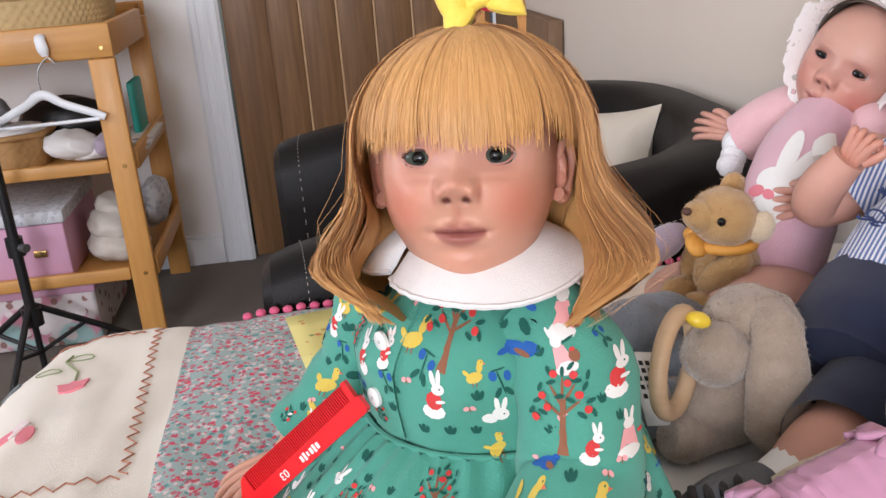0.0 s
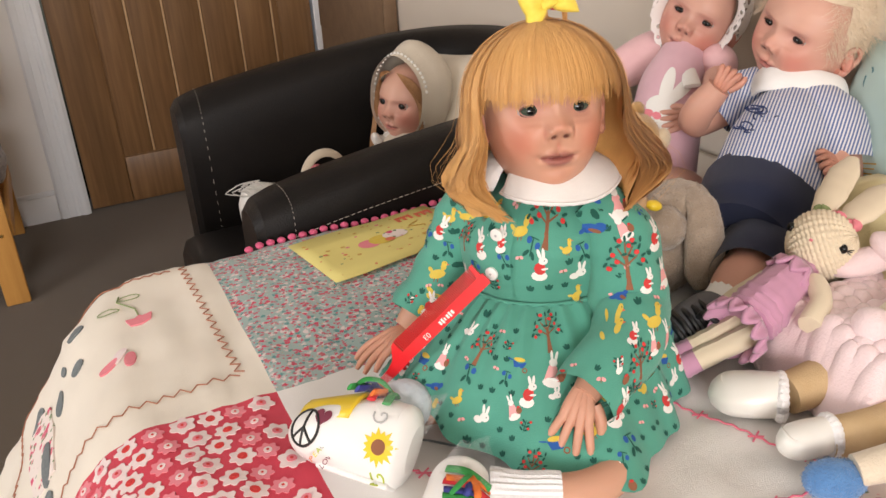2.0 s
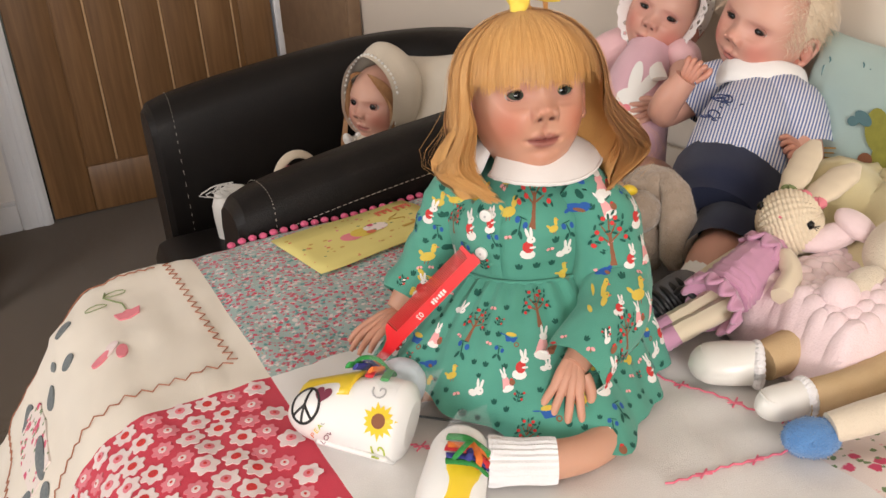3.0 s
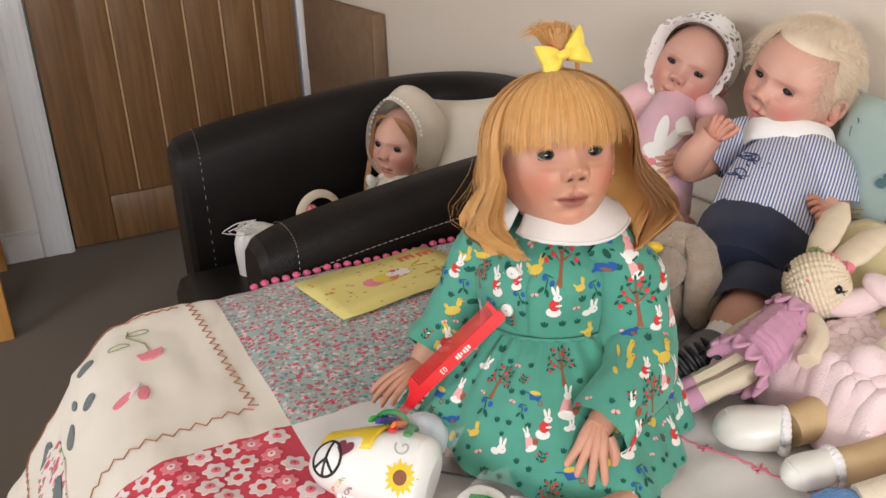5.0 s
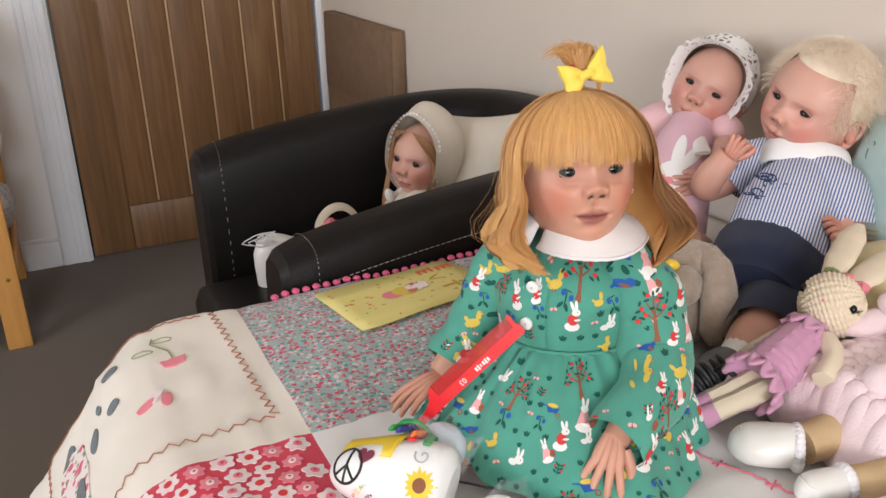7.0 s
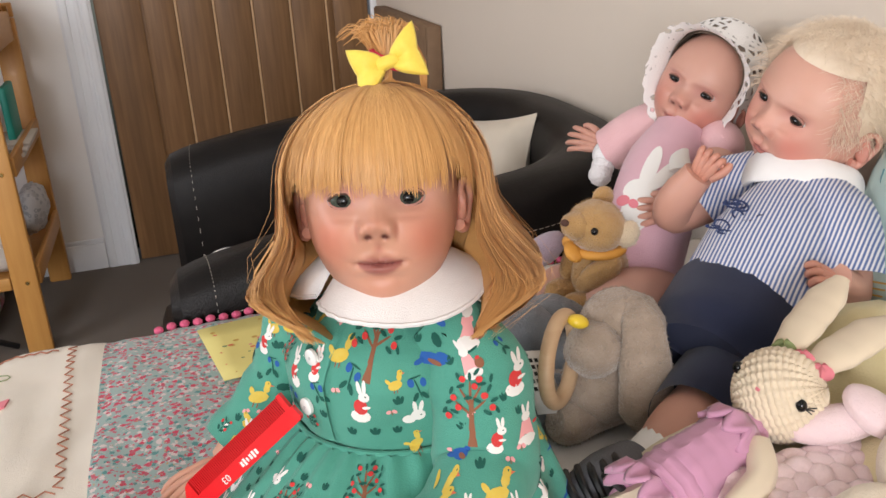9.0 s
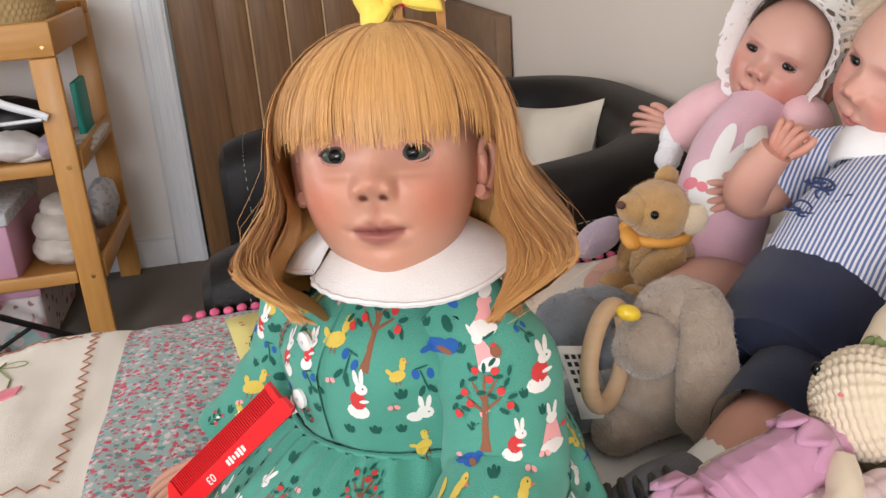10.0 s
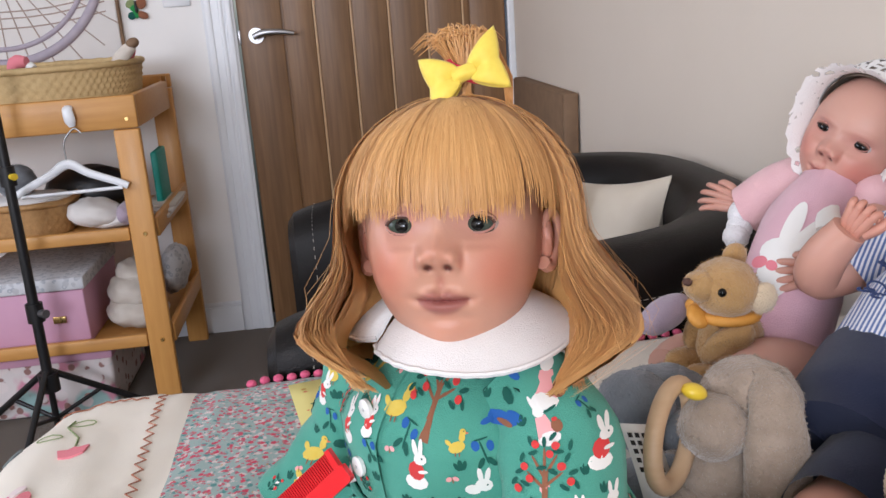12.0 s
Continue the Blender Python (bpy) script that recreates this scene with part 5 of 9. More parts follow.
DUCK = [("p_yellow", ov(0, -2 * MM, 5.6 * MM, 3.3 * MM, 12)), ("p_yellow", ov(-5.4 * MM, 0.5 * MM, 2.6 * MM, 1.3 * MM, -35)), ("p_yellow", ov(3.4 * MM, 3.4 * MM, 2.1 * MM, 2.6 * MM)), ("p_yellow", ov(4 * MM, 6 * MM, 2.2 * MM, 2.0 * MM)),
        ("orange_red", [(5.8 * MM, 6.4 * MM), (8.0 * MM, 5.6 * MM), (5.8 * MM, 5.0 * MM)]), ("p_green", ov(4.6 * MM, 6.6 * MM, 0.4 * MM, 0.4 * MM, 0, 6)), ("p_brown", ov(-1 * MM, -6.2 * MM, 0.4 * MM, 1.6 * MM, 0, 6)), ("p_brown", ov(1.4 * MM, -6.2 * MM, 0.4 * MM, 1.6 * MM, 0, 6))]
TREE = [("p_brown", [(-2 * MM, -16 * MM), (2.2 * MM, -16 * MM), (1.1 * MM, -6 * MM), (1.2 * MM, 3 * MM), (-0.8 * MM, 3 * MM), (-1.0 * MM, -6 * MM)])]
for bx, by, rt in ((-5, -1, 140), (5, 0, 40), (-4, 5, 120), (4, 6, 60), (0, 8, 90)):
    TREE.append(("p_brown", ov(bx * 0.55 * MM, by * 0.8 * MM, 5.2 * MM, 0.55 * MM, rt, 8)))
for bx, by, rt in ((-9, 2, 30), (-7, -2, -20), (-11, -2, 60), (-8, 7, 70), (-4, 9, 20), (-5, 13, 110), (0, 13, 90), (3, 15, 50), (5, 10, 0), (8, 8, 60), (10, 3, 20), (7, -2, -30), (11, -1, -60), (9, 12, 80), (-1, 4, 10), (3, 3, 160)):
    TREE.append(leaf_pair(bx * MM, by * MM, 1.9 * MM, rt))
for bx, by in ((-7, 4), (-3, 12), (2, 9), (6, 5), (9, 0), (-9, -4), (4, 12), (-5, 0)):
    TREE.append(("p_red", ov(bx * MM, by * MM, 1.45 * MM, 1.45 * MM, 0, 9)))
BARROW = [("p_blue", [(-5 * MM, 2 * MM), (6 * MM, 2 * MM), (4 * MM, -3 * MM), (-3 * MM, -3 * MM)]), ("p_yellow", ov(0, 3.4 * MM, 4.6 * MM, 1.8 * MM)), ("p_brown", ov(6 * MM, -4.4 * MM, 2.2 * MM, 2.2 * MM)), ("dress", ov(6 * MM, -4.4 * MM, 1.2 * MM, 1.2 * MM)), ("p_blue", ov(-7 * MM, 2.6 * MM, 3 * MM, 0.5 * MM, -12))]
BELLS = [("p_green", ov(0, 0, 0.5 * MM, 6 * MM, 8, 8)), ("p_blue", ov(-3 * MM, 4 * MM, 1.8 * MM, 2.2 * MM)), ("p_blue", ov(3.2 * MM, 2.6 * MM, 1.7 * MM, 2.2 * MM)), leaf_pair(-2.4 * MM, -4 * MM, 3 * MM, 60), leaf_pair(2.4 * MM, -4.4 * MM, 3 * MM, 120), ("p_green", ov(0, 6 * MM, 3.4 * MM, 0.4 * MM, 0, 8))]
BIRD = [("p_blue", ov(0, 0, 4.6 * MM, 2.6 * MM, 20)), ("p_blue", ov(4 * MM, 2.4 * MM, 1.9 * MM, 1.7 * MM)), ("p_blue", ov(-5 * MM, -1.6 * MM, 2.8 * MM, 1.0 * MM, 15)), ("p_brown", ov(1 * MM, -1 * MM, 1.8 * MM, 1.2 * MM))]
GRASS = [leaf_pair(-1.6 * MM, 0, 2.4 * MM, 110), leaf_pair(0, 0.4 * MM, 2.8 * MM, 90), leaf_pair(1.6 * MM, 0, 2.4 * MM, 70)]
HEADRAB = [("p_white", ov(0, 0, 3.2 * MM, 2.8 * MM)), ("p_white", ov(-2 * MM, 4 * MM, 1.0 * MM, 3.4 * MM, 18)), ("p_white", ov(0.6 * MM, 4.4 * MM, 1.0 * MM, 3.2 * MM, 0)), ("p_white", ov(-3.6 * MM, -2.4 * MM, 3 * MM, 2.2 * MM)), ("p_green", ov(1.2 * MM, 0.3 * MM, 0.4 * MM, 0.4 * MM, 0, 6))]


SPRIG = [("p_green", ov(0, 0, 0.4 * MM, 5 * MM, 6, 8))] + [leaf_pair(sx * 2.2 * MM, yy * MM, 1.9 * MM, 90 - sx * 55) for sx in (-1, 1) for yy in (-2.5, 0.5, 3.5)] + [("p_red", ov(sx * 3.4 * MM, yy * MM, 1.1 * MM, 1.1 * MM, 0, 8)) for sx, yy in ((-1, 1.5), (1, -1), (1, 4.5))]
FLY = [("p_pink", ov(-1.6 * MM, 0.8 * MM, 1.7 * MM, 1.3 * MM, 40, 8)), ("p_pink", ov(1.6 * MM, 0.8 * MM, 1.7 * MM, 1.3 * MM, -40, 8)), ("p_brown", ov(0, 0, 0.4 * MM, 1.9 * MM, 0, 6))]


def on_body(a, z, pieces, s=1.0, rot=0):
    n = TM.to_3x3() @ Vector((math.cos(radians(a)), math.sin(radians(a)), 0))
    rx, ry = bod(z)
    motif(TM @ Vector((rx * math.cos(radians(a)), ry * math.sin(radians(a)), z)), n, pieces, s, rot)


for a, z, p, s, r in ((272, 0.806, RABBIT, 1.0, 0), (284, 0.800, DUCK, 1.0, 0), (258, 0.838, DUCK, 0.85, 0), (280, 0.845, TREE, 1.0, -14), (300, 0.797, HEADRAB, 1.1, -10), (262, 0.802, BELLS, 0.7, 0), (231, 0.818, RABBIT, 0.9, 30),
                      (222, 0.845, DUCK, 0.8, 0), (310, 0.835, BIRD, 1.0, 0), (226, 0.795, BELLS, 0.9, 0), (330, 0.800, RABBIT, 0.9, 0), (266, 0.785, GRASS, 0.9, 0), (290, 0.823, DUCK, 0.6, 0), (278, 0.786, GRASS, 0.9, 0), (318, 0.86, GRASS, 0.9, 0), (213, 0.82, TREE, 0.6, 0), (250, 0.86, DUCK, 0.7, 0)):
    on_body(a, z, p, s, r)


def on_skirt(a, s, pieces, k=1.0, rot=0):
    p = skirt_pt(radians(a), s)
    n = Vector((math.cos(radians(a)), math.sin(radians(a)), 0.55 + 0.5 * s))
    motif(TM @ p, TM.to_3x3() @ n, pieces, k, rot)


kinds = [RABBIT, DUCK, BELLS, PINKRAB, BARROW, TREE, HEADRAB, GRASS, BIRD, DUCK, RABBIT, BELLS]
sk = random.Random(5)
idx = 0
for s, cnt in ((0.16, 15), (0.38, 17), (0.60, 20), (0.80, 23), (0.95, 26)):
    for i in range(cnt):
        a = 150 + (i + (0.5 if idx % 2 else 0) + sk.uniform(-0.12, 0.12)) * 250 / cnt
        idx += 1
        kd = kinds[(idx * 5 + int(s * 10)) % len(kinds)]
        on_skirt(a, min(0.96, s + sk.uniform(-0.03, 0.03)), kd, (0.78 if kd is TREE else 1.0) * sk.uniform(0.9, 1.05), sk.uniform(-12, 12))
        on_skirt(a + 125 / cnt, min(0.97, s + 0.06), GRASS, 0.7, sk.uniform(-20, 20))


def on_arm(p, n, pieces, s=1.0, rot=0):
    motif(Vector(p), Vector(n), pieces, s, rot)


VW = Vector((-0.30, -0.93, 0.22))
for p, pc, s, r in (((0.118, 0.425, 0.855), PINKRAB, 1.0, 0), ((0.110, 0.400, 0.812), TREE, 1.05, 0), ((0.140, 0.400, 0.825), RABBIT, 0.9, 0), ((0.120, 0.385, 0.768), DUCK, 0.95, -8), ((0.148, 0.405, 0.790), PINKRAB, 0.8, 0),
                    ((0.092, 0.365, 0.745), TREE, 0.75, 0), ((0.13, 0.39, 0.745), DUCK, 0.9, 10), ((0.115, 0.38, 0.722), PINKRAB, 0.85, 0), ((0.066, 0.352, 0.735), TREE, 0.7, 0), ((0.10, 0.395, 0.785), BIRD, 0.8, 0), ((0.145, 0.40, 0.853), GRASS, 0.9, 0), ((0.10, 0.41, 0.84), GRASS, 0.8, 0)):
    on_arm(p, VW, pc, s, r)
VW2 = Vector((-0.75, -0.6, 0.25))
for p, pc, s, r in (((0.000, 0.525, 0.835), DUCK, 0.8, 0), ((-0.008, 0.52, 0.805), BELLS, 0.8, 0), ((-0.02, 0.52, 0.785), DUCK, 0.9, 0), ((-0.03, 0.515, 0.755), RABBIT, 0.8, 0), ((0.002, 0.51, 0.765), TREE, 0.55, 0), ((0.006, 0.515, 0.855), GRASS, 0.8, 0)):
    on_arm(p, VW2, pc, s, r)

scat = random.Random(77)
for q in range(260):
    on_body(scat.uniform(185, 355), scat.uniform(0.775, 0.855), scat.choice((RABBIT, PINKRAB, DUCK, BELLS, SPRIG) if q < 120 else (GRASS, SPRIG, FLY)), scat.uniform(0.7, 0.95), scat.uniform(-25, 25))
for q in range(170):
    t = scat.uniform(0, 1)
    P0 = [Vector(p) for p in AL]
    i = min(3, int(t * 4))
    c = P0[i].lerp(P0[i + 1], t * 4 - i)
    d = (VW + Vector((scat.uniform(-0.9, 0.9), 0, scat.uniform(-0.5, 0.5)))).normalized()
    motif(c + d * 0.034, d, scat.choice((RABBIT, PINKRAB, DUCK, BELLS, SPRIG) if q < 80 else (GRASS, SPRIG, FLY)), scat.uniform(0.65, 0.9), scat.uniform(-25, 25))
for q in range(110):
    t = scat.uniform(0, 1)
    P0 = [Vector(p) for p in AR]
    i = min(2, int(t * 3))
    c = P0[i].lerp(P0[i + 1], t * 3 - i)
    d = (VW2 + Vector((scat.uniform(-0.4, 0.9), scat.uniform(-0.4, 0.3), scat.uniform(-0.4, 0.4)))).normalized()
    motif(c + d * 0.032, d, scat.choice((RABBIT, PINKRAB, DUCK, BELLS, SPRIG) if q < 50 else (GRASS, SPRIG, FLY)), scat.uniform(0.65, 0.9), scat.uniform(-25, 25))
for q in range(700):
    on_skirt(scat.uniform(150, 400), scat.uniform(0.08, 0.97) ** 0.7, scat.choice((RABBIT, PINKRAB, DUCK, BARROW, BELLS, HEADRAB, TREE) if q < 350 else (GRASS, SPRIG, FLY, SPRIG)), scat.uniform(0.7, 1.0) * (0.8 if q > 250 else 1.0), scat.uniform(-25, 25))

part("doll", big, label="large ginger-haired vinyl doll in teal printed dress, sitting on the quilt", category="doll")

# hair bow on the tuft
bow = MB()
BM = pose(0.0975, 0.506, 1.0160, -16, -14, -12)
for sx in (-1, 1):
    for half in (0, 1):
        g = []
        for i in range(13):
            t = i / 12
            row = []
            for j in range(17):
                w_ = j / 8 - 1
                hgt = 0.0044 + 0.0150 * t ** 0.75 - 0.0012 * t * t
                crease = 0.0030 * abs(math.sin(w_ * 2.6)) * (1 - 0.75 * t) - 0.0016 * (1 - abs(w_)) * (1 - t)
                bulge = (0.0058 * math.sin(math.pi * min(1, t * 0.96)) * (1 - 0.35 * w_ * w_) + crease) * (1 if half else -0.7)
                notch = 0.0034 * (1 - abs(w_)) ** 1.5 * t ** 3
                row.append(BM @ Vector((sx * (0.0025 + 0.0225 * t - notch - 0.0015 * w_ * w_ * t), -bulge - 0.0006 * half, w_ * hgt + sx * 0.0026 * t)))
            g.append(row)
        bow.grid(g, "bow", flip=(half == 1) == (sx > 0))
bow_ob = part("hair_bow", bow, label="bright yellow ribbon bow tied on ginger hair", category="hair bow")
bs = bow_ob.modifiers.new("thickness", "SOLIDIFY")
bs.thickness = 0.0009
kn = MB()
kn.tube([BM @ Vector((-0.0050, -0.0005, -0.0003)), BM @ Vector((0, -0.0025, 0)), BM @ Vector((0.0050, -0.0005, 0.0003))], [0.0050, 0.0046, 0.0050], "bow", 18, fn=lambda t, w_: 1 + 0.05 * math.sin(5 * w_))
part("knot", kn, bow_ob)
hb = MB()
for q in range(3):
    c = HM @ Vector((0.010, 0.004, 0.0770 + 0.0035 * q))
    hb.tube([c + Vector((0.0100 * math.cos(a), 0.0095 * math.sin(a), 0.002 * math.sin(a * 2 + q))) for a in (2 * math.pi * i / 20 for i in range(21))], 0.0024, "band", 7, sub=1)
part("hair_band", hb, label="red elastic hair band round the tied tuft", category="hair band")

# red tail comb in the doll's hand
comb = empty("tail_comb", "red plastic tail comb with white lettering held by the doll", "comb", (-0.04, 0.5, 0.75))
ca_, cb_ = Vector((0.0045, 0.470, 0.7985)), Vector((-0.068, 0.4975, 0.7265))
X = (ca_ - cb_).normalized()
N = Vector((-0.42, -0.86, 0.30))
N = (N - X * N.dot(X)).normalized()
Y = N.cross(X)
L = (ca_ - cb_).length


def cpt(a, b, c=0.0):
    return cb_ + X * a + Y * b + N * c


def cslab(prof, th, mb):
    n = len(prof)
    mb.add([cpt(a, b, th / 2) for a, b in prof] + [cpt(a, b, -th / 2) for a, b in prof], [tuple(range(n)), tuple(range(2 * n - 1, n - 1, -1))] + [(i, n + i, n + (i + 1) % n, (i + 1) % n) for i in range(n)], "comb_red")


cm = MB()
cslab([(0.0, -0.0115), (L, -0.0105), (L + 0.002, -0.009), (L + 0.002, 0.000), (L, 0.0008), (0.0, -0.0008)], 0.0042, cm)
cslab([(L - 0.004, 0.0008), (L, 0.0008), (L + 0.0005, 0.0125), (L - 0.003, 0.0125)], 0.004, cm)
cslab([(0, -0.0010), (0.003, -0.0010), (0.003, 0.0115), (-0.001, 0.0100), (-0.010, 0.0), (-0.020, -0.0035), (-0.062, -0.0068), (-0.064, -0.0090), (-0.062, -0.0115), (-0.015, -0.0125), (0, -0.0115)], 0.0038, cm)
under(comb, "spine", cm)
for i in range(54):
    a = 0.0045 + (L - 0.0095) * i / 53
    tt = MB()
    cslab([(a, -0.0008), (a + 0.00095, -0.0008), (a + 0.0008, 0.0118), (a + 0.0002, 0.0118)], 0.0028, tt)
    under(comb, "tooth", tt)


def lettering(name, text, m, size, mt, parent, extrude=0.0002, bold=0.0):
    """Raised writing as a mesh."""
    cu = bpy.data.curves.new(name, "FONT")
    cu.body, cu.size, cu.extrude, cu.align_x, cu.align_y = text, size, extrude, "CENTER", "CENTER"
    cu.offset = bold
    tmp = bpy.data.objects.new(name, cu)
    scene.collection.objects.link(tmp)
    bpy.context.view_layer.update()
    me = bpy.data.meshes.new_from_object(tmp.evaluated_get(bpy.context.evaluated_depsgraph_get()))
    bpy.data.objects.remove(tmp)
    me.transform(m)
    me.materials.clear()
    me.materials.append(M[mt])
    ob = new(name, me)
    ob.parent = parent
    bpy.context.view_layer.update()
    ob.matrix_parent_inverse = parent.matrix_world.inverted()
    return ob


def frame_m(o, x, y, z):
    return Matrix(((x.x, y.x, z.x, o.x), (x.y, y.y, z.y, o.y), (x.z, y.z, z.z, o.z), (0, 0, 0, 1)))


lettering("number", "03", frame_m(cpt(0.030, -0.0058, 0.0023), -X, -Y, N), 0.0075, "p_white", comb)
lg = MB()
for i, (w_, h_) in enumerate(((0.0022, 0.004), (0.0020, 0.0052), (0.0016, 0.003), (0.0022, 0.004), (0.0020, 0.0052), (0.0022, 0.004))):
    a = 0.047 + i * 0.0031
    lg.add([cpt(a, -0.0058 - h_ / 2, 0.0023), cpt(a + w_, -0.0058 - h_ / 2, 0.0023), cpt(a + w_, -0.0058 + h_ / 2, 0.0023), cpt(a, -0.0058 + h_ / 2, 0.0023)], [(0, 1, 2, 3)], "p_white")
under(comb, "printed_mark", lg, "white printed mark")

# ---------------------------------------------------------------- more cloth and toy materials
M["bear_fur"] = mat("tan_plush", (0.52, 0.32, 0.13), 0.95, col2=(0.42, 0.24, 0.09), scale=60, bump=0.8, bscale=420, sheen=0.5, spec=0.1, stain=0.08)
M["bear_pale"] = mat("cream_plush", (0.70, 0.56, 0.38), 0.95, bump=0.8, bscale=420, sheen=0.5, spec=0.1)
M["bunny_fur"] = mat("beige_plush", (0.40, 0.315, 0.245), 0.95, col2=(0.31, 0.24, 0.18), scale=70, bump=0.9, bscale=380, sheen=0.5, spec=0.1, stain=0.12)
M["grey_plush"] = mat("grey_plush", (0.20, 0.21, 0.225), 0.95, col2=(0.16, 0.17, 0.19), scale=60, bump=0.6, bscale=450, sheen=0.4, spec=0.1, stain=0.1)
M["lilac"] = mat("lilac_plush", (0.42, 0.34, 0.42), 0.95, bump=0.6, bscale=450, sheen=0.4, spec=0.1)
M["wood_ring"] = mat("pale_beech", (0.58, 0.40, 0.24), 0.5, col2=(0.52, 0.34, 0.19), scale=30, stretch=(1, 1, 6))
M["orange_ribbon"] = mat("orange_ribbon", (0.72, 0.33, 0.05), 0.6, bump=0.3, bscale=500)
M["pink_knit"] = mat("pink_velour", (0.69, 0.43, 0.49), 0.95, col2=(0.64, 0.38, 0.44), scale=30, bump=0.4, bscale=800, sheen=0.4, spec=0.15, stain=0.06)
M["pink_pale"] = mat("pale_pink_knit", (0.80, 0.50, 0.51), 0.95, col2=(0.76, 0.45, 0.47), scale=40, bump=0.5, bscale=600, sheen=0.4, spec=0.15)
M["white_fluff"] = mat("white_fluff", (0.85, 0.83, 0.83), 0.95, bump=0.9, bscale=350, sheen=0.5)
M["navy"] = mat("navy_cotton", (0.012, 0.016, 0.040), 0.9, col2=(0.016, 0.021, 0.05), scale=30, bump=0.3, bscale=900, sheen=0.2, spec=0.2, stain=0.1)
M["blue_thread"] = mat("navy_thread", (0.03, 0.045, 0.12), 0.85)
M["cream_crochet"] = mat("cream_crochet", (0.74, 0.63, 0.47), 0.95, sheen=0.3, spec=0.15)
M["pink_crochet"] = mat("pink_crochet", (0.56, 0.29, 0.42), 0.95, sheen=0.3, spec=0.15)
M["bobble"] = mat("pink_bobble_fleece", (0.84, 0.67, 0.68), 0.95, col2=(0.80, 0.62, 0.63), scale=30, bump=0.4, bscale=500, sheen=0.5, spec=0.1)
M["cream_fleece"] = mat("cream_fleece", (0.72, 0.63, 0.50), 0.95, col2=(0.68, 0.58, 0.45), scale=30, bump=0.5, bscale=500, sheen=0.4, spec=0.1)
M["yellow_cloth"] = mat("pale_yellow_cloth", (0.74, 0.66, 0.40), 0.95, col2=(0.70, 0.60, 0.33), scale=20, bump=0.4, bscale=500, sheen=0.3)
M["tan_leg"] = mat("tan_cloth_leg", (0.58, 0.42, 0.24), 0.95, col2=(0.52, 0.36, 0.19), scale=40, bump=0.3, bscale=700)
M["blue_felt"] = mat("blue_felt", (0.08, 0.21, 0.46), 0.95, col2=(0.11, 0.27, 0.55), scale=150, bump=0.8, bscale=500, sheen=0.4)
M["satin"] = mat("white_satin", (0.80, 0.78, 0.74), 0.28, col2=(0.77, 0.75, 0.70), scale=30, spec=0.5, sheen=0.2)
M["duck_egg"] = mat("duck_egg_blue_cotton", (0.42, 0.55, 0.52), 0.9, col2=(0.38, 0.51, 0.48), scale=9, bump=0.3, bscale=800, sheen=0.2, stain=0.06)
M["ivory"] = mat("ivory_silk", (0.70, 0.63, 0.52), 0.6, col2=(0.65, 0.57, 0.46), scale=18, bump=0.3, bscale=500, sheen=0.2, stain=0.05)
M["olive"] = mat("olive_print", (0.34, 0.33, 0.06), 0.9, col2=(0.26, 0.26, 0.05), scale=120)
M["teal_grey"] = mat("teal_grey_print", (0.10, 0.20, 0.22), 0.9)


def lace_mat(name, base, hole):
    m = mat(name, base, 0.9, sheen=0.2, bump=0.4, bscale=500)
    nt = m.node_tree
    b = nt.nodes["Principled BSDF"]
    tc = nt.nodes["Texture Coordinate"]
    vo = nt.nodes.new("ShaderNodeTexVoronoi")
    vo.inputs["Scale"].default_value = 95
    vo.feature = "DISTANCE_TO_EDGE"
    nt.links.new(tc.outputs["Object"], vo.inputs["Vector"])
    n1 = nt.nodes.new("ShaderNodeTexNoise")
    n1.inputs["Scale"].default_value = 42
    nt.links.new(tc.outputs["Object"], n1.inputs["Vector"])
    a = nt.nodes.new("ShaderNodeMapRange")
    a.inputs[1].default_value, a.inputs[2].default_value = 0.18, 0.26
    nt.links.new(vo.outputs["Distance"], a.inputs[0])
    c = nt.nodes.new("ShaderNodeMapRange")
    c.inputs[1].default_value, c.inputs[2].default_value = 0.44, 0.52
    nt.links.new(n1.outputs[0], c.inputs[0])
    mu = nt.nodes.new("ShaderNodeMath")
    mu.operation = "MULTIPLY"
    nt.links.new(a.outputs[0], mu.inputs[0])
    nt.links.new(c.outputs[0], mu.inputs[1])
    inv = nt.nodes.new("ShaderNodeMath")
    inv.operation = "SUBTRACT"
    inv.inputs[0].default_value = 1.0
    nt.links.new(mu.outputs[0], inv.inputs[1])
    nt.links.new(inv.outputs[0], b.inputs["Alpha"])
    return m


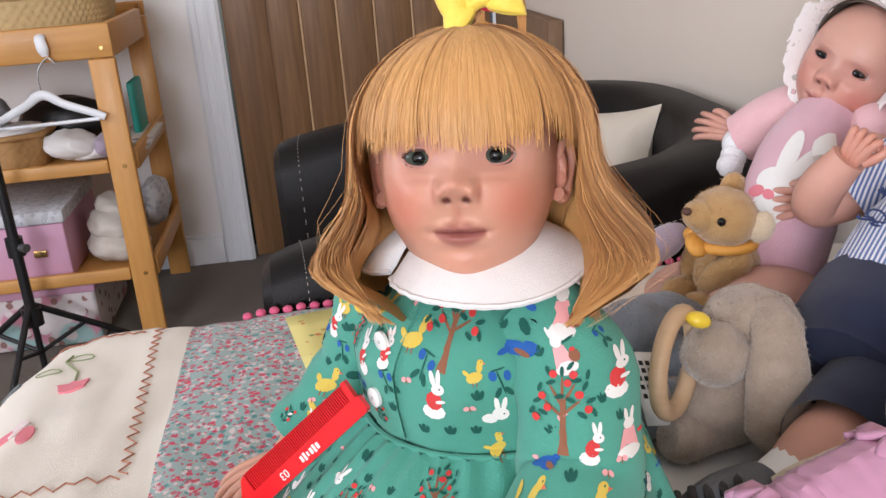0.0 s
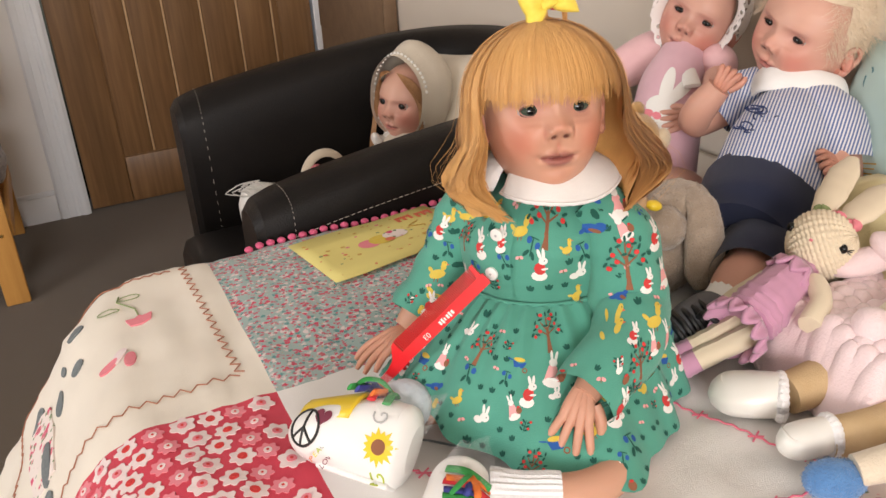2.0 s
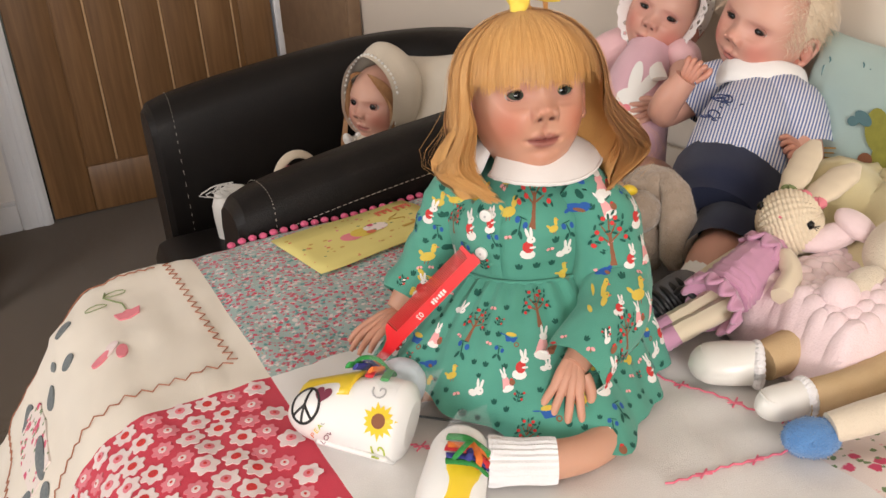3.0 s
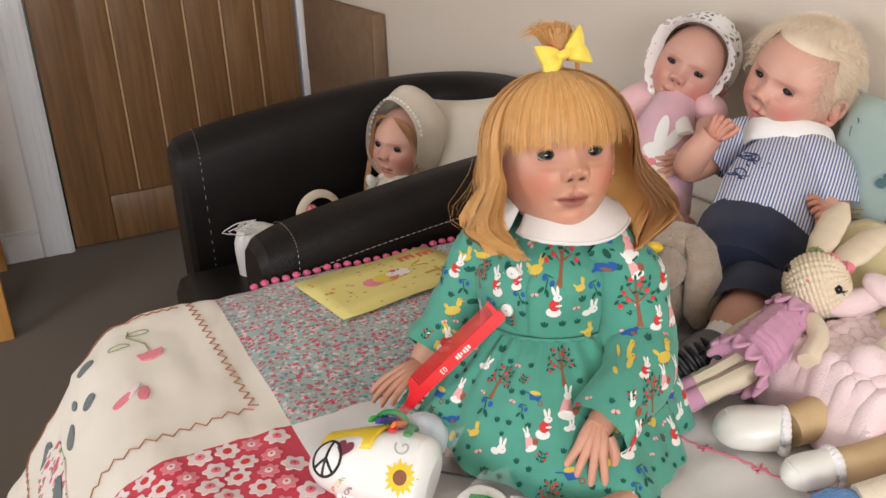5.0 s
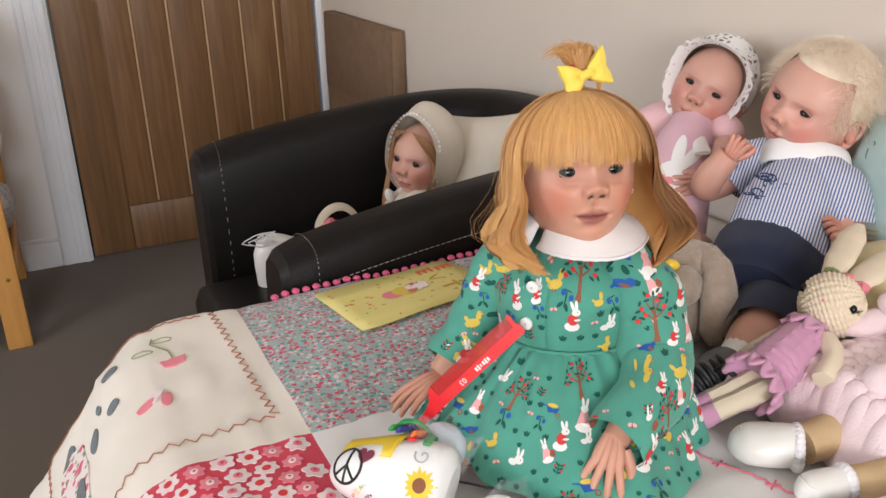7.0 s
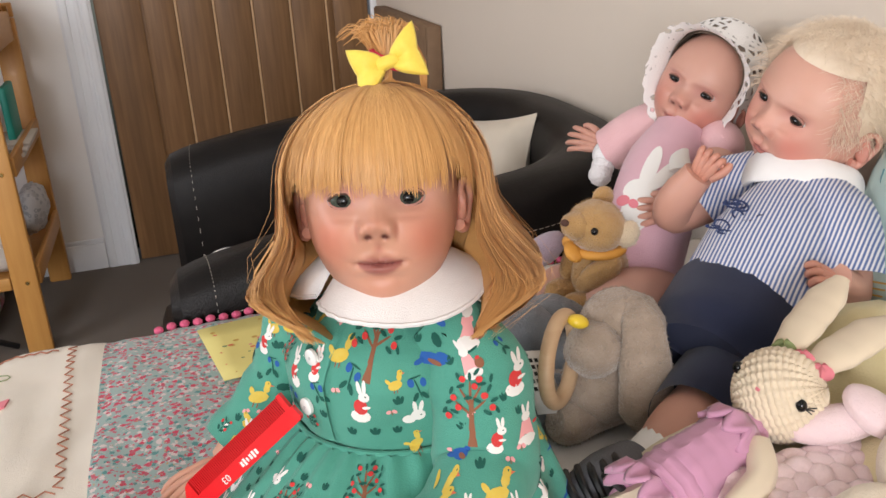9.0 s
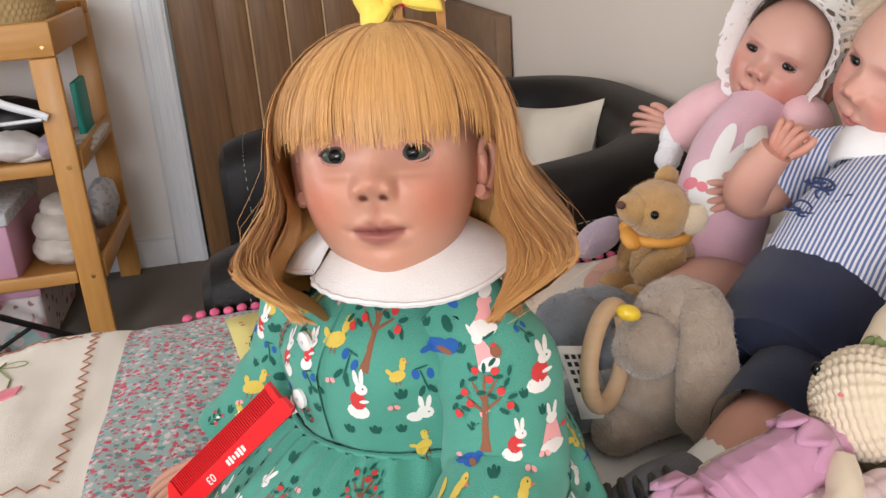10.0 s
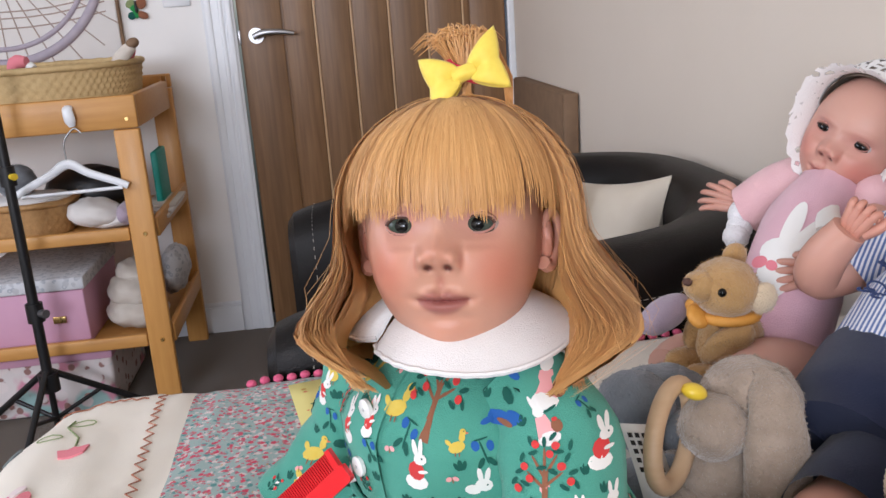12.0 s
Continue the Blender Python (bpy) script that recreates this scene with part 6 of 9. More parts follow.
def stripe_mat(name, c1, c2, scale, axis="X"):
    m = mat(name, c1, 0.9, sheen=0.2, bump=0.3, bscale=900, spec=0.2)
    nt = m.node_tree
    tc = nt.nodes["Texture Coordinate"]
    wv = nt.nodes.new("ShaderNodeTexWave")
    wv.bands_direction = axis
    wv.inputs["Scale"].default_value, wv.inputs["Distortion"].default_value, wv.inputs["Detail Scale"].default_value = scale, 0.8, 0.6
    mp = nt.nodes.new("ShaderNodeMapping")
    mp.inputs["Rotation"].default_value = (radians(20), radians(-35), radians(40))
    nt.links.new(tc.outputs["Object"], mp.inputs[0])
    nt.links.new(mp.outputs[0], wv.inputs[0])
    rp = nt.nodes.new("ShaderNodeMapRange")
    rp.inputs[1].default_value, rp.inputs[2].default_value = 0.40, 0.60
    nt.links.new(wv.outputs[1], rp.inputs[0])
    mx = nt.nodes.new("ShaderNodeMix")
    mx.data_type = "RGBA"
    mx.inputs[6].default_value, mx.inputs[7].default_value = (*c1, 1), (*c2, 1)
    nt.links.new(rp.outputs[0], mx.inputs[0])
    nt.links.new(mx.outputs[2], nt.nodes["Principled BSDF"].inputs["Base Color"])
    return m


M["linen_hair"] = mat("downy_brown_hair", (0.26, 0.19, 0.14), 0.9, col2=(0.34, 0.26, 0.2), scale=90)
M["lace"] = lace_mat("white_lace", (0.84, 0.82, 0.80), 0.5)
M["stripe"] = stripe_mat("blue_striped_seersucker", (0.11, 0.16, 0.34), (0.70, 0.70, 0.74), 80)


def plush(fn_list, name_mat, seed=2, amp=0.05, freq=40):
    """Soft stuffed shapes: ellipsoids with an uneven skin. fn_list: (centre, radii, rotation)."""
    mb = MB()
    for c, r, rot in fn_list:
        mb.ell(c, r, name_mat, rot, 22, 30, fn=lambda d: 1 + amp * noise.noise((d.x * 2.2 + seed, d.y * 2.2, d.z * 2.2)) + amp * 0.5 * noise.noise((d.x * 6 + seed, d.y * 6, d.z * 6)))
    return mb


def pile(mb, count, length, name, seed=1, r=0.00030):
    count, length = int(count * 1.3), length * 0.7
    """Adds short hairs standing on the mesh."""
    rn = random.Random(seed)
    vv = [Vector(v) for v in mb.v]
    faces = [f for f in mb.f if len(f) == 4]
    w_ = [((vv[f[1]] - vv[f[0]]).cross(vv[f[3]] - vv[f[0]])).length for f in faces]
    for f in rn.choices(faces, w_, k=count):
        a, b = rn.random(), rn.random()
        p = vv[f[0]].lerp(vv[f[1]], a).lerp(vv[f[3]].lerp(vv[f[2]], a), b)
        n = (vv[f[1]] - vv[f[0]]).cross(vv[f[3]] - vv[f[0]])
        if n.length < 1e-12:
            continue
        n.normalize()
        d = (n + Vector((rn.gauss(0, 0.45), rn.gauss(0, 0.45), rn.gauss(-0.25, 0.4)))).normalized()
        strand(mb, [p, p + d * length * 0.5, p + (d + Vector((0, 0, -0.3))).normalized() * length], r, r * 0.5, name)
    return mb


def hm_at(eyes, yaw, roll, pitch, k):
    """Pose of a head whose middle between the eyes is at a place."""
    return pose(*eyes, 0, 0, yaw) @ pose(0, 0, 0, 0, roll, 0) @ pose(0, 0, 0, pitch, 0, 0) @ Matrix.Translation((0, 0.0505 * k, 0.006 * k))


# ---------------------------------------------------------------- baby doll in pink with a lace bonnet
PALE = (0.58, 0.325, 0.25)
bb = MB()
BHM = hm_at((0.526, 0.833, 0.898), -58, 24, -8, 1.0)
head(bb, BHM, 1.0, "iris_dark", PALE, (0.60, 0.22, 0.17), (0.46, 0.17, 0.14), 1.03, eye_open=0.75)
# bonnet: a hood with a scalloped lace brim
for mt_, off, a_end in (("lace", 0.0, 124),):
    g = []
    for i in range(64):
        w_ = 2 * math.pi * i / 63
        row = []
        for j in range(20):
            t = j / 19
            reach = a_end + 12 + 14 * math.sin(w_) + 3.0 * abs(math.sin(w_ * 11)) * (t > 0.93)
            th = radians(reach) * t
            fl = 1 + 0.16 * max(0, t - 0.75) / 0.25
            tuck = 0.27 - 0.19 * max(0, math.sin(w_))
            fl = 1.0 if t < 0.62 else (1 - tuck * math.sin((t - 0.62) / 0.24 * math.pi / 2) if t < 0.86 else 1 - tuck + 0.20 * (t - 0.86) / 0.14)
            fl *= 1 + (0.05 * abs(math.sin(w_ * 11)) if t > 0.95 else 0)
            d = Vector((math.sin(min(th, 1.60)) * math.cos(w_) * 0.064 * fl, 0.070 * math.cos(th) + 0.002, math.sin(min(th, 1.60)) * math.sin(w_) * 0.076 * fl))
            d.z *= 1 - 0.27 * max(0, math.sin(w_)) * max(0, (t - 0.6) / 0.4)
            row.append(BHM @ (d * (1 + off * 12)))
        g.append(row)
    bb.grid(g, mt_)
    bb.grid([[q + (BHM.translation - q) * 0.05 for q in r[:17]] for r in g], "linen_hair")
# body, jacket, sleeve, ribbon
TOR = len(bb.f)
bb.tube([(0.528, 0.850, 0.836), (0.484, 0.822, 0.798), (0.445, 0.782, 0.742), (0.418, 0.755, 0.700)], [0.036, 0.046, 0.050, 0.047], "pink_knit", 26, fn=lambda t, w_: 1 + 0.05 * noise.noise((math.cos(w_) * 2, math.sin(w_) * 2, t * 5)))
TOR_END = len(bb.f)
bb.tube([(0.545, 0.875, 0.845), (0.515, 0.925, 0.825), (0.485, 0.952, 0.800)], [0.034, 0.034, 0.029], "pink_pale", 22, fn=lambda t, w_: 1 + 0.06 * noise.noise((math.cos(w_) * 2, math.sin(w_) * 2, t * 6)))
bb.ell((0.556, 0.812, 0.830), (0.028, 0.030, 0.030), "pink_pale", nu=14, nv=20)
bb.tube([(0.53, 0.77, 0.82), (0.48, 0.735, 0.795), (0.455, 0.738, 0.788)], [0.026, 0.022, 0.016], "skin", 16, cols=PALE)
doll_hand(bb, aim((0.452, 0.738, 0.789), (0.424, 0.760, 0.784), (-0.6, -0.5, 0.6)), 1.0, PALE, 0.3, 1)
for c, r in (((0.478, 0.945, 0.797), 0.018), ((0.462, 0.930, 0.776), 0.015), ((0.47, 0.938, 0.785), 0.015)):
    bb.ell(c, (r, r, r), "white_fluff", nu=12, nv=16, fn=lambda d: 1 + 0.10 * noise.noise((d.x * 5, d.y * 5, d.z * 5)))
bb.ell((0.515, 0.85, 0.842), (0.016, 0.016, 0.014), "white_fluff", nu=10, nv=14)
doll_hand(bb, aim((0.476, 0.968, 0.806), (0.445, 0.992, 0.815), (-0.6, -0.5, 0.5)), 1.0, PALE, 0.55, 1)
bb.tube([(0.515, 0.83, 0.838), (0.495, 0.80, 0.835), (0.48, 0.770, 0.822)], [0.008, 0.011, 0.012], "satin", 10, flat=(1, 0.3))
bb.tube([(0.505, 0.85, 0.835), (0.47, 0.86, 0.800), (0.452, 0.862, 0.765)], [0.005, 0.006, 0.006], "satin", 8, flat=(1, 0.3))
# rabbit applique on the front
BVT = BVHTree.FromPolygons([Vector(v) for v in bb.v], bb.f[TOR:TOR_END])


def sewn(mb, bv, c, n, pieces, lift=0.0012):
    """Cloth shapes sewn on a body about the place c, whose outward direction is n."""
    n = Vector(n).normalized()
    x = Vector((0, 0, 1)).cross(n).normalized()
    y = n.cross(x)
    for k, (name, poly) in enumerate(pieces):
        mx, my = sum(p[0] for p in poly) / len(poly), sum(p[1] for p in poly) / len(poly)
        vs_ = []
        for px, py in [(mx, my)] + [(mx + (a - mx) * 0.55, my + (b - my) * 0.55) for a, b in poly] + poly:
            o = Vector(c) + x * px + y * py
            hit = bv.ray_cast(o + n * 0.06, -n, 0.14)
            if hit[0] is None:
                break
            vs_.append(hit[0] + n * (lift + 0.0003 * k))
        m_ = len(poly)
        if len(vs_) == 2 * m_ + 1:
            mb.add(vs_, [(0, 1 + i, 1 + (i + 1) % m_) for i in range(m_)] + [(1 + i, 1 + m_ + i, 1 + m_ + (i + 1) % m_, 1 + (i + 1) % m_) for i in range(m_)], name)


sewn(bb, BVT, (0.436, 0.780, 0.800), (-0.5, -0.8, 0.3), [("p_white", ov(0, 0, 0.019, 0.015, 0, 16)), ("p_white", ov(0.010, 0.027, 0.0085, 0.027, -20, 16)), ("p_white", ov(0.030, 0.022, 0.0085, 0.029, -48, 16)),
                                                       ("p_white", ov(-0.004, -0.024, 0.016, 0.020, 0, 16)), ("flower_pink", ov(-0.018, -0.010, 0.008, 0.006, 20, 12)), ("flower_pink", ov(-0.006, -0.013, 0.006, 0.005, -30, 12))])
bb.tube([(0.42, 0.715, 0.69), (0.385, 0.70, 0.705), (0.345, 0.725, 0.685)], [0.042, 0.040, 0.030], "skin", 20, cols=tuple(Vector(PALE) * 0.92))
bb.tube([(0.42, 0.78, 0.685), (0.36, 0.80, 0.685), (0.33, 0.79, 0.68)], [0.040, 0.034, 0.030], "skin", 20, cols=PALE)
part("doll", bb, label="baby doll in pink rabbit outfit and white lace bonnet", category="doll", group="dolls on the bed")

# ---------------------------------------------------------------- boy doll in a striped shirt
by = MB()
YHM = hm_at((0.510, 0.650, 0.910), -84, 20, -4, 1.08)
head(by, YHM, 1.08, "iris_dark", (0.64, 0.36, 0.275), (0.60, 0.20, 0.155), (0.42, 0.12, 0.10), 1.10, eye_open=0.72)
rn = random.Random(21)
for q in range(7500):
    a, th = rn.uniform(0, 2 * math.pi), rn.uniform(0, 1) ** 0.7 * radians(98)
    d = Vector((math.sin(th) * math.cos(a), math.sin(th) * math.sin(a), math.cos(th)))
    if d.y < -0.55 and d.z < 0.76:
        continue
    p = Vector((d.x * 0.054, d.y * 0.064 + 0.003, d.z * 0.066)) * 1.13
    wv = rn.uniform(0, 6.28)
    out = Vector((d.x, d.y, d.z)) * rn.uniform(0.004, 0.013)
    along = Vector((0.6 * math.sin(wv), 0.5 * math.cos(wv) - 0.2, -0.5)) * rn.uniform(0.008, 0.022)
    strand(by, [YHM @ p, YHM @ (p + out * 0.6 + along * 0.3), YHM @ (p + out * 0.9 + along * 0.75), YHM @ (p + out * 0.8 + along * 1.2)], 0.00017, 0.00010, "hair_blond")
hs = []
for i in range(25):
    th = radians(100) * i / 24
    hs.append([YHM @ (Vector((math.sin(th) * math.cos(a) * 0.0535, math.sin(th) * math.sin(a) * 0.0635 * (1 if math.sin(a) > 0 else 0.88) + 0.004, math.cos(th) * 0.0665)) * 1.13) for a in (2 * math.pi * j / 36 for j in range(36))])
by.grid([r for r in hs[:14]], "hair_blond", closed_v=True)
by.grid([[r[j] for j in range(-2, 21)] for r in hs[13:]], "hair_blond")
by.tube([(0.560, 0.655, 0.824), (0.540, 0.640, 0.808), (0.485, 0.605, 0.775), (0.425, 0.575, 0.725)], [0.030, 0.052, 0.066, 0.070], "stripe", 30, caps=False, fn=lambda t, w_: 1 + 0.06 * noise.noise((math.cos(w_) * 2.5, math.sin(w_) * 2.5, t * 6)) + 0.03 * math.sin(t * 26 + 2 * math.cos(w_)) * t)
# collar
CM = aim((0.546, 0.648, 0.828), (0.585, 0.680, 0.90), (0, 0, 1))
by.tube([CM @ Vector((0.004 * math.sin(2 * t), (0.050 + 0.004 * math.sin(3 * t)) * math.cos(t), (0.050 + 0.004 * math.sin(3 * t)) * math.sin(t))) for t in (2 * math.pi * i / 40 for i in range(41))], 0.019, "white_cloth", 14, caps=False, sub=1, flat=(0.35, 1.0))
for sgn in (-1, 1):
    by.ell(CM @ Vector((-0.012, sgn * 0.022 - 0.01, -0.058)), (0.022, 0.012, 0.020), "white_cloth", (0, 30, 40), 10, 14)
# sleeves, arms, hands
by.tube([(0.525, 0.69, 0.826), (0.492, 0.705, 0.815), (0.470, 0.712, 0.800)], [0.032, 0.034, 0.033], "stripe", 22, caps=False, fn=lambda t, w_: 1 + 0.05 * noise.noise((math.cos(w_) * 2, math.sin(w_) * 2, t * 6)))
by.tube([(0.48, 0.708, 0.805), (0.440, 0.712, 0.795), (0.432, 0.695, 0.818), (0.445, 0.680, 0.846)], [0.022, 0.021, 0.020, 0.016], "skin", 18, cols=(0.60, 0.32, 0.24))
doll_hand(by, aim((0.447, 0.678, 0.848), (0.455, 0.665, 0.878), (-0.7, -0.6, 0.2)), 0.88, (0.60, 0.30, 0.22), 2.4, 1, reach=1.0)
by.tube([(0.535, 0.615, 0.822), (0.530, 0.575, 0.805), (0.518, 0.548, 0.770)], [0.034, 0.038, 0.037], "stripe", 22, caps=False, fn=lambda t, w_: 1 + 0.05 * noise.noise((math.cos(w_) * 2, math.sin(w_) * 2, t * 6)))
by.tube([(0.52, 0.555, 0.775), (0.505, 0.535, 0.765), (0.485, 0.528, 0.783)], [0.027, 0.025, 0.019], "skin", 18, cols=(0.68, 0.38, 0.29))
doll_hand(by, aim((0.484, 0.527, 0.783), (0.455, 0.520, 0.800), (-0.4, -0.5, 0.7)), 0.9, (0.60, 0.30, 0.22), 2.2, -1, reach=1.0)
# shorts and legs
by.tube([(0.445, 0.59, 0.735), (0.40, 0.555, 0.712), (0.365, 0.535, 0.702)], [0.072, 0.075, 0.064], "navy", 28, caps=True)
by.tube([(0.40, 0.535, 0.705), (0.355, 0.500, 0.702), (0.325, 0.480, 0.698)], [0.046, 0.046, 0.042], "navy", 24, caps=False, fn=lambda t, w_: 1 + 0.04 * noise.noise((math.cos(w_) * 2, math.sin(w_) * 2, t * 6)))
by.tube([(0.40, 0.60, 0.705), (0.36, 0.585, 0.702), (0.335, 0.565, 0.698)], [0.046, 0.046, 0.042], "navy", 24, caps=False)
by.tube([(0.345, 0.495, 0.700), (0.315, 0.475, 0.697), (0.285, 0.462, 0.685)], [0.032, 0.033, 0.028], "skin", 18, cols=(0.62, 0.33, 0.25))
by.tube([(0.300, 0.469, 0.690), (0.270, 0.458, 0.683), (0.245, 0.452, 0.682)], [0.030, 0.028, 0.027], "white_cloth", 20)
by.ell((0.268, 0.440, 0.705), (0.006, 0.003, 0.005), "navy", nu=8, nv=10)
by.ell((0.262, 0.436, 0.698), (0.004, 0.003, 0.005), "navy", (0, 40, 0), 8, 10)
# embroidery on the shirt
rn = random.Random(8)
for c in ((0.448, 0.622, 0.822), (0.430, 0.612, 0.800), (0.415, 0.602, 0.775), (0.438, 0.598, 0.793), (0.418, 0.587, 0.762), (0.455, 0.600, 0.812), (0.440, 0.580, 0.785)):
    for q in range(4):
        ang, r = rn.uniform(0, 3.1), rn.uniform(0.006, 0.011)
        ax = Vector((-0.5, 0.6, 0.5)).normalized() * r * 0.8
        bx = Vector((0.55, -0.2, 0.75)).normalized() * r * 0.55
        cc = Vector(c) + Vector((-0.006, -0.010, 0.008)) + Vector((rn.gauss(0, 0.004), rn.gauss(0, 0.005), rn.gauss(0, 0.005)))
        by.tube([cc + ax * math.cos(t + ang) + bx * math.sin(t) for t in (i * 0.66 for i in range(10))], 0.0010, "blue_thread", 5, sub=2)
part("doll", by, label="blond boy doll in blue striped shirt and navy shorts", category="doll", group="dolls on the bed")

# ---------------------------------------------------------------- doll in the armchair
cd = MB()
CHM = hm_at((0.298, 1.432, 0.672), -62, 6, -4, 1.12)
head(cd, CHM, 1.12, "iris_dark", (0.62, 0.35, 0.26), (0.56, 0.20, 0.15), (0.44, 0.14, 0.11), 1.0)
rn = random.Random(33)
for q in range(700):
    sd = rn.choice((-1, 1))
    x0 = rn.uniform(0.0, 0.052)
    P = [Vector((sd * (0.006 + x0 * 0.2), -0.048, 0.050)), Vector((sd * (0.026 + x0 * 0.3), -0.052 + x0 * 0.3, 0.036)), Vector((sd * (0.047 + rn.uniform(-0.003, 0.005)), -0.036 + x0 * 0.3, 0.0)), Vector((sd * (0.052 + rn.uniform(-0.004, 0.006)), -0.032, -0.05)), Vector((sd * (0.054 + rn.uniform(-0.007, 0.008)), -0.034, -0.10 + rn.uniform(-0.015, 0.015)))]
    PP, _ = smooth([CHM @ (p * 1.12) for p in P], 1, 3)
    strand(cd, PP, 0.0004, 0.0002, "hair_brown")
g = []
for i in range(49):
    w_ = 2 * math.pi * i / 48
    row = []
    for j in range(14):
        th = radians(124) * j / 13
        pk = 1.02 + 0.14 * bell(w_, math.pi / 2 + 0.25, 0.42) * math.sin(th)
        fl = 1.06 if j < 9 else 1.06 - 0.20 * math.sin((j - 9) / 4 * math.pi / 2)
        row.append(CHM @ (Vector((math.sin(min(th, 1.6)) * math.cos(w_) * 0.068 * fl, 0.082 * math.cos(th) + 0.006, math.sin(min(th, 1.6)) * math.copysign(abs(math.sin(w_)) ** 0.8, math.sin(w_)) * 0.079 * pk * fl)) * 1.12))
    g.append(row)
cd.grid(g, "ivory")
for i in range(2, 46):
    q = g[i][12]
    cd.ell(q, (0.0035, 0.0035, 0.0035), "satin", nu=5, nv=7)
cd.tube([CHM @ Vector((0, 0.02, -0.07)), (0.345, 1.455, 0.55), (0.33, 1.45, 0.47)], [0.05, 0.085, 0.10], "ivory", 24, fn=lambda t, w_: 1 + 0.06 * math.sin(9 * w_))
cd.tube([(0.33, 1.50, 0.50), (0.20, 1.50, 0.475), (0.06, 1.505, 0.49)], [0.05, 0.04, 0.032], "ivory", 18)
cd.tube([(0.06, 1.505, 0.50), (0.015, 1.505, 0.515), (0.012, 1.500, 0.44), (0.016, 1.497, 0.36)], [0.030, 0.027, 0.026, 0.022], "satin", 18)
cd.tube([(0.33, 1.40, 0.50), (0.20, 1.38, 0.475), (0.06, 1.36, 0.475)], [0.05, 0.04, 0.032], "ivory", 18)
for sx in (-1, 1):
    for q in range(5):
        c = CHM @ Vector((sx * 0.018, -0.045, -0.085))
        cd.ell(c + Vector((rn.gauss(0, 0.012), rn.gauss(0, 0.008), rn.gauss(0, 0.006))), (0.016, 0.008, 0.010), "satin", (rn.uniform(0, 90), rn.uniform(0, 90), 0), 8, 10)
for q in range(4):
    cd.tube([Vector((0.0 + rn.gauss(0, 0.012), 1.49, 0.535)) + Vector((0.016 * math.cos(t), -0.01, 0.014 * math.sin(t) + 0.008)) for t in (i * 0.63 for i in range(11))], 0.0012, "satin", 5, sub=2)
part("doll", cd, label="doll in an ivory hood and dress sitting in the armchair", category="doll")

bk = empty("flower_basket", "small wicker basket of artificial flowers on the armchair seat", "basket", (0.17, 1.52, 0.44))
b_ = MB()
b_.tube([(0.17, 1.52, 0.44), (0.17, 1.52, 0.47), (0.17, 1.52, 0.525)], [0.035, 0.042, 0.05], "cream_fleece", 20, fn=lambda t, w_: 1 + 0.04 * math.sin(14 * w_ + 20 * t))
under(bk, "bowl", b_, "pale wicker bowl")
b_ = MB()
b_.tube([(0.135 + 0.0 * i, 1.52, 0.52) if i == 0 else (0.17 - 0.045 * math.cos(math.pi * i / 10), 1.52 - 0.01, 0.52 + 0.055 * math.sin(math.pi * i / 10)) for i in range(11)], 0.006, "cream_fleece", 10, sub=2, flat=(1.6, 0.6))
under(bk, "handle", b_)
for c, mt_, r in (((0.135, 1.50, 0.53), "p_yellow", 0.016), ((0.15, 1.505, 0.545), "flower_pink", 0.013), ((0.165, 1.49, 0.54), "orange_red", 0.014), ((0.14, 1.52, 0.548), "orange_red", 0.011)):
    under(bk, "flower", MB().ell(c, (r, r, r * 0.8), mt_, nu=10, nv=14, fn=lambda d: 1 + 0.16 * math.sin(6 * math.atan2(d.y, d.x))))

# cushion in the armchair
def cushion(c, ex, ey, en, hx, hy, th, mt_, n=18):
    """A square cushion with pinched corners."""
    mb = MB()
    for sgn in (1, -1):
        g = []
        for i in range(n + 1):
            u = i / n * 2 - 1
            row = []
            for j in range(n + 1):
                v = j / n * 2 - 1
                b0 = max(0, (1 - u ** 4) * (1 - v ** 4)) ** 0.55
                px = u * hx * (1 - 0.09 * (1 - v * v) * abs(u) ** 2)
                py = v * hy * (1 - 0.09 * (1 - u * u) * abs(v) ** 2)
                wr = 0.004 * noise.noise((u * 3, v * 3, sgn * 2.0)) * b0 + 0.002 * noise.noise((u * 8, v * 8, sgn * 5.0)) * b0
                row.append(Vector(c) + ex * px + ey * py + en * (sgn * (th * b0 + wr)))
            g.append(row)
        mb.grid(g, mt_, flip=sgn < 0)
    return mb


ex = Vector((0.25, -0.93, 0.20)).normalized()
en = Vector((-0.88, -0.30, 0.36)).normalized()
ex = (ex - en * ex.dot(en)).normalized()
ey = en.cross(ex)
ey = ey if ey.z > 0 else -ey
part("cushion", cushion((0.452, 1.415, 0.624), ex, ey, en, 0.135, 0.135, 0.05, "ivory"), label="ivory silk cushion standing in the black armchair", category="cushion")

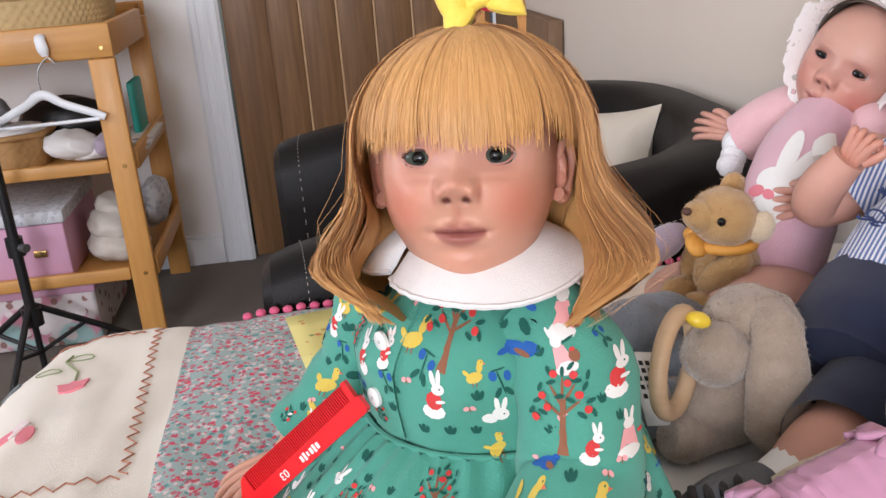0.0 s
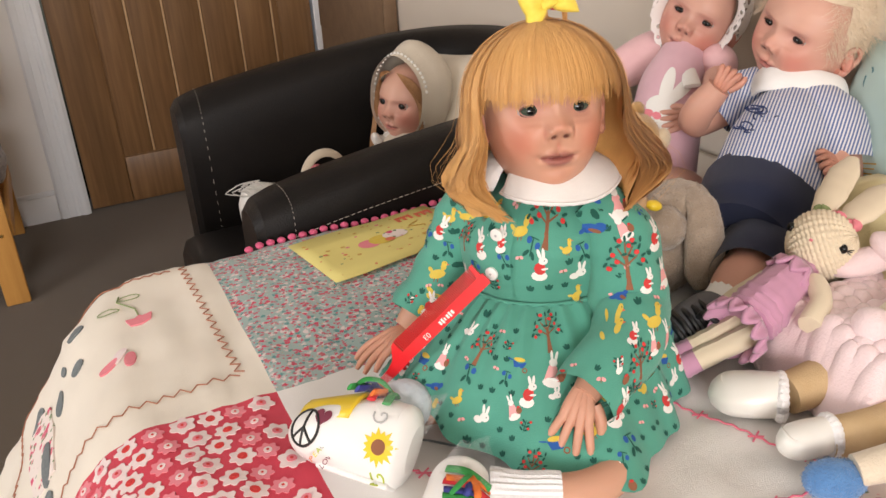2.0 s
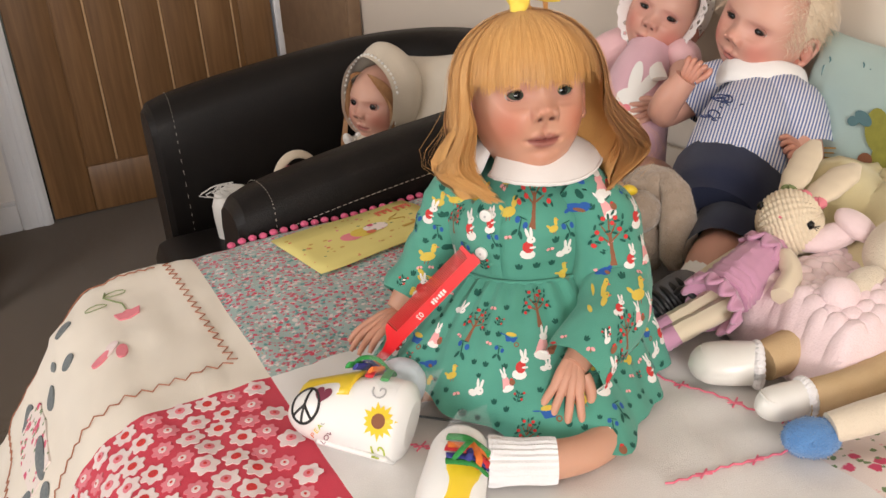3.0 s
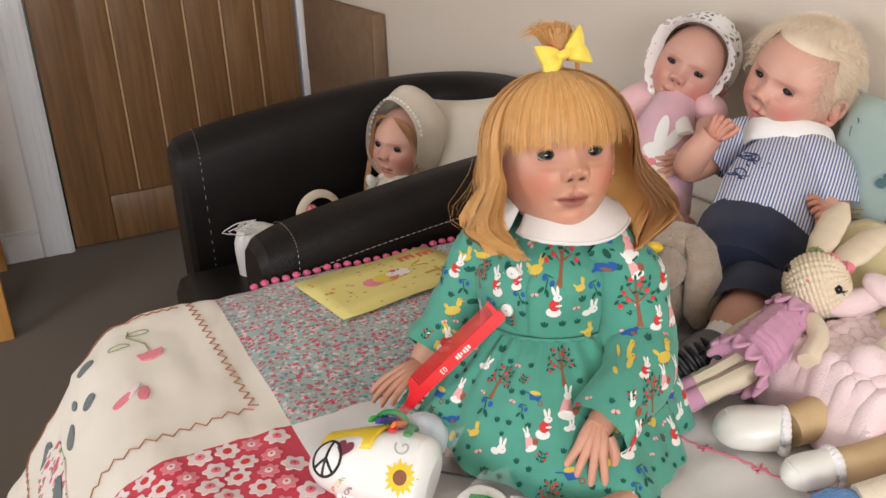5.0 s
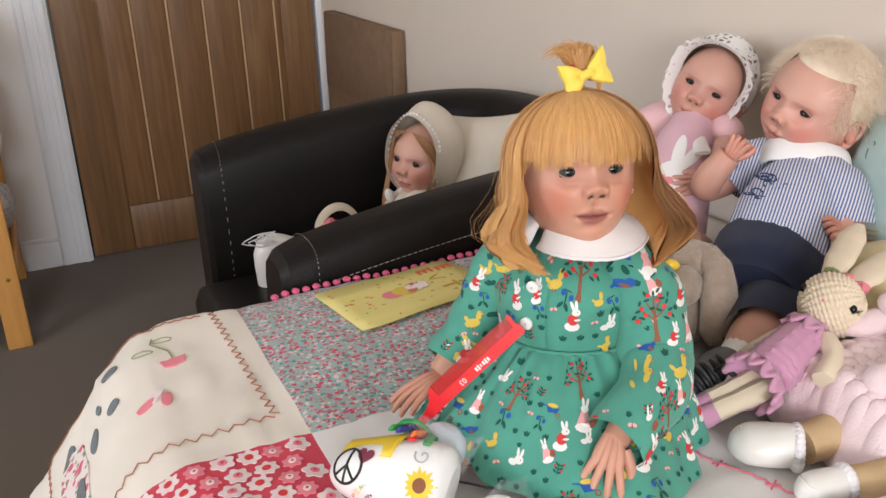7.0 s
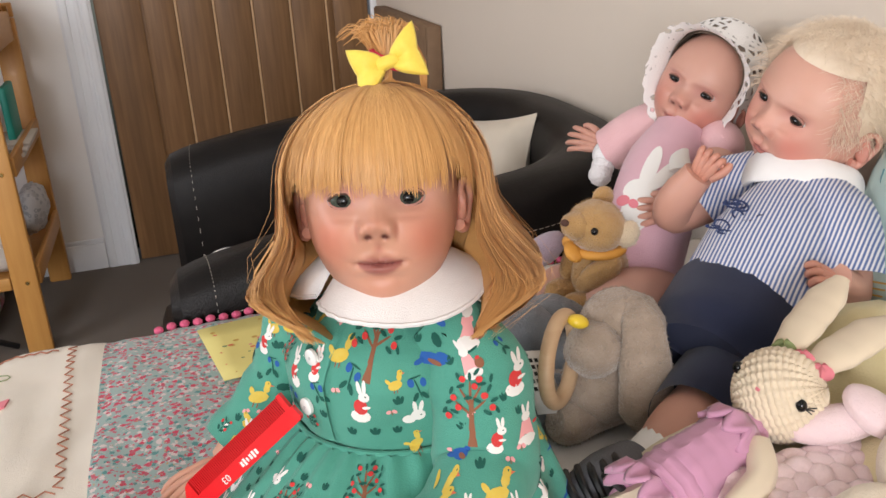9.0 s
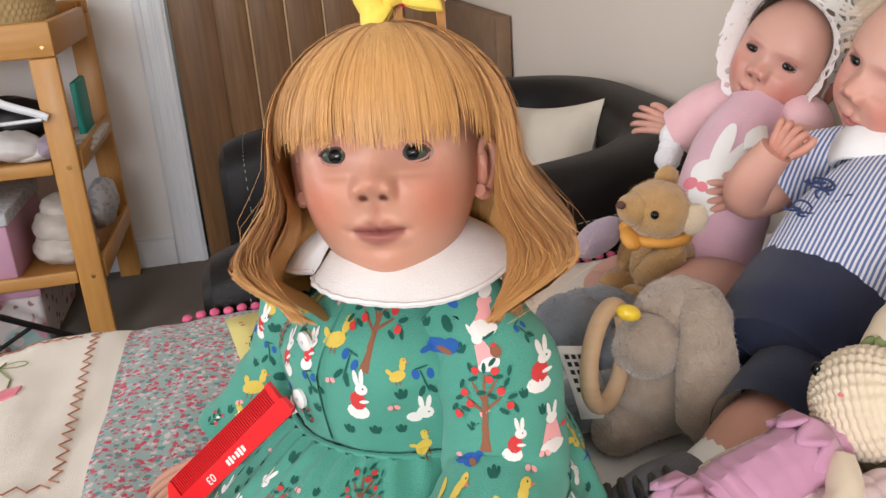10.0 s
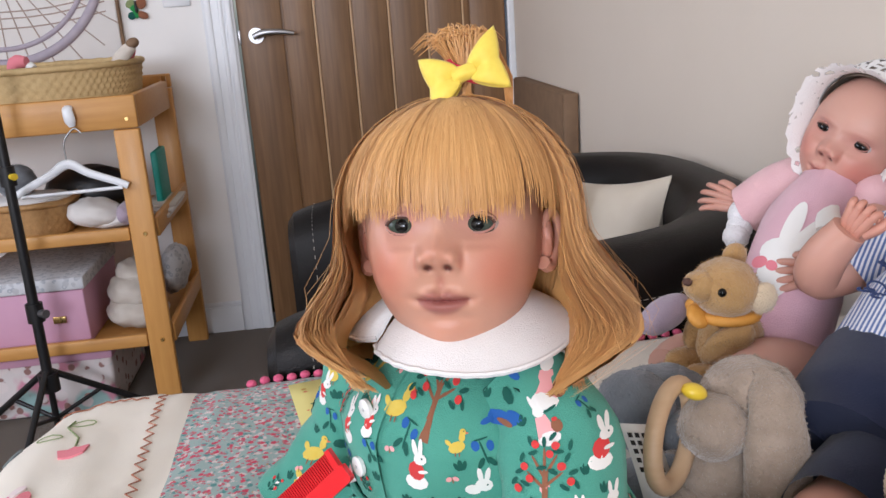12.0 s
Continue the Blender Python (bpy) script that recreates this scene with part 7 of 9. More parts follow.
# duck-egg cushion by the wall
ex = Vector((-0.05, -1.0, 0.0)).normalized()
en = Vector((-0.93, 0.05, 0.32)).normalized()
ex = (ex - en * ex.dot(en)).normalized()
ey = ex.cross(en)
ey = ey if ey.z > 0 else -ey
cuc = Vector((0.578, 0.487, 0.775))
cu_ob = part("cushion", cushion(cuc, ex, ey, en, 0.135, 0.125, 0.045, "duck_egg", 24), label="duck-egg blue cushion with a printed figure, against the wall", category="cushion")
pr = MB()
for u, v, a, b, rot, mt_ in ((0.025, 0.022, 0.016, 0.026, 30, "olive"), (0.045, -0.008, 0.015, 0.024, 25, "olive"), (0.002, 0.030, 0.014, 0.007, -20, "teal_grey"), (-0.010, 0.024, 0.008, 0.006, 0, "teal_grey"),
                             (0.024, -0.014, 0.010, 0.008, 0, "p_brown"), (0.036, -0.034, 0.008, 0.005, 0, "teal_grey"), (0.07, -0.02, 0.014, 0.012, 60, "p_green"), (0.05, -0.042, 0.010, 0.005, 0, "p_brown")):
    c = cuc + ex * u + ey * v + en * (0.049 - 1.2 * (u * u + v * v))
    e = Matrix((ex, ey, en)).transposed()
    g = [e @ Vector((a * math.cos(t) * math.cos(radians(rot)) - b * math.sin(t) * math.sin(radians(rot)), a * math.cos(t) * math.sin(radians(rot)) + b * math.sin(t) * math.cos(radians(rot)), 0)) for t in (2 * math.pi * i / 18 for i in range(18))]
    under(cu_ob, "printed_figure", MB().add([c] + [c + q for q in g], [(0, 1 + i, 1 + (i + 1) % 18) for i in range(18)], mt_))
for q in range(3):
    pr.tube([cuc + ex * (-0.02 - 0.012 * i) + ey * (-0.012 - 0.003 * i - 0.006 * q) + en * 0.047 for i in range(4)], 0.0009, "gold", 5, sub=2)
under(cu_ob, "printed_trail", pr, "gold printed trail")
pr = MB()
for q in range(14):
    u = -0.085 + q * 0.0125
    pr.tube([cuc + ex * (u + 0.004 * math.sin(t)) + ey * (0.080 - 0.10 * u * u * 4 + (0.012 if q % 4 == 0 else 0.006) * math.cos(t)) + en * 0.036 for t in (i * 0.8 for i in range(7))], 0.0010, "teal_grey", 5, sub=2)
under(cu_ob, "printed_line", pr, "line of unreadable curly script")

# ---------------------------------------------------------------- plush bear
bear = empty("teddy_bear", "small tan plush teddy bear with an orange ribbon", "teddy bear", (0.36, 0.74, 0.66))
P_ = lambda l, mt_, s_, n_: pile(plush(l, mt_, s_, 0.04), n_, 0.0035, mt_, s_)
under(bear, "body", P_([((0.362, 0.738, 0.712), (0.034, 0.030, 0.042), (15, 10, 0))], "bear_fur", 3, 700))
bear_head = under(bear, "head", P_([((0.348, 0.718, 0.778), (0.034, 0.036, 0.030), (0, 20, -40)), ((0.322, 0.712, 0.784), (0.020, 0.018, 0.017), (0, 20, -20))], "bear_fur", 4, 800))
under(bear_head, "ear", P_([((0.378, 0.698, 0.770), (0.015, 0.010, 0.016), (0, 30, 10))], "bear_pale", 5, 160))
under(bear_head, "ear", P_([((0.372, 0.750, 0.800), (0.014, 0.009, 0.014), (0, 30, 10))], "bear_fur", 6, 140))
for sy in (-1, 1):
    under(bear, "arm", P_([((0.345, 0.735 + sy * 0.030, 0.722), (0.018, 0.014, 0.032), (-20 * sy, 45, 0))], "bear_fur", 7 + sy, 260))
    under(bear, "leg", P_([((0.332, 0.732 + sy * 0.026, 0.680), (0.036, 0.018, 0.020), (0, 20, 10 * sy))], "bear_fur", 10 + sy, 300))
under(bear_head, "eye", MB().ell((0.331, 0.688, 0.784), (0.0045, 0.0045, 0.0045), "pupil", nu=8, nv=10), "shiny black eye")
under(bear_head, "nose", MB().ell((0.304, 0.708, 0.792), (0.005, 0.006, 0.004), "lash", nu=8, nv=10), "brown stitched nose")
rb = MB()
rb.tube([(0.352 + 0.030 * math.cos(t), 0.724 + 0.030 * math.sin(t), 0.750) for t in (2 * math.pi * i / 16 for i in range(17))], 0.006, "orange_ribbon", 8, sub=1)
rb.ell((0.318, 0.716, 0.752), (0.012, 0.016, 0.008), "orange_ribbon", (30, 20, 0), 8, 12)
rb.ell((0.322, 0.735, 0.758), (0.008, 0.016, 0.008), "orange_ribbon", (-30, 0, 0), 8, 12)
under(bear, "ribbon", rb, "orange ribbon bow")
bear.scale = (0.9, 0.9, 0.9)
bear.location = (0.368, 0.747, 0.683)

# grey plush, lying between the dolls
gp = empty("plush_elephant", "grey plush toy with lilac ears lying on the quilt", "plush toy", (0.27, 0.67, 0.66))
under(gp, "body", pile(plush([((0.285, 0.700, 0.690), (0.055, 0.050, 0.040), (0, 0, 20)), ((0.250, 0.665, 0.712), (0.034, 0.038, 0.032), (10, 0, 0))], "grey_plush", 5), 900, 0.003, "grey_plush", 4))
under(gp, "leg", plush([((0.235, 0.600, 0.678), (0.055, 0.026, 0.022), (0, 0, 8))], "grey_plush", 8))
under(gp, "ear", plush([((0.318, 0.775, 0.752), (0.032, 0.016, 0.016), (0, -15, 25))], "lilac", 9), "lilac plush ear")
under(gp, "trunk", plush([((0.280, 0.640, 0.700), (0.022, 0.030, 0.018), (0, 0, 30))], "grey_plush", 12))
tg = MB()
for k in range(1):
    g = []
    for i in range(7):
        t = i / 6
        g.append([Vector((0.206 + 0.030 * u + 0.012 * t, 0.575 + 0.01 * u - 0.02 * t, 0.748 - 0.055 * t + 0.004 * math.sin(t * 3) - 0.01 * u)) for u in (0, 0.5, 1)])
    tg.grid(g, "p_white")
tag = under(gp, "care_label", tg, "white care label with black print")
sm_ = tag.modifiers.new("thickness", "SOLIDIFY")
sm_.thickness = 0.0006
tb = MB()
for i in range(5):
    for j in range(4):
        t, u = 0.14 + i * 0.12, 0.14 + j * 0.2
        o = Vector((0.206 + 0.030 * u + 0.012 * t, 0.5735 + 0.01 * u - 0.02 * t, 0.7485 - 0.055 * t + 0.004 * math.sin(t * 3) - 0.01 * u))
        ux, tx = Vector((0.0038, 0.0013, -0.0013)), Vector((0.0008, -0.0013, -0.0034))
        o += Vector((-0.0006, -0.0008, 0.0006))
        tb.add([o, o + ux, o + ux + tx, o + tx], [(0, 1, 2, 3)], "ink_black")
under(tag, "label_print", tb, "small black symbols")

# beige plush rabbit with a wooden ring
pr_ = empty("plush_rabbit", "beige plush rabbit with floppy ears holding a wooden ring", "plush toy", (0.28, 0.56, 0.66))
under(pr_, "body", pile(plush([((0.274, 0.542, 0.708), (0.033, 0.032, 0.042), (0, 8, 0))], "bunny_fur", 2, 0.06), 900, 0.0028, "bunny_fur", 2))
pr_head = under(pr_, "head", pile(plush([((0.298, 0.544, 0.762), (0.038, 0.034, 0.031), (0, 10, -25)), ((0.262, 0.526, 0.752), (0.026, 0.024, 0.025), (0, 0, -25))], "bunny_fur", 3, 0.06), 1200, 0.0030, "bunny_fur", 3))
eb = MB()
eb.tube([(0.302, 0.530, 0.786), (0.299, 0.508, 0.772), (0.297, 0.499, 0.738), (0.298, 0.497, 0.704), (0.299, 0.497, 0.682)], [0.012, 0.019, 0.024, 0.025, 0.013], "bunny_fur", 20, flat=(1, 0.5), sub=6)
under(pr_head, "ear", pile(eb, 800, 0.0030, "bunny_fur", 5))
eb = MB()
eb.tube([(0.308, 0.570, 0.778), (0.312, 0.590, 0.762), (0.314, 0.598, 0.725), (0.312, 0.598, 0.700)], [0.013, 0.019, 0.022, 0.014], "bunny_fur", 18, flat=(1, 0.5), sub=6)
under(pr_head, "ear", pile(eb, 500, 0.0030, "bunny_fur", 6))
for y_, s_ in ((0.535, 4), (0.585, 6)):
    lb = MB()
    lb.tube([(0.293, y_ + 0.006, 0.686), (0.265, y_ + 0.002, 0.682), (0.238, y_ - 0.004, 0.682), (0.226, y_ - 0.006, 0.686)], [0.021, 0.019, 0.021, 0.014], "bunny_fur", 18, sub=6)
    under(pr_, "leg", pile(lb, 600, 0.0028, "bunny_fur", s_))
rg = MB()
rc = Vector((0.229, 0.522, 0.752))
ra, rb_ = Vector((0.72, 0.70, 0.0)).normalized(), Vector((0.10, 0.22, 0.97)).normalized()
rg.tube([rc + ra * 0.032 * math.cos(t) + rb_ * 0.035 * math.sin(t) for t in (2 * math.pi * i / 40 for i in range(41))], 0.0068, "wood_ring", 14, caps=False, sub=1)
ring_ob = under(pr_, "teething_ring", rg, "pale wooden ring")
under(pr_, "tab", MB().ell((0.246, 0.524, 0.783), (0.010, 0.008, 0.006), "shoe_yellow", (0, 20, 0), 8, 12), "yellow fabric tab")
pr_.location += Vector((0.010, 0.031, -0.007))

# ---------------------------------------------------------------- crochet rabbit
cr_ob = empty("crochet_rabbit", "cream crochet rabbit doll in a pink frilled dress", "crochet toy", (0.27, 0.39, 0.68))


def knit(mb_ell, c, r, name, rot=(0, 0, 0), rows_=16, cols_=40):
    """Crochet: rounds of stitches as small ribs."""
    mb_ell.ell(c, r, name, rot, rows_ * 4, cols_ * 2, fn=lambda d: 1 + 0.040 * abs(math.sin(math.acos(max(-1, min(1, d.z))) * rows_)) + 0.026 * math.sin(math.atan2(d.y, d.x) * cols_ / 2))
    return mb_ell


def knit_tube(path, radii, name, seg=20, ribs=22, sub=8):
    return MB().tube(path, radii, name, seg, sub=sub, fn=lambda t, w_: 1 + 0.085 * abs(math.sin(t * ribs * math.pi)) + 0.055 * math.sin(w_ * 10))


ch = Vector((0.350, 0.412, 0.762))
cr_head = under(cr_ob, "head", knit(MB(), ch, (0.035, 0.033, 0.032), "cream_crochet", (40, 60, 0), 22, 56))
under(cr_ob, "body", knit_tube([(0.325, 0.405, 0.745), (0.290, 0.398, 0.738), (0.255, 0.390, 0.728), (0.238, 0.386, 0.722)], [0.014, 0.022, 0.025, 0.024], "pink_crochet", 26, 15))
for ctr, n_, r_, ax in (((0.318, 0.404, 0.745), 44, 0.023, (1, 0.1, 0.2)), ((0.240, 0.387, 0.722), 60, 0.029, (1, 0.1, 0.2))):
    fr_ = MB()
    A = Vector(ax).normalized()
    U = A.orthogonal().normalized()
    V = A.cross(U)
    g = []
    for i in range(n_ * 2 + 1):
        a = 2 * math.pi * i / (n_ * 2)
        ww = math.sin(a * n_ / 5)
        g.append([Vector(ctr) + (U * math.cos(a) + V * math.sin(a)) * (r_ * (0.72 + 0.42 * t)) + A * (-0.018 * t + 0.008 * ww * t) for t in (0, 0.35, 0.7, 1.0)])
    fr_.grid(g, "pink_crochet")
    o = under(cr_ob, "frill", fr_, "ruffled pink crochet frill")
    so = o.modifiers.new("thickness", "SOLIDIFY")
    so.thickness = 0.004
under(cr_ob, "leg", knit_tube([(0.245, 0.398, 0.716), (0.215, 0.408, 0.700), (0.198, 0.415, 0.690)], [0.0098, 0.0098, 0.0098], "cream_crochet", 18, 12))
under(cr_ob, "shoe", knit_tube([(0.200, 0.414, 0.691), (0.182, 0.421, 0.681), (0.170, 0.425, 0.676)], [0.0100, 0.0110, 0.0090], "pink_crochet", 18, 8), "pink crochet shoe")
under(cr_ob, "leg", knit_tube([(0.243, 0.378, 0.714), (0.212, 0.392, 0.697), (0.192, 0.401, 0.686)], [0.0102, 0.0102, 0.0102], "cream_crochet", 18, 14))
under(cr_ob, "shoe", knit_tube([(0.194, 0.400, 0.687), (0.176, 0.408, 0.677), (0.164, 0.413, 0.672)], [0.0104, 0.0114, 0.0092], "pink_crochet", 18, 8), "pink crochet shoe")
under(cr_ob, "arm", knit_tube([(0.318, 0.420, 0.742), (0.285, 0.435, 0.722), (0.262, 0.442, 0.706)], [0.009, 0.009, 0.009], "cream_crochet", 16, 14))
under(cr_ob, "arm", knit_tube([(0.315, 0.385, 0.745), (0.300, 0.360, 0.738), (0.272, 0.345, 0.728)], [0.009, 0.010, 0.011], "cream_crochet", 16, 14))
for p_, q_, w_ in (((0.366, 0.432, 0.785), (0.445, 0.470, 0.815), 0.015), ((0.372, 0.408, 0.780), (0.452, 0.420, 0.800), 0.017)):
    a, b = Vector(p_), Vector(q_)
    ea = MB().tube([a, a.lerp(b, 0.35), a.lerp(b, 0.7), b], [0.010, w_, w_, 0.007], "cream_crochet", 22, sub=9, flat=(1, 0.5), fn=lambda t, w2: 1 + 0.05 * abs(math.sin(t * 22 * math.pi)))
    under(cr_head, "ear", ea)
for off, mt_ in (((0.020, 0.004, 0.024), "flower_pink"), ((0.016, 0.020, 0.026), "stitch_green"), ((0.024, -0.012, 0.020), "flower_pink")):
    under(cr_head, "flower", MB().ell(ch + Vector(off), (0.008, 0.008, 0.006), mt_, nu=8, nv=14, fn=lambda d: 1 + 0.2 * math.sin(5 * math.atan2(d.y, d.x))), "crochet flower")
for off in ((-0.006, -0.031, 0.010), (-0.024, 0.018, 0.019)):
    e = MB().ell(ch + Vector(off), (0.0042, 0.0042, 0.0048), "pupil", nu=8, nv=10)
    under(cr_head, "eye", e, "black bead eye")
ls = MB()
for q in range(3):
    ls.tube([ch + Vector((-0.004, -0.033, 0.008)), ch + Vector((0.001 + 0.002 * q, -0.034, 0.003 + 0.002 * q))], 0.0005, "ink_black", 5, sub=1)
under(cr_head, "lash", ls)
under(cr_head, "nose", MB().ell(ch + Vector((-0.026, -0.010, 0.017)), (0.003, 0.004, 0.002), "flower_pink", nu=6, nv=8), "pink stitched nose")

# ---------------------------------------------------------------- pink bobble comforter with a lamb's head
lam = empty("lamb_comforter", "pale pink bobble fleece lamb comforter spread over the dolls", "plush toy", (0.31, 0.32, 0.66))
g = []
rnb = random.Random(14)
for i in range(120):
    u = i / 119
    row = []
    for j in range(104):
        v = j / 103
        x, y = 0.262 + 0.24 * u - 0.012 * v, 0.408 - 0.150 * v - 0.03 * u
        edge = min(1, 9 * min(u, 1 - u), 9 * min(v, 1 - v))
        h_ = 0.690 + 0.042 * edge * math.sin(math.pi * min(1, 0.25 + u * 0.8)) + 0.008 * noise.noise((u * 4, v * 4, 3))
        u2, v2 = u + 0.03 * noise.noise((u * 5, v * 5, 11)), v + 0.04 * noise.noise((u * 5, v * 5, 17))
        bx, by_ = (u2 * 15 + (0.5 if int(v2 * 11) % 2 else 0)) % 1 - 0.5, (v2 * 11) % 1 - 0.5
        h_ += (0.0042 + 0.002 * noise.noise((u * 9, v * 9, 5))) * max(0, 1 - (bx * bx + by_ * by_) * 4.5) ** 0.9 * edge + 0.0018 * noise.noise((u * 14, v * 11, 2)) * edge
        h_ -= 0.030 * (1 - edge) ** 2
        row.append((x + 0.006 * noise.noise((v * 6, 1, u * 3)), y + 0.006 * noise.noise((u * 6, 7, v * 3)), h_))
    g.append(row)
cm_ = MB().grid(g, "bobble", flip=True)
cob = under(lam, "blanket", cm_)
sx_ = cob.modifiers.new("thickness", "SOLIDIFY")
sx_.thickness, sx_.offset = 0.006, -1
lam_head = under(lam, "head", plush([((0.408, 0.312, 0.745), (0.045, 0.043, 0.042), (0, 0, 0))], "cream_fleece", 3, 0.02), "cream fleece lamb head")
under(lam_head, "ear", plush([((0.392, 0.365, 0.765), (0.018, 0.024, 0.012), (30, 0, 30))], "bobble", 4, 0.03), "pink ear")
under(lam, "arm", plush([((0.330, 0.305, 0.738), (0.034, 0.016, 0.016), (0, -10, 10))], "cream_fleece", 6, 0.03))
under(lam, "paw", plush([((0.302, 0.305, 0.738), (0.018, 0.018, 0.018), (0, 0, 10))], "bobble", 7, 0.03), "pink paw")
under(lam, "arm", plush([((0.372, 0.378, 0.752), (0.034, 0.015, 0.014), (0, -10, -20))], "bobble", 8, 0.03))
for c in ((0.378, 0.287, 0.742), (0.385, 0.333, 0.738)):
    under(lam_head, "cheek", MB().ell(c, (0.006, 0.005, 0.005), "flower_pink", nu=6, nv=10), "pink cheek spot")
ey_ = MB()
for c in (Vector((0.370, 0.300, 0.756)), Vector((0.372, 0.325, 0.757))):
    ey_.tube([c + Vector((0, -0.005, 0.002)), c, c + Vector((0, 0.005, 0.002))], 0.0008, "ink_grey", 5)
under(lam_head, "closed_eye", ey_, "stitched closed eyes")
# yellow cloth behind it
yc = MB()
g = [[(0.40 + 0.20 * u, 0.47 - 0.30 * v, 0.705 + 0.035 * math.sin(3.1 * u) + 0.010 * math.sin(14 * v + 5 * u) + 0.010 * noise.noise((u * 5, v * 5, 9)) - 0.03 * (1 if u == 0 else 0)) for v in (j / 30 for j in range(31))] for u in (i / 20 for i in range(21))]
yc.grid(g, "yellow_cloth", flip=True)
ycb = part("baby_blanket", yc, label="pale yellow cotton blanket bunched on the bed", category="blanket")
ys = ycb.modifiers.new("thickness", "SOLIDIFY")
ys.thickness, ys.offset = 0.045, -1

# legs and feet of a doll lying under the comforter
ld = MB()
ld.tube([(0.232, 0.325, 0.680), (0.29, 0.320, 0.686), (0.37, 0.325, 0.690)], [0.019, 0.022, 0.028], "tan_leg", 18)
ld.tube([(0.222, 0.266, 0.676), (0.275, 0.246, 0.680), (0.40, 0.25, 0.688)], [0.017, 0.022, 0.030], "tan_leg", 18)
ld.ell((0.44, 0.30, 0.685), (0.07, 0.05, 0.026), "tan_leg", nu=10, nv=16)
part("doll", ld, label="cloth doll with tan legs lying under the pink comforter", category="doll")


def satin_shoe(c, toe, k=1.0):
    """A small white satin baby shoe."""
    sh = empty("baby_shoe", "white satin baby shoe with an embossed heart on its toe", "shoe", c, "white baby shoes")
    A = aim(c, toe)
    b0 = MB()
    rows = []
    for i in range(25):
        t = i / 24
        x = (-0.030 + 0.074 * t) * k
        w0 = (0.019 + 0.008 * math.sin(math.pi * t)) * (max(0.0, 1 - max(0, t - 0.70) ** 2 * 11.1)) ** 0.5 * (min(1, t * 8 + 0.3)) * k
        h0 = (0.026 - 0.004 * t) * (max(0.0, 1 - max(0, t - 0.66) ** 2 * 8.65)) ** 0.5 * k
        rows.append([A @ Vector((x, w0 * math.cos(a), h0 * (math.sin(a) if math.sin(a) > 0 else 0.85 * math.sin(a)))) for a in (2 * math.pi * j / 24 for j in range(24))])
    b0.grid(rows, "satin", closed_v=True)
    b0.add(rows[0], [tuple(range(24))], "satin")
    b0.add(rows[-1], [tuple(range(23, -1, -1))], "satin")
    under(sh, "upper", b0)
    tk = MB().tube([A @ Vector((0.020 * k + 0.010 * math.sin(t), 0.011 * math.cos(t) * (1 + 0.25 * math.sin(t)), 0.0205 * k - 0.004 * abs(math.cos(t)))) for t in (2 * math.pi * i / 20 for i in range(21))], 0.0011, "satin", 6, sub=1)
    under(sh, "toe_seam", tk)
    tr = MB()
    for i in range(22):
        a = math.pi * 2 * i / 21
        tr.ell(A @ Vector((-0.026 * k, 0.020 * k * math.cos(a), 0.020 * k * math.sin(a))), (0.006, 0.006, 0.006), "white_fluff", nu=6, nv=8)
    under(sh, "cuff", tr, "gathered white cuff")
    return sh


satin_shoe((0.208, 0.341, 0.677), (0.168, 0.373, 0.675), 0.90)
satin_shoe((0.206, 0.271, 0.676), (0.166, 0.282, 0.673), 0.68)

# knitted leg with a blue slipper
kd = empty("knitted_toy", "cream knitted toy leg with a blue felt slipper", "knitted toy", (0.27, 0.235, 0.68))
under(kd, "leg", MB().tube([(0.200, 0.220, 0.682), (0.245, 0.204, 0.690), (0.36, 0.175, 0.700)], [0.013, 0.015, 0.020], "cream_fleece", 16))
under(kd, "slipper", pile(plush([((0.186, 0.226, 0.674), (0.026, 0.018, 0.017), (0, 6, -20))], "blue_felt", 5, 0.04), 500, 0.0025, "blue_felt", 5), "fuzzy blue slipper")

# ---------------------------------------------------------------- shoes of the large doll and of the boy
def frame_of(c, x, z):
    x = Vector(x).normalized()
    z = Vector(z)
    z = (z - x * z.dot(x)).normalized()
    y = x.cross(z)
    if y.z < 0 and abs(y.z) > 0.3:
        y = -y
    return Matrix(((x.x, y.x, z.x, c[0]), (x.y, y.y, z.y, c[1]), (x.z, y.z, z.z, c[2]), (0, 0, 0, 1)))


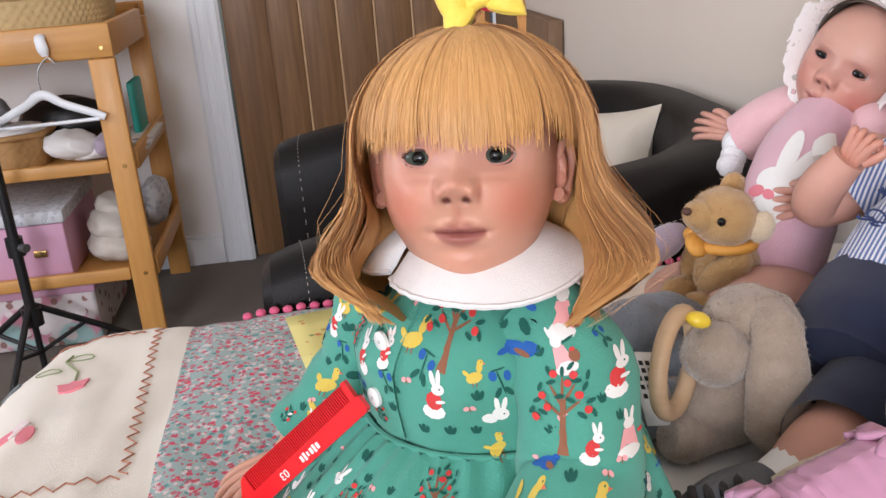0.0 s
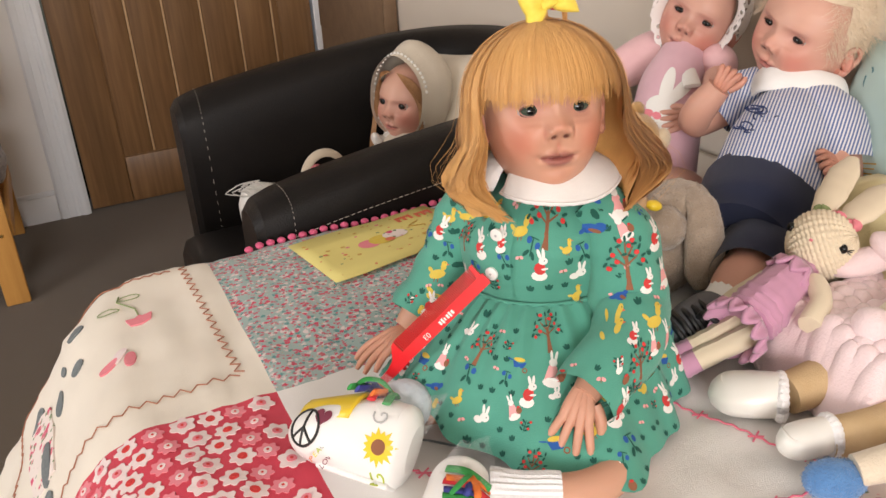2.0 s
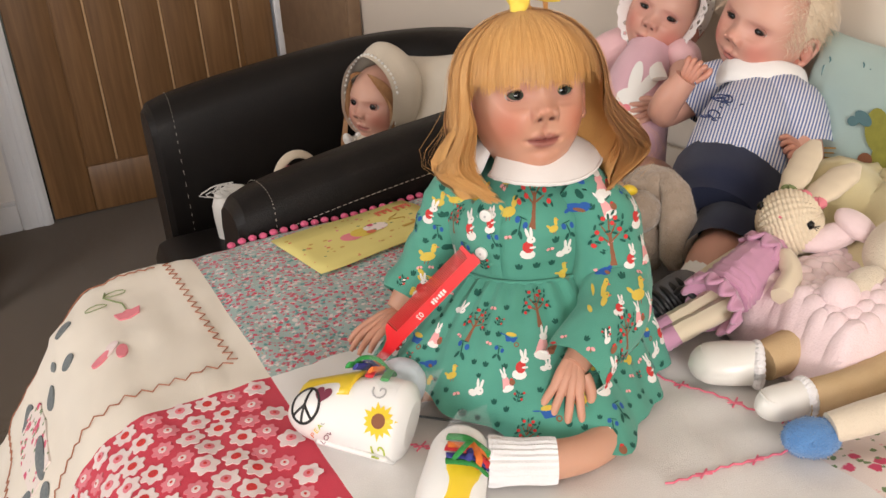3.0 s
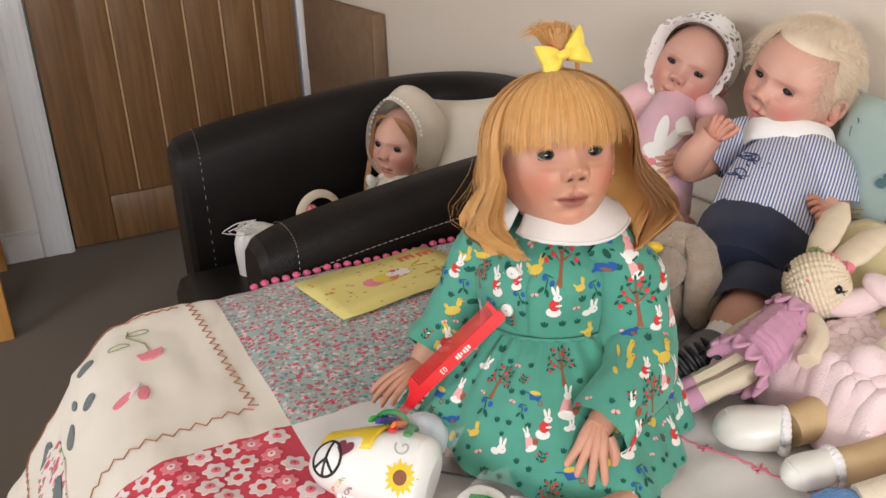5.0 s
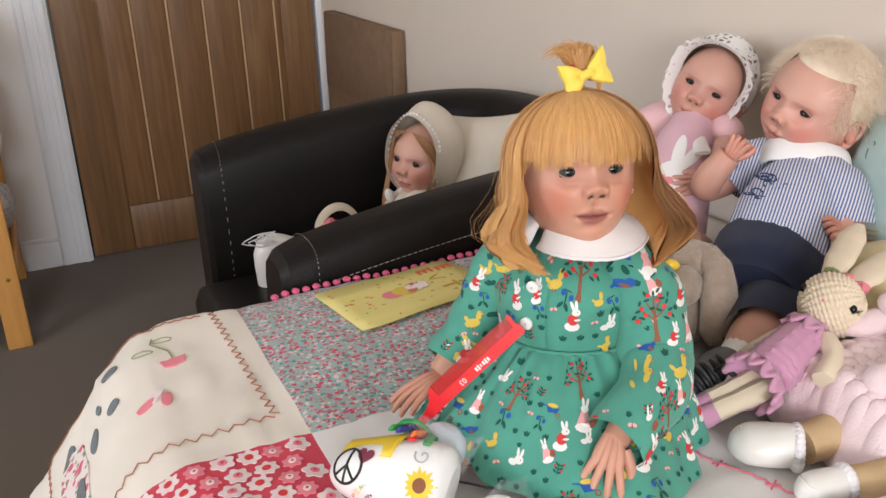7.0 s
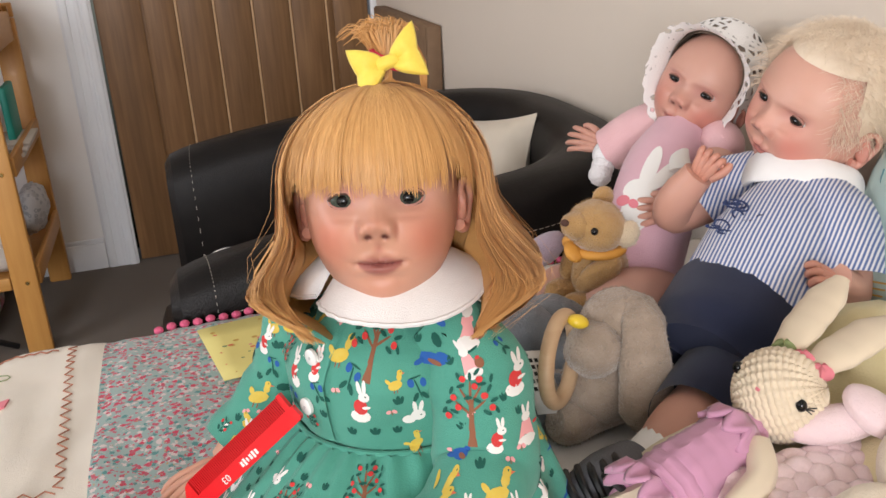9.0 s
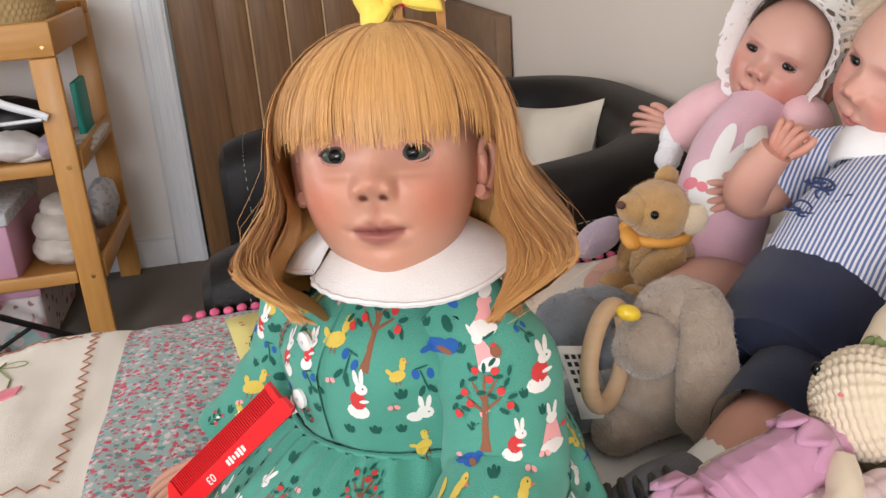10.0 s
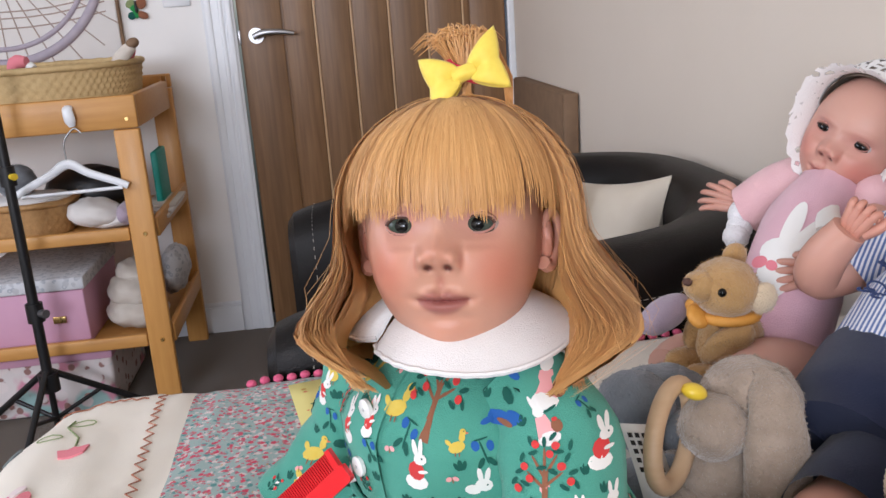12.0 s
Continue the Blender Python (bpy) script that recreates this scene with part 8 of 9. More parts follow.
def trainer(A, label, name_group, painted=True, base="shoe_white"):
    """A chunky doll's trainer; x to the toe, y up from its sole, z out of its side."""
    sh = empty("doll_shoe", label, "shoe", A.translation, name_group)
    mb = MB()
    rows = []
    for i in range(33):
        t = i / 32
        x = -0.058 + 0.118 * t
        hw = 0.028 + 0.006 * math.sin(math.pi * t ** 1.5)
        end = math.sqrt(max(0.0, 1 - max(0, (t - 0.58) / 0.42) ** 2.9)) * math.sqrt(max(0, 1 - max(0, (0.10 - t) / 0.10) ** 2 * 0.8))
        top = 0.072 - 0.030 * max(0, t - 0.30) ** 1.1 / 0.7
        bot = 0.004 + 0.014 * max(0, t - 0.75) ** 2 * 6
        mid = (top + bot) / 2
        row = []
        for j in range(30):
            a = 2 * math.pi * j / 30
            cx_, sy_ = math.cos(a), math.sin(a)
            e_ = 0.90
            row.append(A @ Vector((x, mid + (top - bot) / 2 * (0.25 + 0.75 * end) * math.copysign(abs(sy_) ** e_, sy_) - 0.036, hw * max(0.04, end) * math.copysign(abs(cx_) ** e_, cx_))))
        rows.append(row)
    mb.grid(rows, base, closed_v=True)
    inv = A.inverted()
    side_tree = BVHTree.FromPolygons([inv @ Vector(v) for v in mb.v], list(mb.f))
    mb.add(rows[0], [tuple(range(30))], base)
    under(sh, "upper", mb)
    ys_ = MB()
    for i in (0,):
        g = []
        for t in (k / 16 for k in range(17)):
            x = -0.005 + 0.052 * t
            top = 0.0735 - 0.030 * max(0, (x + 0.058) / 0.118 - 0.30) ** 1.1 / 0.7 - 0.036 + 0.001
            wz = 0.030 * (1 - 0.35 * t)
            g.append([A @ Vector((x, top - 0.021 * abs(w_) ** 2.6, wz * w_)) for w_ in (-1.03, -0.9, -0.6, -0.2, 0.2, 0.6, 0.9, 1.03)])
        ys_.grid(g, "shoe_yellow")
    o = under(sh, "toe_cap", ys_, "glossy yellow leather panel")
    so = o.modifiers.new("thickness", "SOLIDIFY")
    so.thickness = 0.0035
    under(sh, "sole", MB().box((-0.050, -0.0335, -0.016), (0.020, -0.0285, 0.016), "shoe_white", 0.0022, A), "white moulded sole")
    for k, (mt_, w_) in enumerate((("lace_green", 1), ("lace_orange", -1), ("lace_red", 1), ("lace_blue", -1), ("lace_green", -1))):
        x = -0.030 + k * 0.0075
        lc = MB().tube([A @ Vector((x, 0.030, 0.022 * w_)), A @ Vector((x + 0.004, 0.040, 0.004 * w_)), A @ Vector((x + 0.008, 0.035, -0.022 * w_))], 0.0042, mt_, 8, sub=5, flat=(1, 0.4))
        under(sh, "lace", lc)
    for k, (mt_, dz) in enumerate((("lace_green", 0.6), ("lace_orange", -0.4), ("lace_blue", 0.1))):
        lc = MB().tube([A @ Vector((-0.024, 0.040, 0.0)), A @ Vector((-0.012, 0.047 - 0.003 * k, 0.010 * dz)), A @ Vector((0.000, 0.045, 0.020 * dz)), A @ Vector((0.006, 0.037, 0.027 * dz))], [0.002, 0.0028, 0.0028, 0.002], mt_, 8, sub=5, flat=(1, 0.35))
        under(sh, "lace_loop", lc)
    fl = MB()
    g = []
    for i in range(13):
        t = i / 12
        g.append([A @ Vector((-0.052 + 0.034 * math.cos(a) * (0.6 + 0.3 * t) + 0.008 * math.sin(3 * a) + 0.018, 0.020 + 0.030 * t + 0.004 * math.sin(5 * a + 3 * t), 0.034 * math.sin(a) * (0.75 - 0.2 * t) + 0.003 * math.sin(7 * a))) for a in (2 * math.pi * j / 32 for j in range(33))])
    fl.grid(g, "film")
    under(sh, "film_wrap", fl, "crumpled clear film")
    if painted:
        S = 0.0345

        def sp(x, y, d=0.0):
            hit = side_tree.ray_cast(Vector((x, y, 0.09)), Vector((0, 0, -1)), 0.09)
            return A @ Vector((x, y, (hit[0].z if hit[0] else S * 0.8) + 0.0004 + d * 0.6))

        pc = MB()
        c0 = (0.033, -0.006)
        pc.tube([sp(c0[0] + 0.0150 * math.cos(t), c0[1] + 0.0150 * math.sin(t)) for t in (2 * math.pi * i / 28 for i in range(29))], 0.0013, "ink_black", 7, sub=1)
        for a in (90, 270, 225, 315):
            pc.tube([sp(c0[0] + r_ * math.cos(radians(a)), c0[1] + r_ * math.sin(radians(a))) for r_ in (0, 0.004, 0.008, 0.012, 0.0148)], 0.0012, "ink_black", 7, sub=1)
        under(sh, "peace_sign", pc, "black painted peace sign")
        hp = MB()
        hs_ = [(0.0085 * 16 * math.sin(t) ** 3 / 16, 0.0085 * (13 * math.cos(t) - 5 * math.cos(2 * t) - 2 * math.cos(3 * t) - math.cos(4 * t)) / 16) for t in (2 * math.pi * i / 26 for i in range(26))]
        hp.add([sp(0.0185, 0.006, 0.0012)] + [sp(0.0185 + x, 0.006 + y, 0.0012) for x, y in hs_], [(0, 1 + i, 1 + (i + 1) % 26) for i in range(26)], "ink_plum")
        under(sh, "heart", hp, "plum glitter heart")
        sf = MB()
        fc = (-0.038, -0.004)
        for k in range(15):
            a = 2 * math.pi * k / 15
            n_ = Vector((math.cos(a), math.sin(a), 0))
            b_ = Vector((-math.sin(a), math.cos(a), 0))
            pts = [n_ * 0.004 + b_ * 0.0012, n_ * 0.010 + b_ * 0.0021, n_ * (0.016 if k % 2 else 0.0135), n_ * 0.010 - b_ * 0.0021, n_ * 0.004 - b_ * 0.0012]
            sf.add([sp(fc[0] + q.x, fc[1] + q.y, 0.0006 + 0.0001 * (k % 2)) for q in pts], [(0, 1, 2, 3, 4)], "shoe_yellow")
            if k < 14:
                under(sh, "petal", sf)
                sf = MB()
        sfo = under(sh, "petal", sf, "painted yellow petal")
        sd_ = MB()
        sd_.add([sp(fc[0], fc[1], 0.0011)] + [sp(fc[0] + 0.0062 * math.cos(t), fc[1] + 0.0062 * math.sin(t), 0.0011) for t in (2 * math.pi * i / 18 for i in range(18))], [(0, 1 + i, 1 + (i + 1) % 18) for i in range(18)], "p_brown")
        under(sfo, "centre", sd_)
        for cx_, cy_, mt_ in ((-0.032, 0.020, "ink_grey"), (-0.042, -0.026, "ink_lime")):
            wl = MB().tube([sp(cx_ + (0.0008 + 0.0011 * t) * math.cos(t), cy_ + (0.0008 + 0.0011 * t) * math.sin(t), 0.0004) for t in (i * 0.5 for i in range(14))], 0.0008, mt_, 6, sub=1)
            under(sh, "spiral", wl, "painted spiral")
        wx, wy = (A.to_3x3() @ Vector((-0.42, 0.90, 0))).normalized(), (A.to_3x3() @ Vector((0.90, 0.42, 0))).normalized()
        wz = (A.to_3x3() @ Vector((0, 0, 1))).normalized()
        for tx, x, y, cols_ in (("PEACE", 0.012, -0.018, ("lace_orange", "shoe_yellow", "ink_lime", "ink_grey", "ink_grey")), ("LOVE", 0.004, -0.023, ("ink_plum",) * 4)):
            for k, c_ in enumerate(tx):
                d = (k - len(tx) / 2) * 0.0046
                lettering("letter", c_, frame_m(sp(x, y, 0.0006) + wx * d, wx, wy, wz), 0.0066, cols_[k], sh)
    return sh


sideways = Vector((-0.25, -0.72, 0.60)).normalized()
trainer(frame_of((-0.132, 0.456, 0.686), (-0.62, 0.77, 0.05), sideways) @ Matrix.Diagonal((1.0, 1.06, 0.96, 1)), "white doll trainer with painted peace sign, sunflower and yellow panel", "painted doll trainers")
sh2 = frame_of((-0.103, 0.322, 0.684), (-0.55, -0.80, -0.10), (-0.55, 0.42, 0.35)) @ Matrix.Diagonal((0.80, 0.82, 0.80, 1))
trainer(sh2, "white doll trainer with yellow panel and bright laces on its side", "painted doll trainers", False)
gs = empty("boy_shoe", "grey doll shoe with black laces on the quilt", "shoe", (0.23, 0.45, 0.66))
M["grey_shoe"] = mat("grey_suede", (0.14, 0.14, 0.15), 0.9, col2=(0.10, 0.10, 0.11), scale=60, bump=0.4, bscale=500)
under(gs, "upper", MB().tube([(0.262, 0.460, 0.684), (0.235, 0.452, 0.684), (0.205, 0.445, 0.676), (0.186, 0.440, 0.672)], [0.028, 0.029, 0.025, 0.010], "grey_shoe", 22))
for k in range(5):
    x = 0.238 - k * 0.010
    under(gs, "lace", MB().tube([(x, 0.425, 0.694), (x - 0.003, 0.440, 0.712 - k * 0.002), (x + 0.004, 0.462, 0.708 - k * 0.002)], 0.0032, "black", 7, sub=5))
for k in range(3):
    under(gs, "lace_loop", MB().tube([(0.222, 0.435, 0.708), (0.215 + 0.01 * k, 0.418, 0.722), (0.228 + 0.008 * k, 0.408, 0.706), (0.22 + 0.006 * k, 0.412, 0.690)], 0.003, "black", 7, sub=5))

# ---------------------------------------------------------------- greeting card on the quilt
gc = empty("greeting_card", "pale yellow greeting card lying on the floral patch", "card", (0.05, 0.88, BZ))
o_ = Vector((-0.060, 0.925, BZ + 0.004))
ux_ = (Vector((0.155, 0.960, 0)) - Vector((-0.060, 0.925, 0)))
ux_.z = 0
uL = ux_.length
ux_.normalize()
uy_ = Vector((ux_.y, -ux_.x, 0))
bw = MB()


def gp_(x, y, z=0.0):
    p = o_ + ux_ * x + uy_ * y
    drop = max(0, p.y - QY1 + 0.03)
    return Vector((p.x, p.y, BZ + 0.0015 + z + 0.004 * noise.noise((p.x * 9, p.y * 9, 1.3)) - 3.2 * drop * drop))


g = [[gp_(uL * i / 10, 0.137 * j / 4, 0.003) for j in range(5)] for i in range(11)]
bw.grid(g, "card_yellow", flip=False)
cc_ = under(gc, "sheet", bw)
cs = cc_.modifiers.new("thickness", "SOLIDIFY")
cs.thickness, cs.offset = 0.0012, 1
rn = random.Random(6)


def blob(name, x, y, rx, ry, rot, mt_, label="", lift=0.0046):
    c, s_ = math.cos(rot), math.sin(rot)
    pts = [(rx * math.cos(t), ry * math.sin(t)) for t in (2 * math.pi * i / 16 for i in range(16))]
    mb = MB().add([gp_(x, y, lift)] + [gp_(x + a * c - b * s_, y + a * s_ + b * c, lift) for a, b in pts], [(0, 1 + (i + 1) % 16, 1 + i) for i in range(16)], mt_)
    return under(gc, name, mb, label)


dots = MB()
for q in range(64):
    x, y = rn.uniform(0.008, uL - 0.008), rn.uniform(0.008, 0.13)
    if 0.07 < x < 0.15 and 0.05 < y < 0.09:
        continue
    r = rn.uniform(0.0008, 0.0026)
    n_ = 9
    dots.add([gp_(x, y, 0.0044)] + [gp_(x + r * 1.4 * math.cos(2 * math.pi * i / n_), y + r * math.sin(2 * math.pi * i / n_), 0.0044) for i in range(n_)], [(0, 1 + (i + 1) % n_, 1 + i) for i in range(n_)], rn.choice(("gold", "gold", "orange_red", "stitch_green", "flower_pink")))
tagged(under(gc, "gold_dots", dots, "scattered gold and red printed dots"), kind="stuff")
blob("printed_egg", 0.088, 0.068, 0.016, 0.013, 0.2, "flower_pink", "pink end of a printed egg")
blob("printed_egg", 0.108, 0.067, 0.019, 0.015, 0.2, "p_yellow", "yellow band of a printed egg", 0.0048)
blob("printed_egg", 0.130, 0.064, 0.018, 0.014, 0.2, "pink_floral", "floral end of a printed egg", 0.0050)
blob("printed_egg", 0.116, 0.075, 0.007, 0.006, 0.2, "orange_red", "red flower of a printed egg", 0.0052)
ly = -ux_
for k, (c_, x, y) in enumerate((("E", 0.166, 0.026), ("E", 0.196, 0.030), ("T", 0.168, 0.092), ("E", 0.198, 0.098))):
    lettering("letter", c_, frame_m(gp_(x, y, 0.0048), uy_, ux_, Vector((0, 0, 1))), 0.034, "orange_red" if k < 2 else "gold", gc, bold=0.0008)
sw = MB()
sw.tube([gp_(0.168 + 0.010 * math.cos(t * 1.3), 0.045 + 0.0045 * t, 0.0050) for t in (i * 0.6 for i in range(10))], 0.0007, "gold", 5, sub=2)
under(gc, "printed_swirl", sw, "gold swirl")

# ---------------------------------------------------------------- things on the changing table
M["wicker"] = mat("wicker", (0.58, 0.42, 0.20), 0.7, col2=(0.48, 0.33, 0.14), scale=90, bump=0.5, bscale=250)
M["wicker_red"] = mat("brown_wicker", (0.46, 0.26, 0.09), 0.6, col2=(0.34, 0.18, 0.06), scale=90, bump=0.5, bscale=250)
M["pink_box"] = mat("pink_card_box", (0.62, 0.34, 0.46), 0.6, col2=(0.58, 0.31, 0.43), scale=12)
M["grey_floral"] = print_mat("grey_floral_paper", (0.62, 0.62, 0.64), [((0.40, 0.42, 0.46), 1.0, 0.42, 0.2), ((0.5, 0.5, 0.52), 0.7, 0.4, 0)], 60)
M["storage_floral"] = print_mat("pastel_patchwork_print", (0.66, 0.60, 0.58), [((0.60, 0.26, 0.34), 0.35, 0.5, 0), ((0.34, 0.50, 0.48), 0.3, 0.45, 0), ((0.30, 0.16, 0.14), 1.2, 0.35, 0), ((0.70, 0.62, 0.60), 0.8, 0.4, 0)], 26)
M["blanket_brown"] = mat("grey_brown_knit", (0.30, 0.25, 0.20), 0.95, bump=0.6, bscale=300)
M["teal_plastic"] = mat("teal_plastic", (0.02, 0.28, 0.22), 0.5)
M["linen"] = mat("washed_linen", (0.66, 0.60, 0.53), 0.95, col2=(0.56, 0.50, 0.43), scale=25, bump=0.5, bscale=400, stain=0.08)


def weave(mb, cx, cy, z0, z1, rx, ry, mt_, stakes=70, rows_=12, flare=0.06):
    """A woven oval basket wall."""
    g = []
    n = stakes * 4
    for i in range(rows_ * 4 + 1):
        t = i / (rows_ * 4)
        z_ = z0 + (z1 - z0) * t
        row = []
        for j in range(n):
            a = 2 * math.pi * j / n
            k = 1 + flare * t + 0.010 * math.sin(a * stakes + math.pi * int(t * rows_)) * math.sin(t * rows_ * math.pi) ** 2
            ca, sa = math.cos(a), math.sin(a)
            row.append((cx + rx * k * math.copysign(abs(ca) ** 0.7, ca), cy + ry * k * math.copysign(abs(sa) ** 0.7, sa), z_))
        g.append(row)
    mb.grid(g, mt_, closed_v=True)
    rim = [((g[-1][j][0]), g[-1][j][1], z1) for j in range(0, n, 4)]
    mb.tube(rim + [rim[0]], 0.009, mt_, 8, caps=False, sub=1, fn=lambda t, w_: 1 + 0.12 * math.sin(t * 260))
    mb.add([q for q in g[0]], [tuple(range(n))], mt_)
    return mb


mo = empty("moses_basket", "oval straw doll basket on top of the changing table", "basket", (-0.86, 2.63, 0.825))
under(mo, "basket_wall", weave(MB(), -0.86, 2.62, 0.825, 0.965, 0.335, 0.19, "wicker", 80, 9))
under(mo, "lining", plush([((-0.86, 2.62, 0.905), (0.31, 0.17, 0.045), (0, 0, 0))], "linen", 3, 0.08), "crumpled pale lining")
bd = empty("toy_bird", "small brown and pink toy bird on the straw basket", "toy bird", (-0.53, 2.53, 0.93))
under(bd, "body", plush([((-0.525, 2.53, 0.985), (0.045, 0.018, 0.019), (0, -42, 8))], "linen", 6, 0.06))
under(bd, "head", plush([((-0.497, 2.53, 1.014), (0.018, 0.015, 0.014), (0, -20, 0))], "card_board", 7, 0.06))
under(bd, "tail", plush([((-0.512, 2.575, 0.998), (0.012, 0.02, 0.03), (0, 10, 0))], "flower_pink", 8, 0.06), "pink felt tail")
sd = MB()
sd.tube([(-0.80, 2.50, 0.950), (-0.79, 2.49, 0.985), (-0.76, 2.48, 0.988)], [0.020, 0.021, 0.013], "flower_pink", 14)
sd.tube([(-0.755, 2.48, 0.978), (-0.745, 2.475, 0.968)], [0.012, 0.012], "p_white", 12)
part("toy_bootee", sd, label="pink and white toy bootee in the straw basket", category="toy")

# hook and hanger on the rail
hk = MB()
hk.tube([(-0.655, 2.398, 0.868), (-0.655, 2.386, 0.862), (-0.652, 2.384, 0.838), (-0.650, 2.388, 0.820)], [0.011, 0.012, 0.013, 0.008], "white", 12, flat=(1.1, 0.6))
part("rail_hook", hk, label="white plastic hook on the pine rail", category="hook")
hg = empty("coat_hanger", "white plastic child's coat hanger on the pine rail", "hanger", (-0.68, 2.385, 0.70))
hb_ = MB()
hb_.tube([(-0.535, 2.385, 0.655), (-0.560, 2.385, 0.668), (-0.63, 2.385, 0.698), (-0.665, 2.385, 0.722), (-0.69, 2.385, 0.722), (-0.725, 2.385, 0.700), (-0.80, 2.385, 0.664), (-0.822, 2.385, 0.650)], [0.010, 0.010, 0.011, 0.013, 0.013, 0.011, 0.010, 0.009], "white", 12, sub=6, flat=(0.6, 1))
hb_.tube([(-0.550, 2.385, 0.652), (-0.805, 2.385, 0.648)], [0.005, 0.005], "white", 10)
under(hg, "shoulder_bar", hb_)
hw_ = MB()
hw_.tube([(-0.678, 2.385, 0.728), (-0.678, 2.385, 0.775), (-0.665, 2.386, 0.800), (-0.645, 2.386, 0.815), (-0.630, 2.386, 0.800)], 0.0022, "chrome", 8, sub=6)
under(hg, "wire_hook", hw_, "thin metal hook")
under(hg, "printed_size", MB().box((-0.700, 2.3795, 0.716), (-0.655, 2.3805, 0.722), "ink_grey", 0), "grey printed mark")

# middle shelf
wb = empty("wicker_basket", "brown wicker basket on the middle shelf", "basket", (-0.83, 2.55, 0.525))
under(wb, "basket_wall", weave(MB(), -0.845, 2.55, 0.524, 0.610, 0.115, 0.10, "wicker_red", 26, 6, 0.08))
under(wb, "lining", plush([((-0.845, 2.55, 0.612), (0.115, 0.10, 0.022), (0, 0, 0))], "cotton_white", 5, 0.08), "white cloth lining")
for c, r, rot in (((-0.66, 2.50, 0.570), (0.075, 0.07, 0.040), (0, 8, 0)), ((-0.60, 2.52, 0.548), (0.080, 0.07, 0.024), (0, -6, 10))):
    mb = plush([(c, r, rot)], "cotton_white", 4, 0.10)
    part("folded_cloth", mb, label="folded white baby cloth on the middle shelf", category="cloth", group="folded cloths")
part("folded_cloth", plush([((-0.575, 2.50, 0.560), (0.030, 0.06, 0.034), (0, 20, 0))], "lilac", 8, 0.1), label="mauve patterned cloth between white cloths", category="cloth", group="folded cloths")
part("plush_toy", pile(plush([((-0.86, 2.52, 0.672), (0.055, 0.05, 0.045), (0, 0, 0))], "grey_plush", 5, 0.08), 500, 0.006, "grey_plush", 5), label="grey plush toy above the wicker basket", category="plush toy")
part("storage_bag", plush([((-0.72, 2.70, 0.60), (0.13, 0.09, 0.075), (0, 0, 0))], "black", 6, 0.06), label="dark bag at the back of the middle shelf", category="bag")
tb_ = MB().box((-0.525, 2.66, 0.524), (-0.505, 2.80, 0.70), "teal_plastic", 0.006)
part("folder", tb_, label="teal plastic folder standing on the middle shelf", category="folder")
for k in range(3):
    part("leaflet", MB().box((-0.56 + 0.004 * k, 2.55 + 0.03 * k, 0.524 + 0.010 * k), (-0.475 + 0.006 * k, 2.80, 0.533 + 0.010 * k), "linen" if k != 1 else "cotton_white", 0.002), label="loose printed leaflet on the middle shelf", category="paper", group="leaflets")

# bottom shelf
pb = empty("gift_box", "pink card box with a grey floral lid on the bottom shelf", "box", (-0.85, 2.56, 0.22))
under(pb, "body", MB().box((-1.02, 2.425, 0.219), (-0.710, 2.80, 0.375), "pink_box", 0.004))
under(pb, "lid", MB().box((-1.025, 2.418, 0.377), (-0.703, 2.805, 0.412), "grey_floral", 0.004), "grey floral lid")
under(pb, "label_holder", MB().box((-0.80, 2.4175, 0.285), (-0.765, 2.4235, 0.305), "brass", 0.002), "small metal label holder")
for c, r in (((-0.600, 2.54, 0.268), (0.085, 0.10, 0.050)), ((-0.605, 2.55, 0.325), (0.072, 0.09, 0.052)), ((-0.60, 2.58, 0.372), (0.055, 0.08, 0.035))):
    part("bundled_blanket", plush([(c, r, (0, 6, 10))], "linen", 9, 0.12), label="bundled cream baby blanket on the bottom shelf", category="blanket", group="bundled blankets")
part("lace_cloth", plush([((-0.515, 2.72, 0.33), (0.045, 0.09, 0.075), (0, 10, 0))], "grey_floral", 3, 0.14), label="patterned lacy cloth spilling over the shelf side", category="cloth")
sb = empty("storage_box", "pastel patchwork print storage box on the carpet", "box", (-0.86, 2.6, 0))
under(sb, "body", MB().box((-1.15, 2.45, 0.002), (-0.675, 2.85, 0.168), "storage_floral", 0.012))
under(sb, "rim", MB().box((-1.155, 2.445, 0.160), (-0.670, 2.855, 0.182), "pink_box", 0.004), "pale pink rim")

# ---------------------------------------------------------------- on the wall
pic = empty("wall_picture", "pale canvas print of a carriage in lilac lines", "picture", (-0.95, BY, 1.2), kind="")
under(pic, "canvas", MB().box((-1.42, BY - 0.022, 0.87), (-0.628, BY, 1.60), "cotton_white", 0.004), "cream canvas")
under(pic, "edge", MB().box((-0.6275, BY - 0.024, 0.87), (-0.620, BY, 1.60), "card_board", 0.002), "dark side edge")
M["lilac_ink"] = mat("lilac_print", (0.40, 0.35, 0.42), 0.9, col2=(0.48, 0.43, 0.48), scale=30)
M["taupe_ink"] = mat("taupe_print", (0.42, 0.33, 0.28), 0.9)
ca = MB()
wc = (-0.98, 1.30)
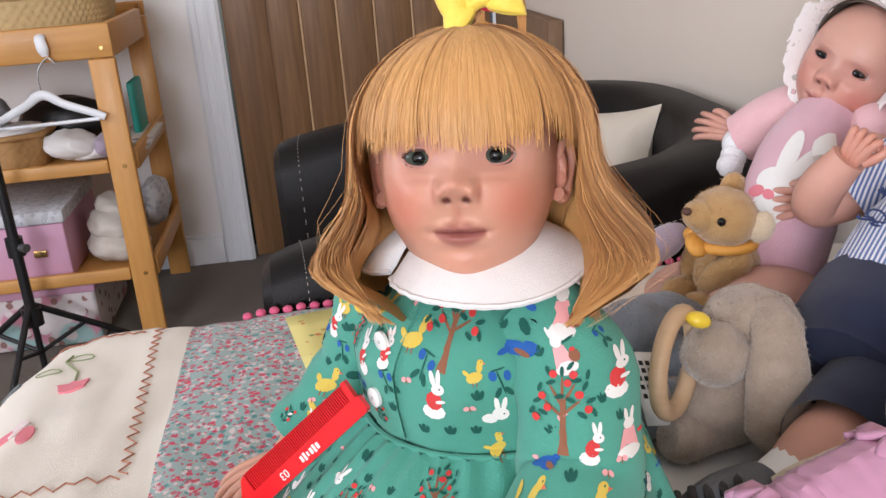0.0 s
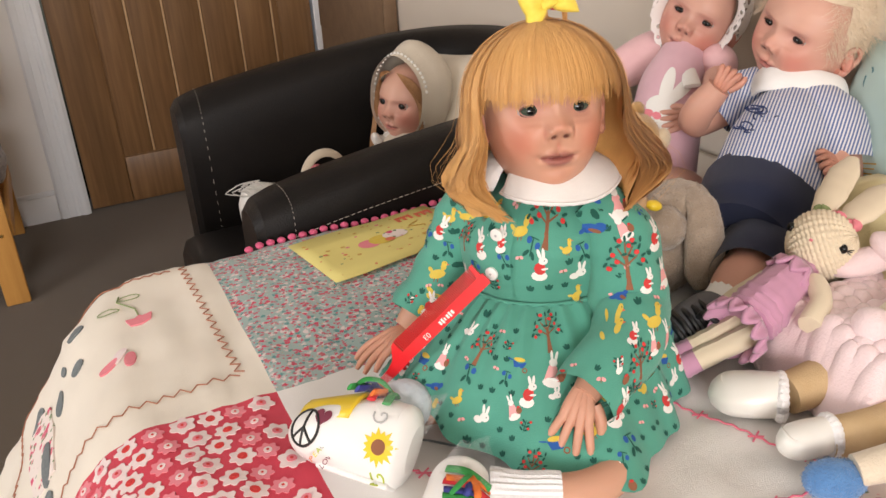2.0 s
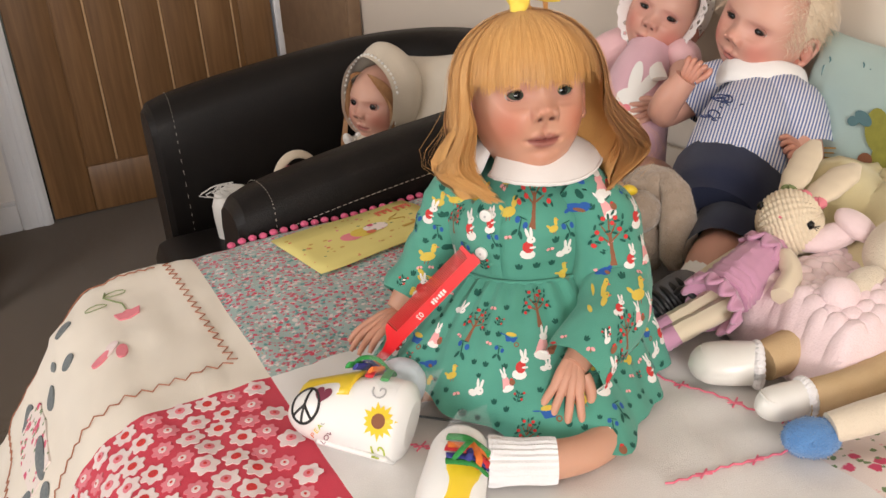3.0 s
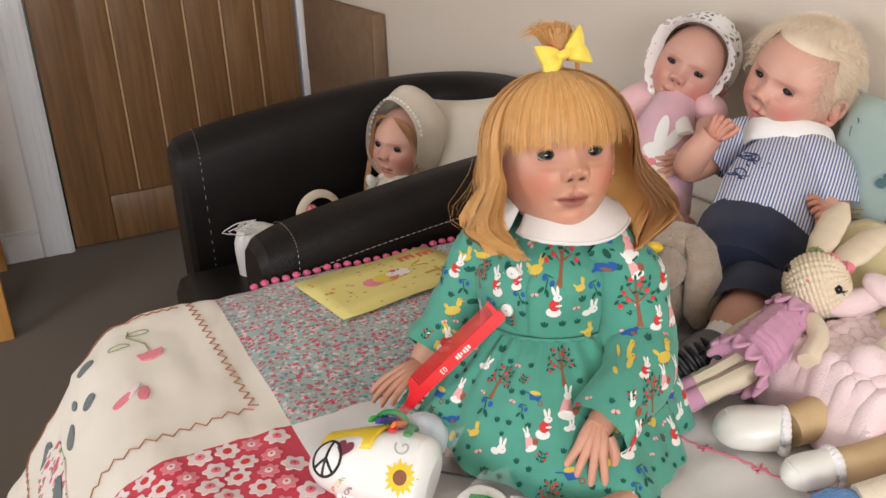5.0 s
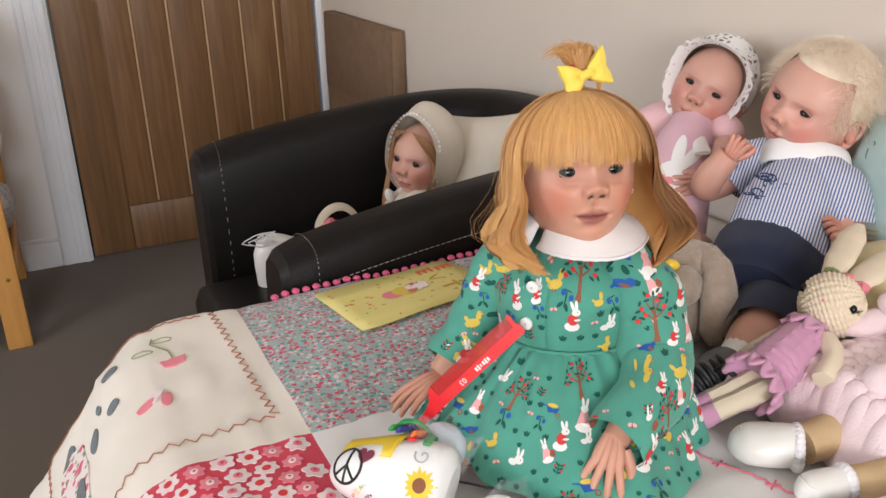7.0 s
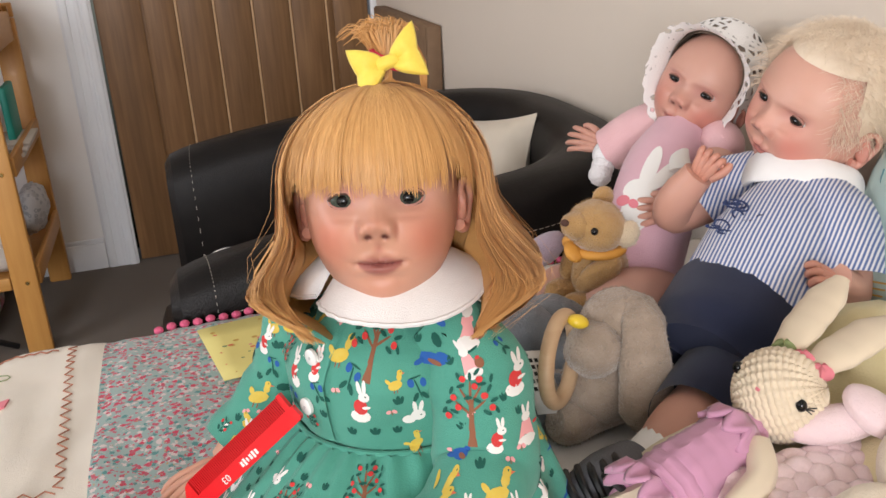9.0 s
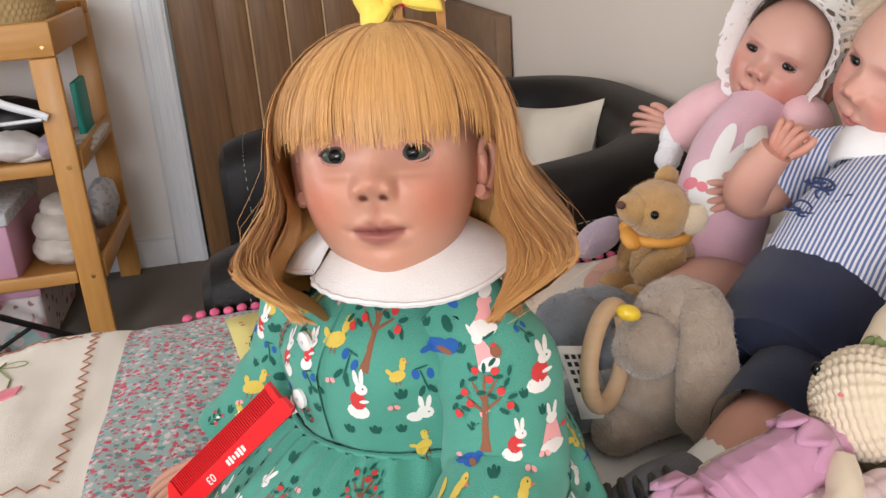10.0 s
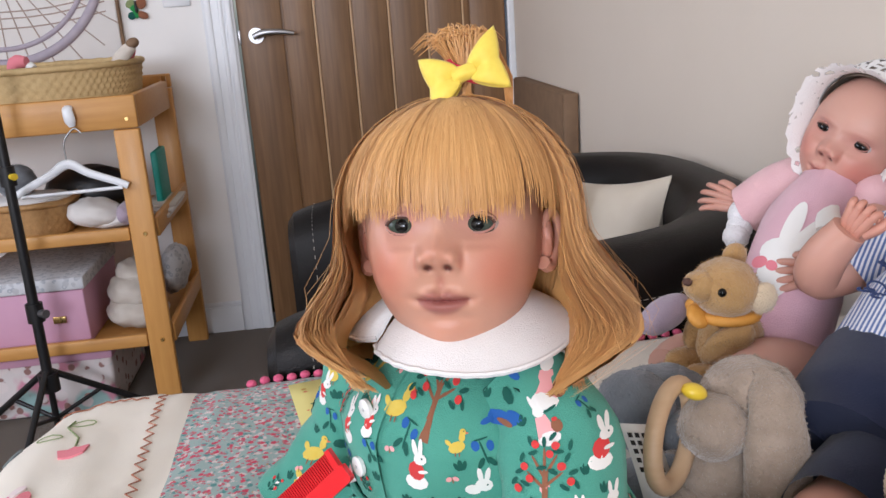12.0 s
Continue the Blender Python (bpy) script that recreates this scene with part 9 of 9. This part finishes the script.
for r, th in ((0.330, 0.015), (0.285, 0.008)):
    ca.tube([(wc[0] + r * math.cos(t), BY - 0.0225, wc[1] + r * math.sin(t)) for t in (math.pi * (1.1 + 0.8 * i / 40) for i in range(41))], th, "lilac_ink", 8, sub=1)
for k in range(13):
    t = math.pi * (1.12 + 0.76 * k / 12)
    under(pic, "printed_spoke", MB().tube([(wc[0] + 0.06 * math.cos(t), BY - 0.0225, wc[1] + 0.06 * math.sin(t)), (wc[0] + 0.42 * math.cos(t), BY - 0.0225, wc[1] + 0.42 * math.sin(t))], 0.0022, "taupe_ink", 6, sub=1))
under(pic, "printed_wheel", ca, "lilac printed wheel")
ca = MB()
for k, zz in enumerate((1.14, 1.12, 1.09)):
    ca.tube([(-1.35, BY - 0.0225, zz), (-0.9, BY - 0.0225, zz - 0.012), (-0.66, BY - 0.0225, zz + 0.02)], 0.0025, "taupe_ink", 6)
under(pic, "printed_line", ca, "thin taupe printed lines")
bf = empty("butterfly_ornament", "green and brown butterfly ornament on the wall", "ornament", (-0.565, BY, 1.10))
for sx, sz, rx, rz, mt_ in ((-1, 1, 0.016, 0.013, "stitch_green"), (1, 1, 0.016, 0.018, "p_brown"), (-1, -1, 0.014, 0.012, "p_green"), (1, -1, 0.018, 0.012, "p_brown"), (-0.2, -0.6, 0.010, 0.016, "lace_green"), (-0.6, 0.4, 0.012, 0.012, "lace_green")):
    under(bf, "wing", MB().ell((-0.568 + sx * 0.016, BY - 0.010, 1.108 + sz * 0.018), (rx, 0.003, rz), mt_, (0, 25 * sx, 0), 8, 14))
under(bf, "body", MB().tube([(-0.568, BY - 0.001, 1.085), (-0.568, BY - 0.012, 1.105), (-0.570, BY - 0.012, 1.135)], [0.003, 0.005, 0.003], "black", 8))
lsw = empty("light_switch", "white double light switch on the beige wall", "light switch", (-0.445, BY, 1.15))
under(lsw, "plate", MB().box((-0.486, BY - 0.009, 1.108), (-0.400, BY, 1.194), "white", 0.004))
for x in (-0.462, -0.438):
    under(lsw, "rocker", MB().box((x, BY - 0.013, 1.138), (x + 0.014, BY - 0.0092, 1.165), "white", 0.002))
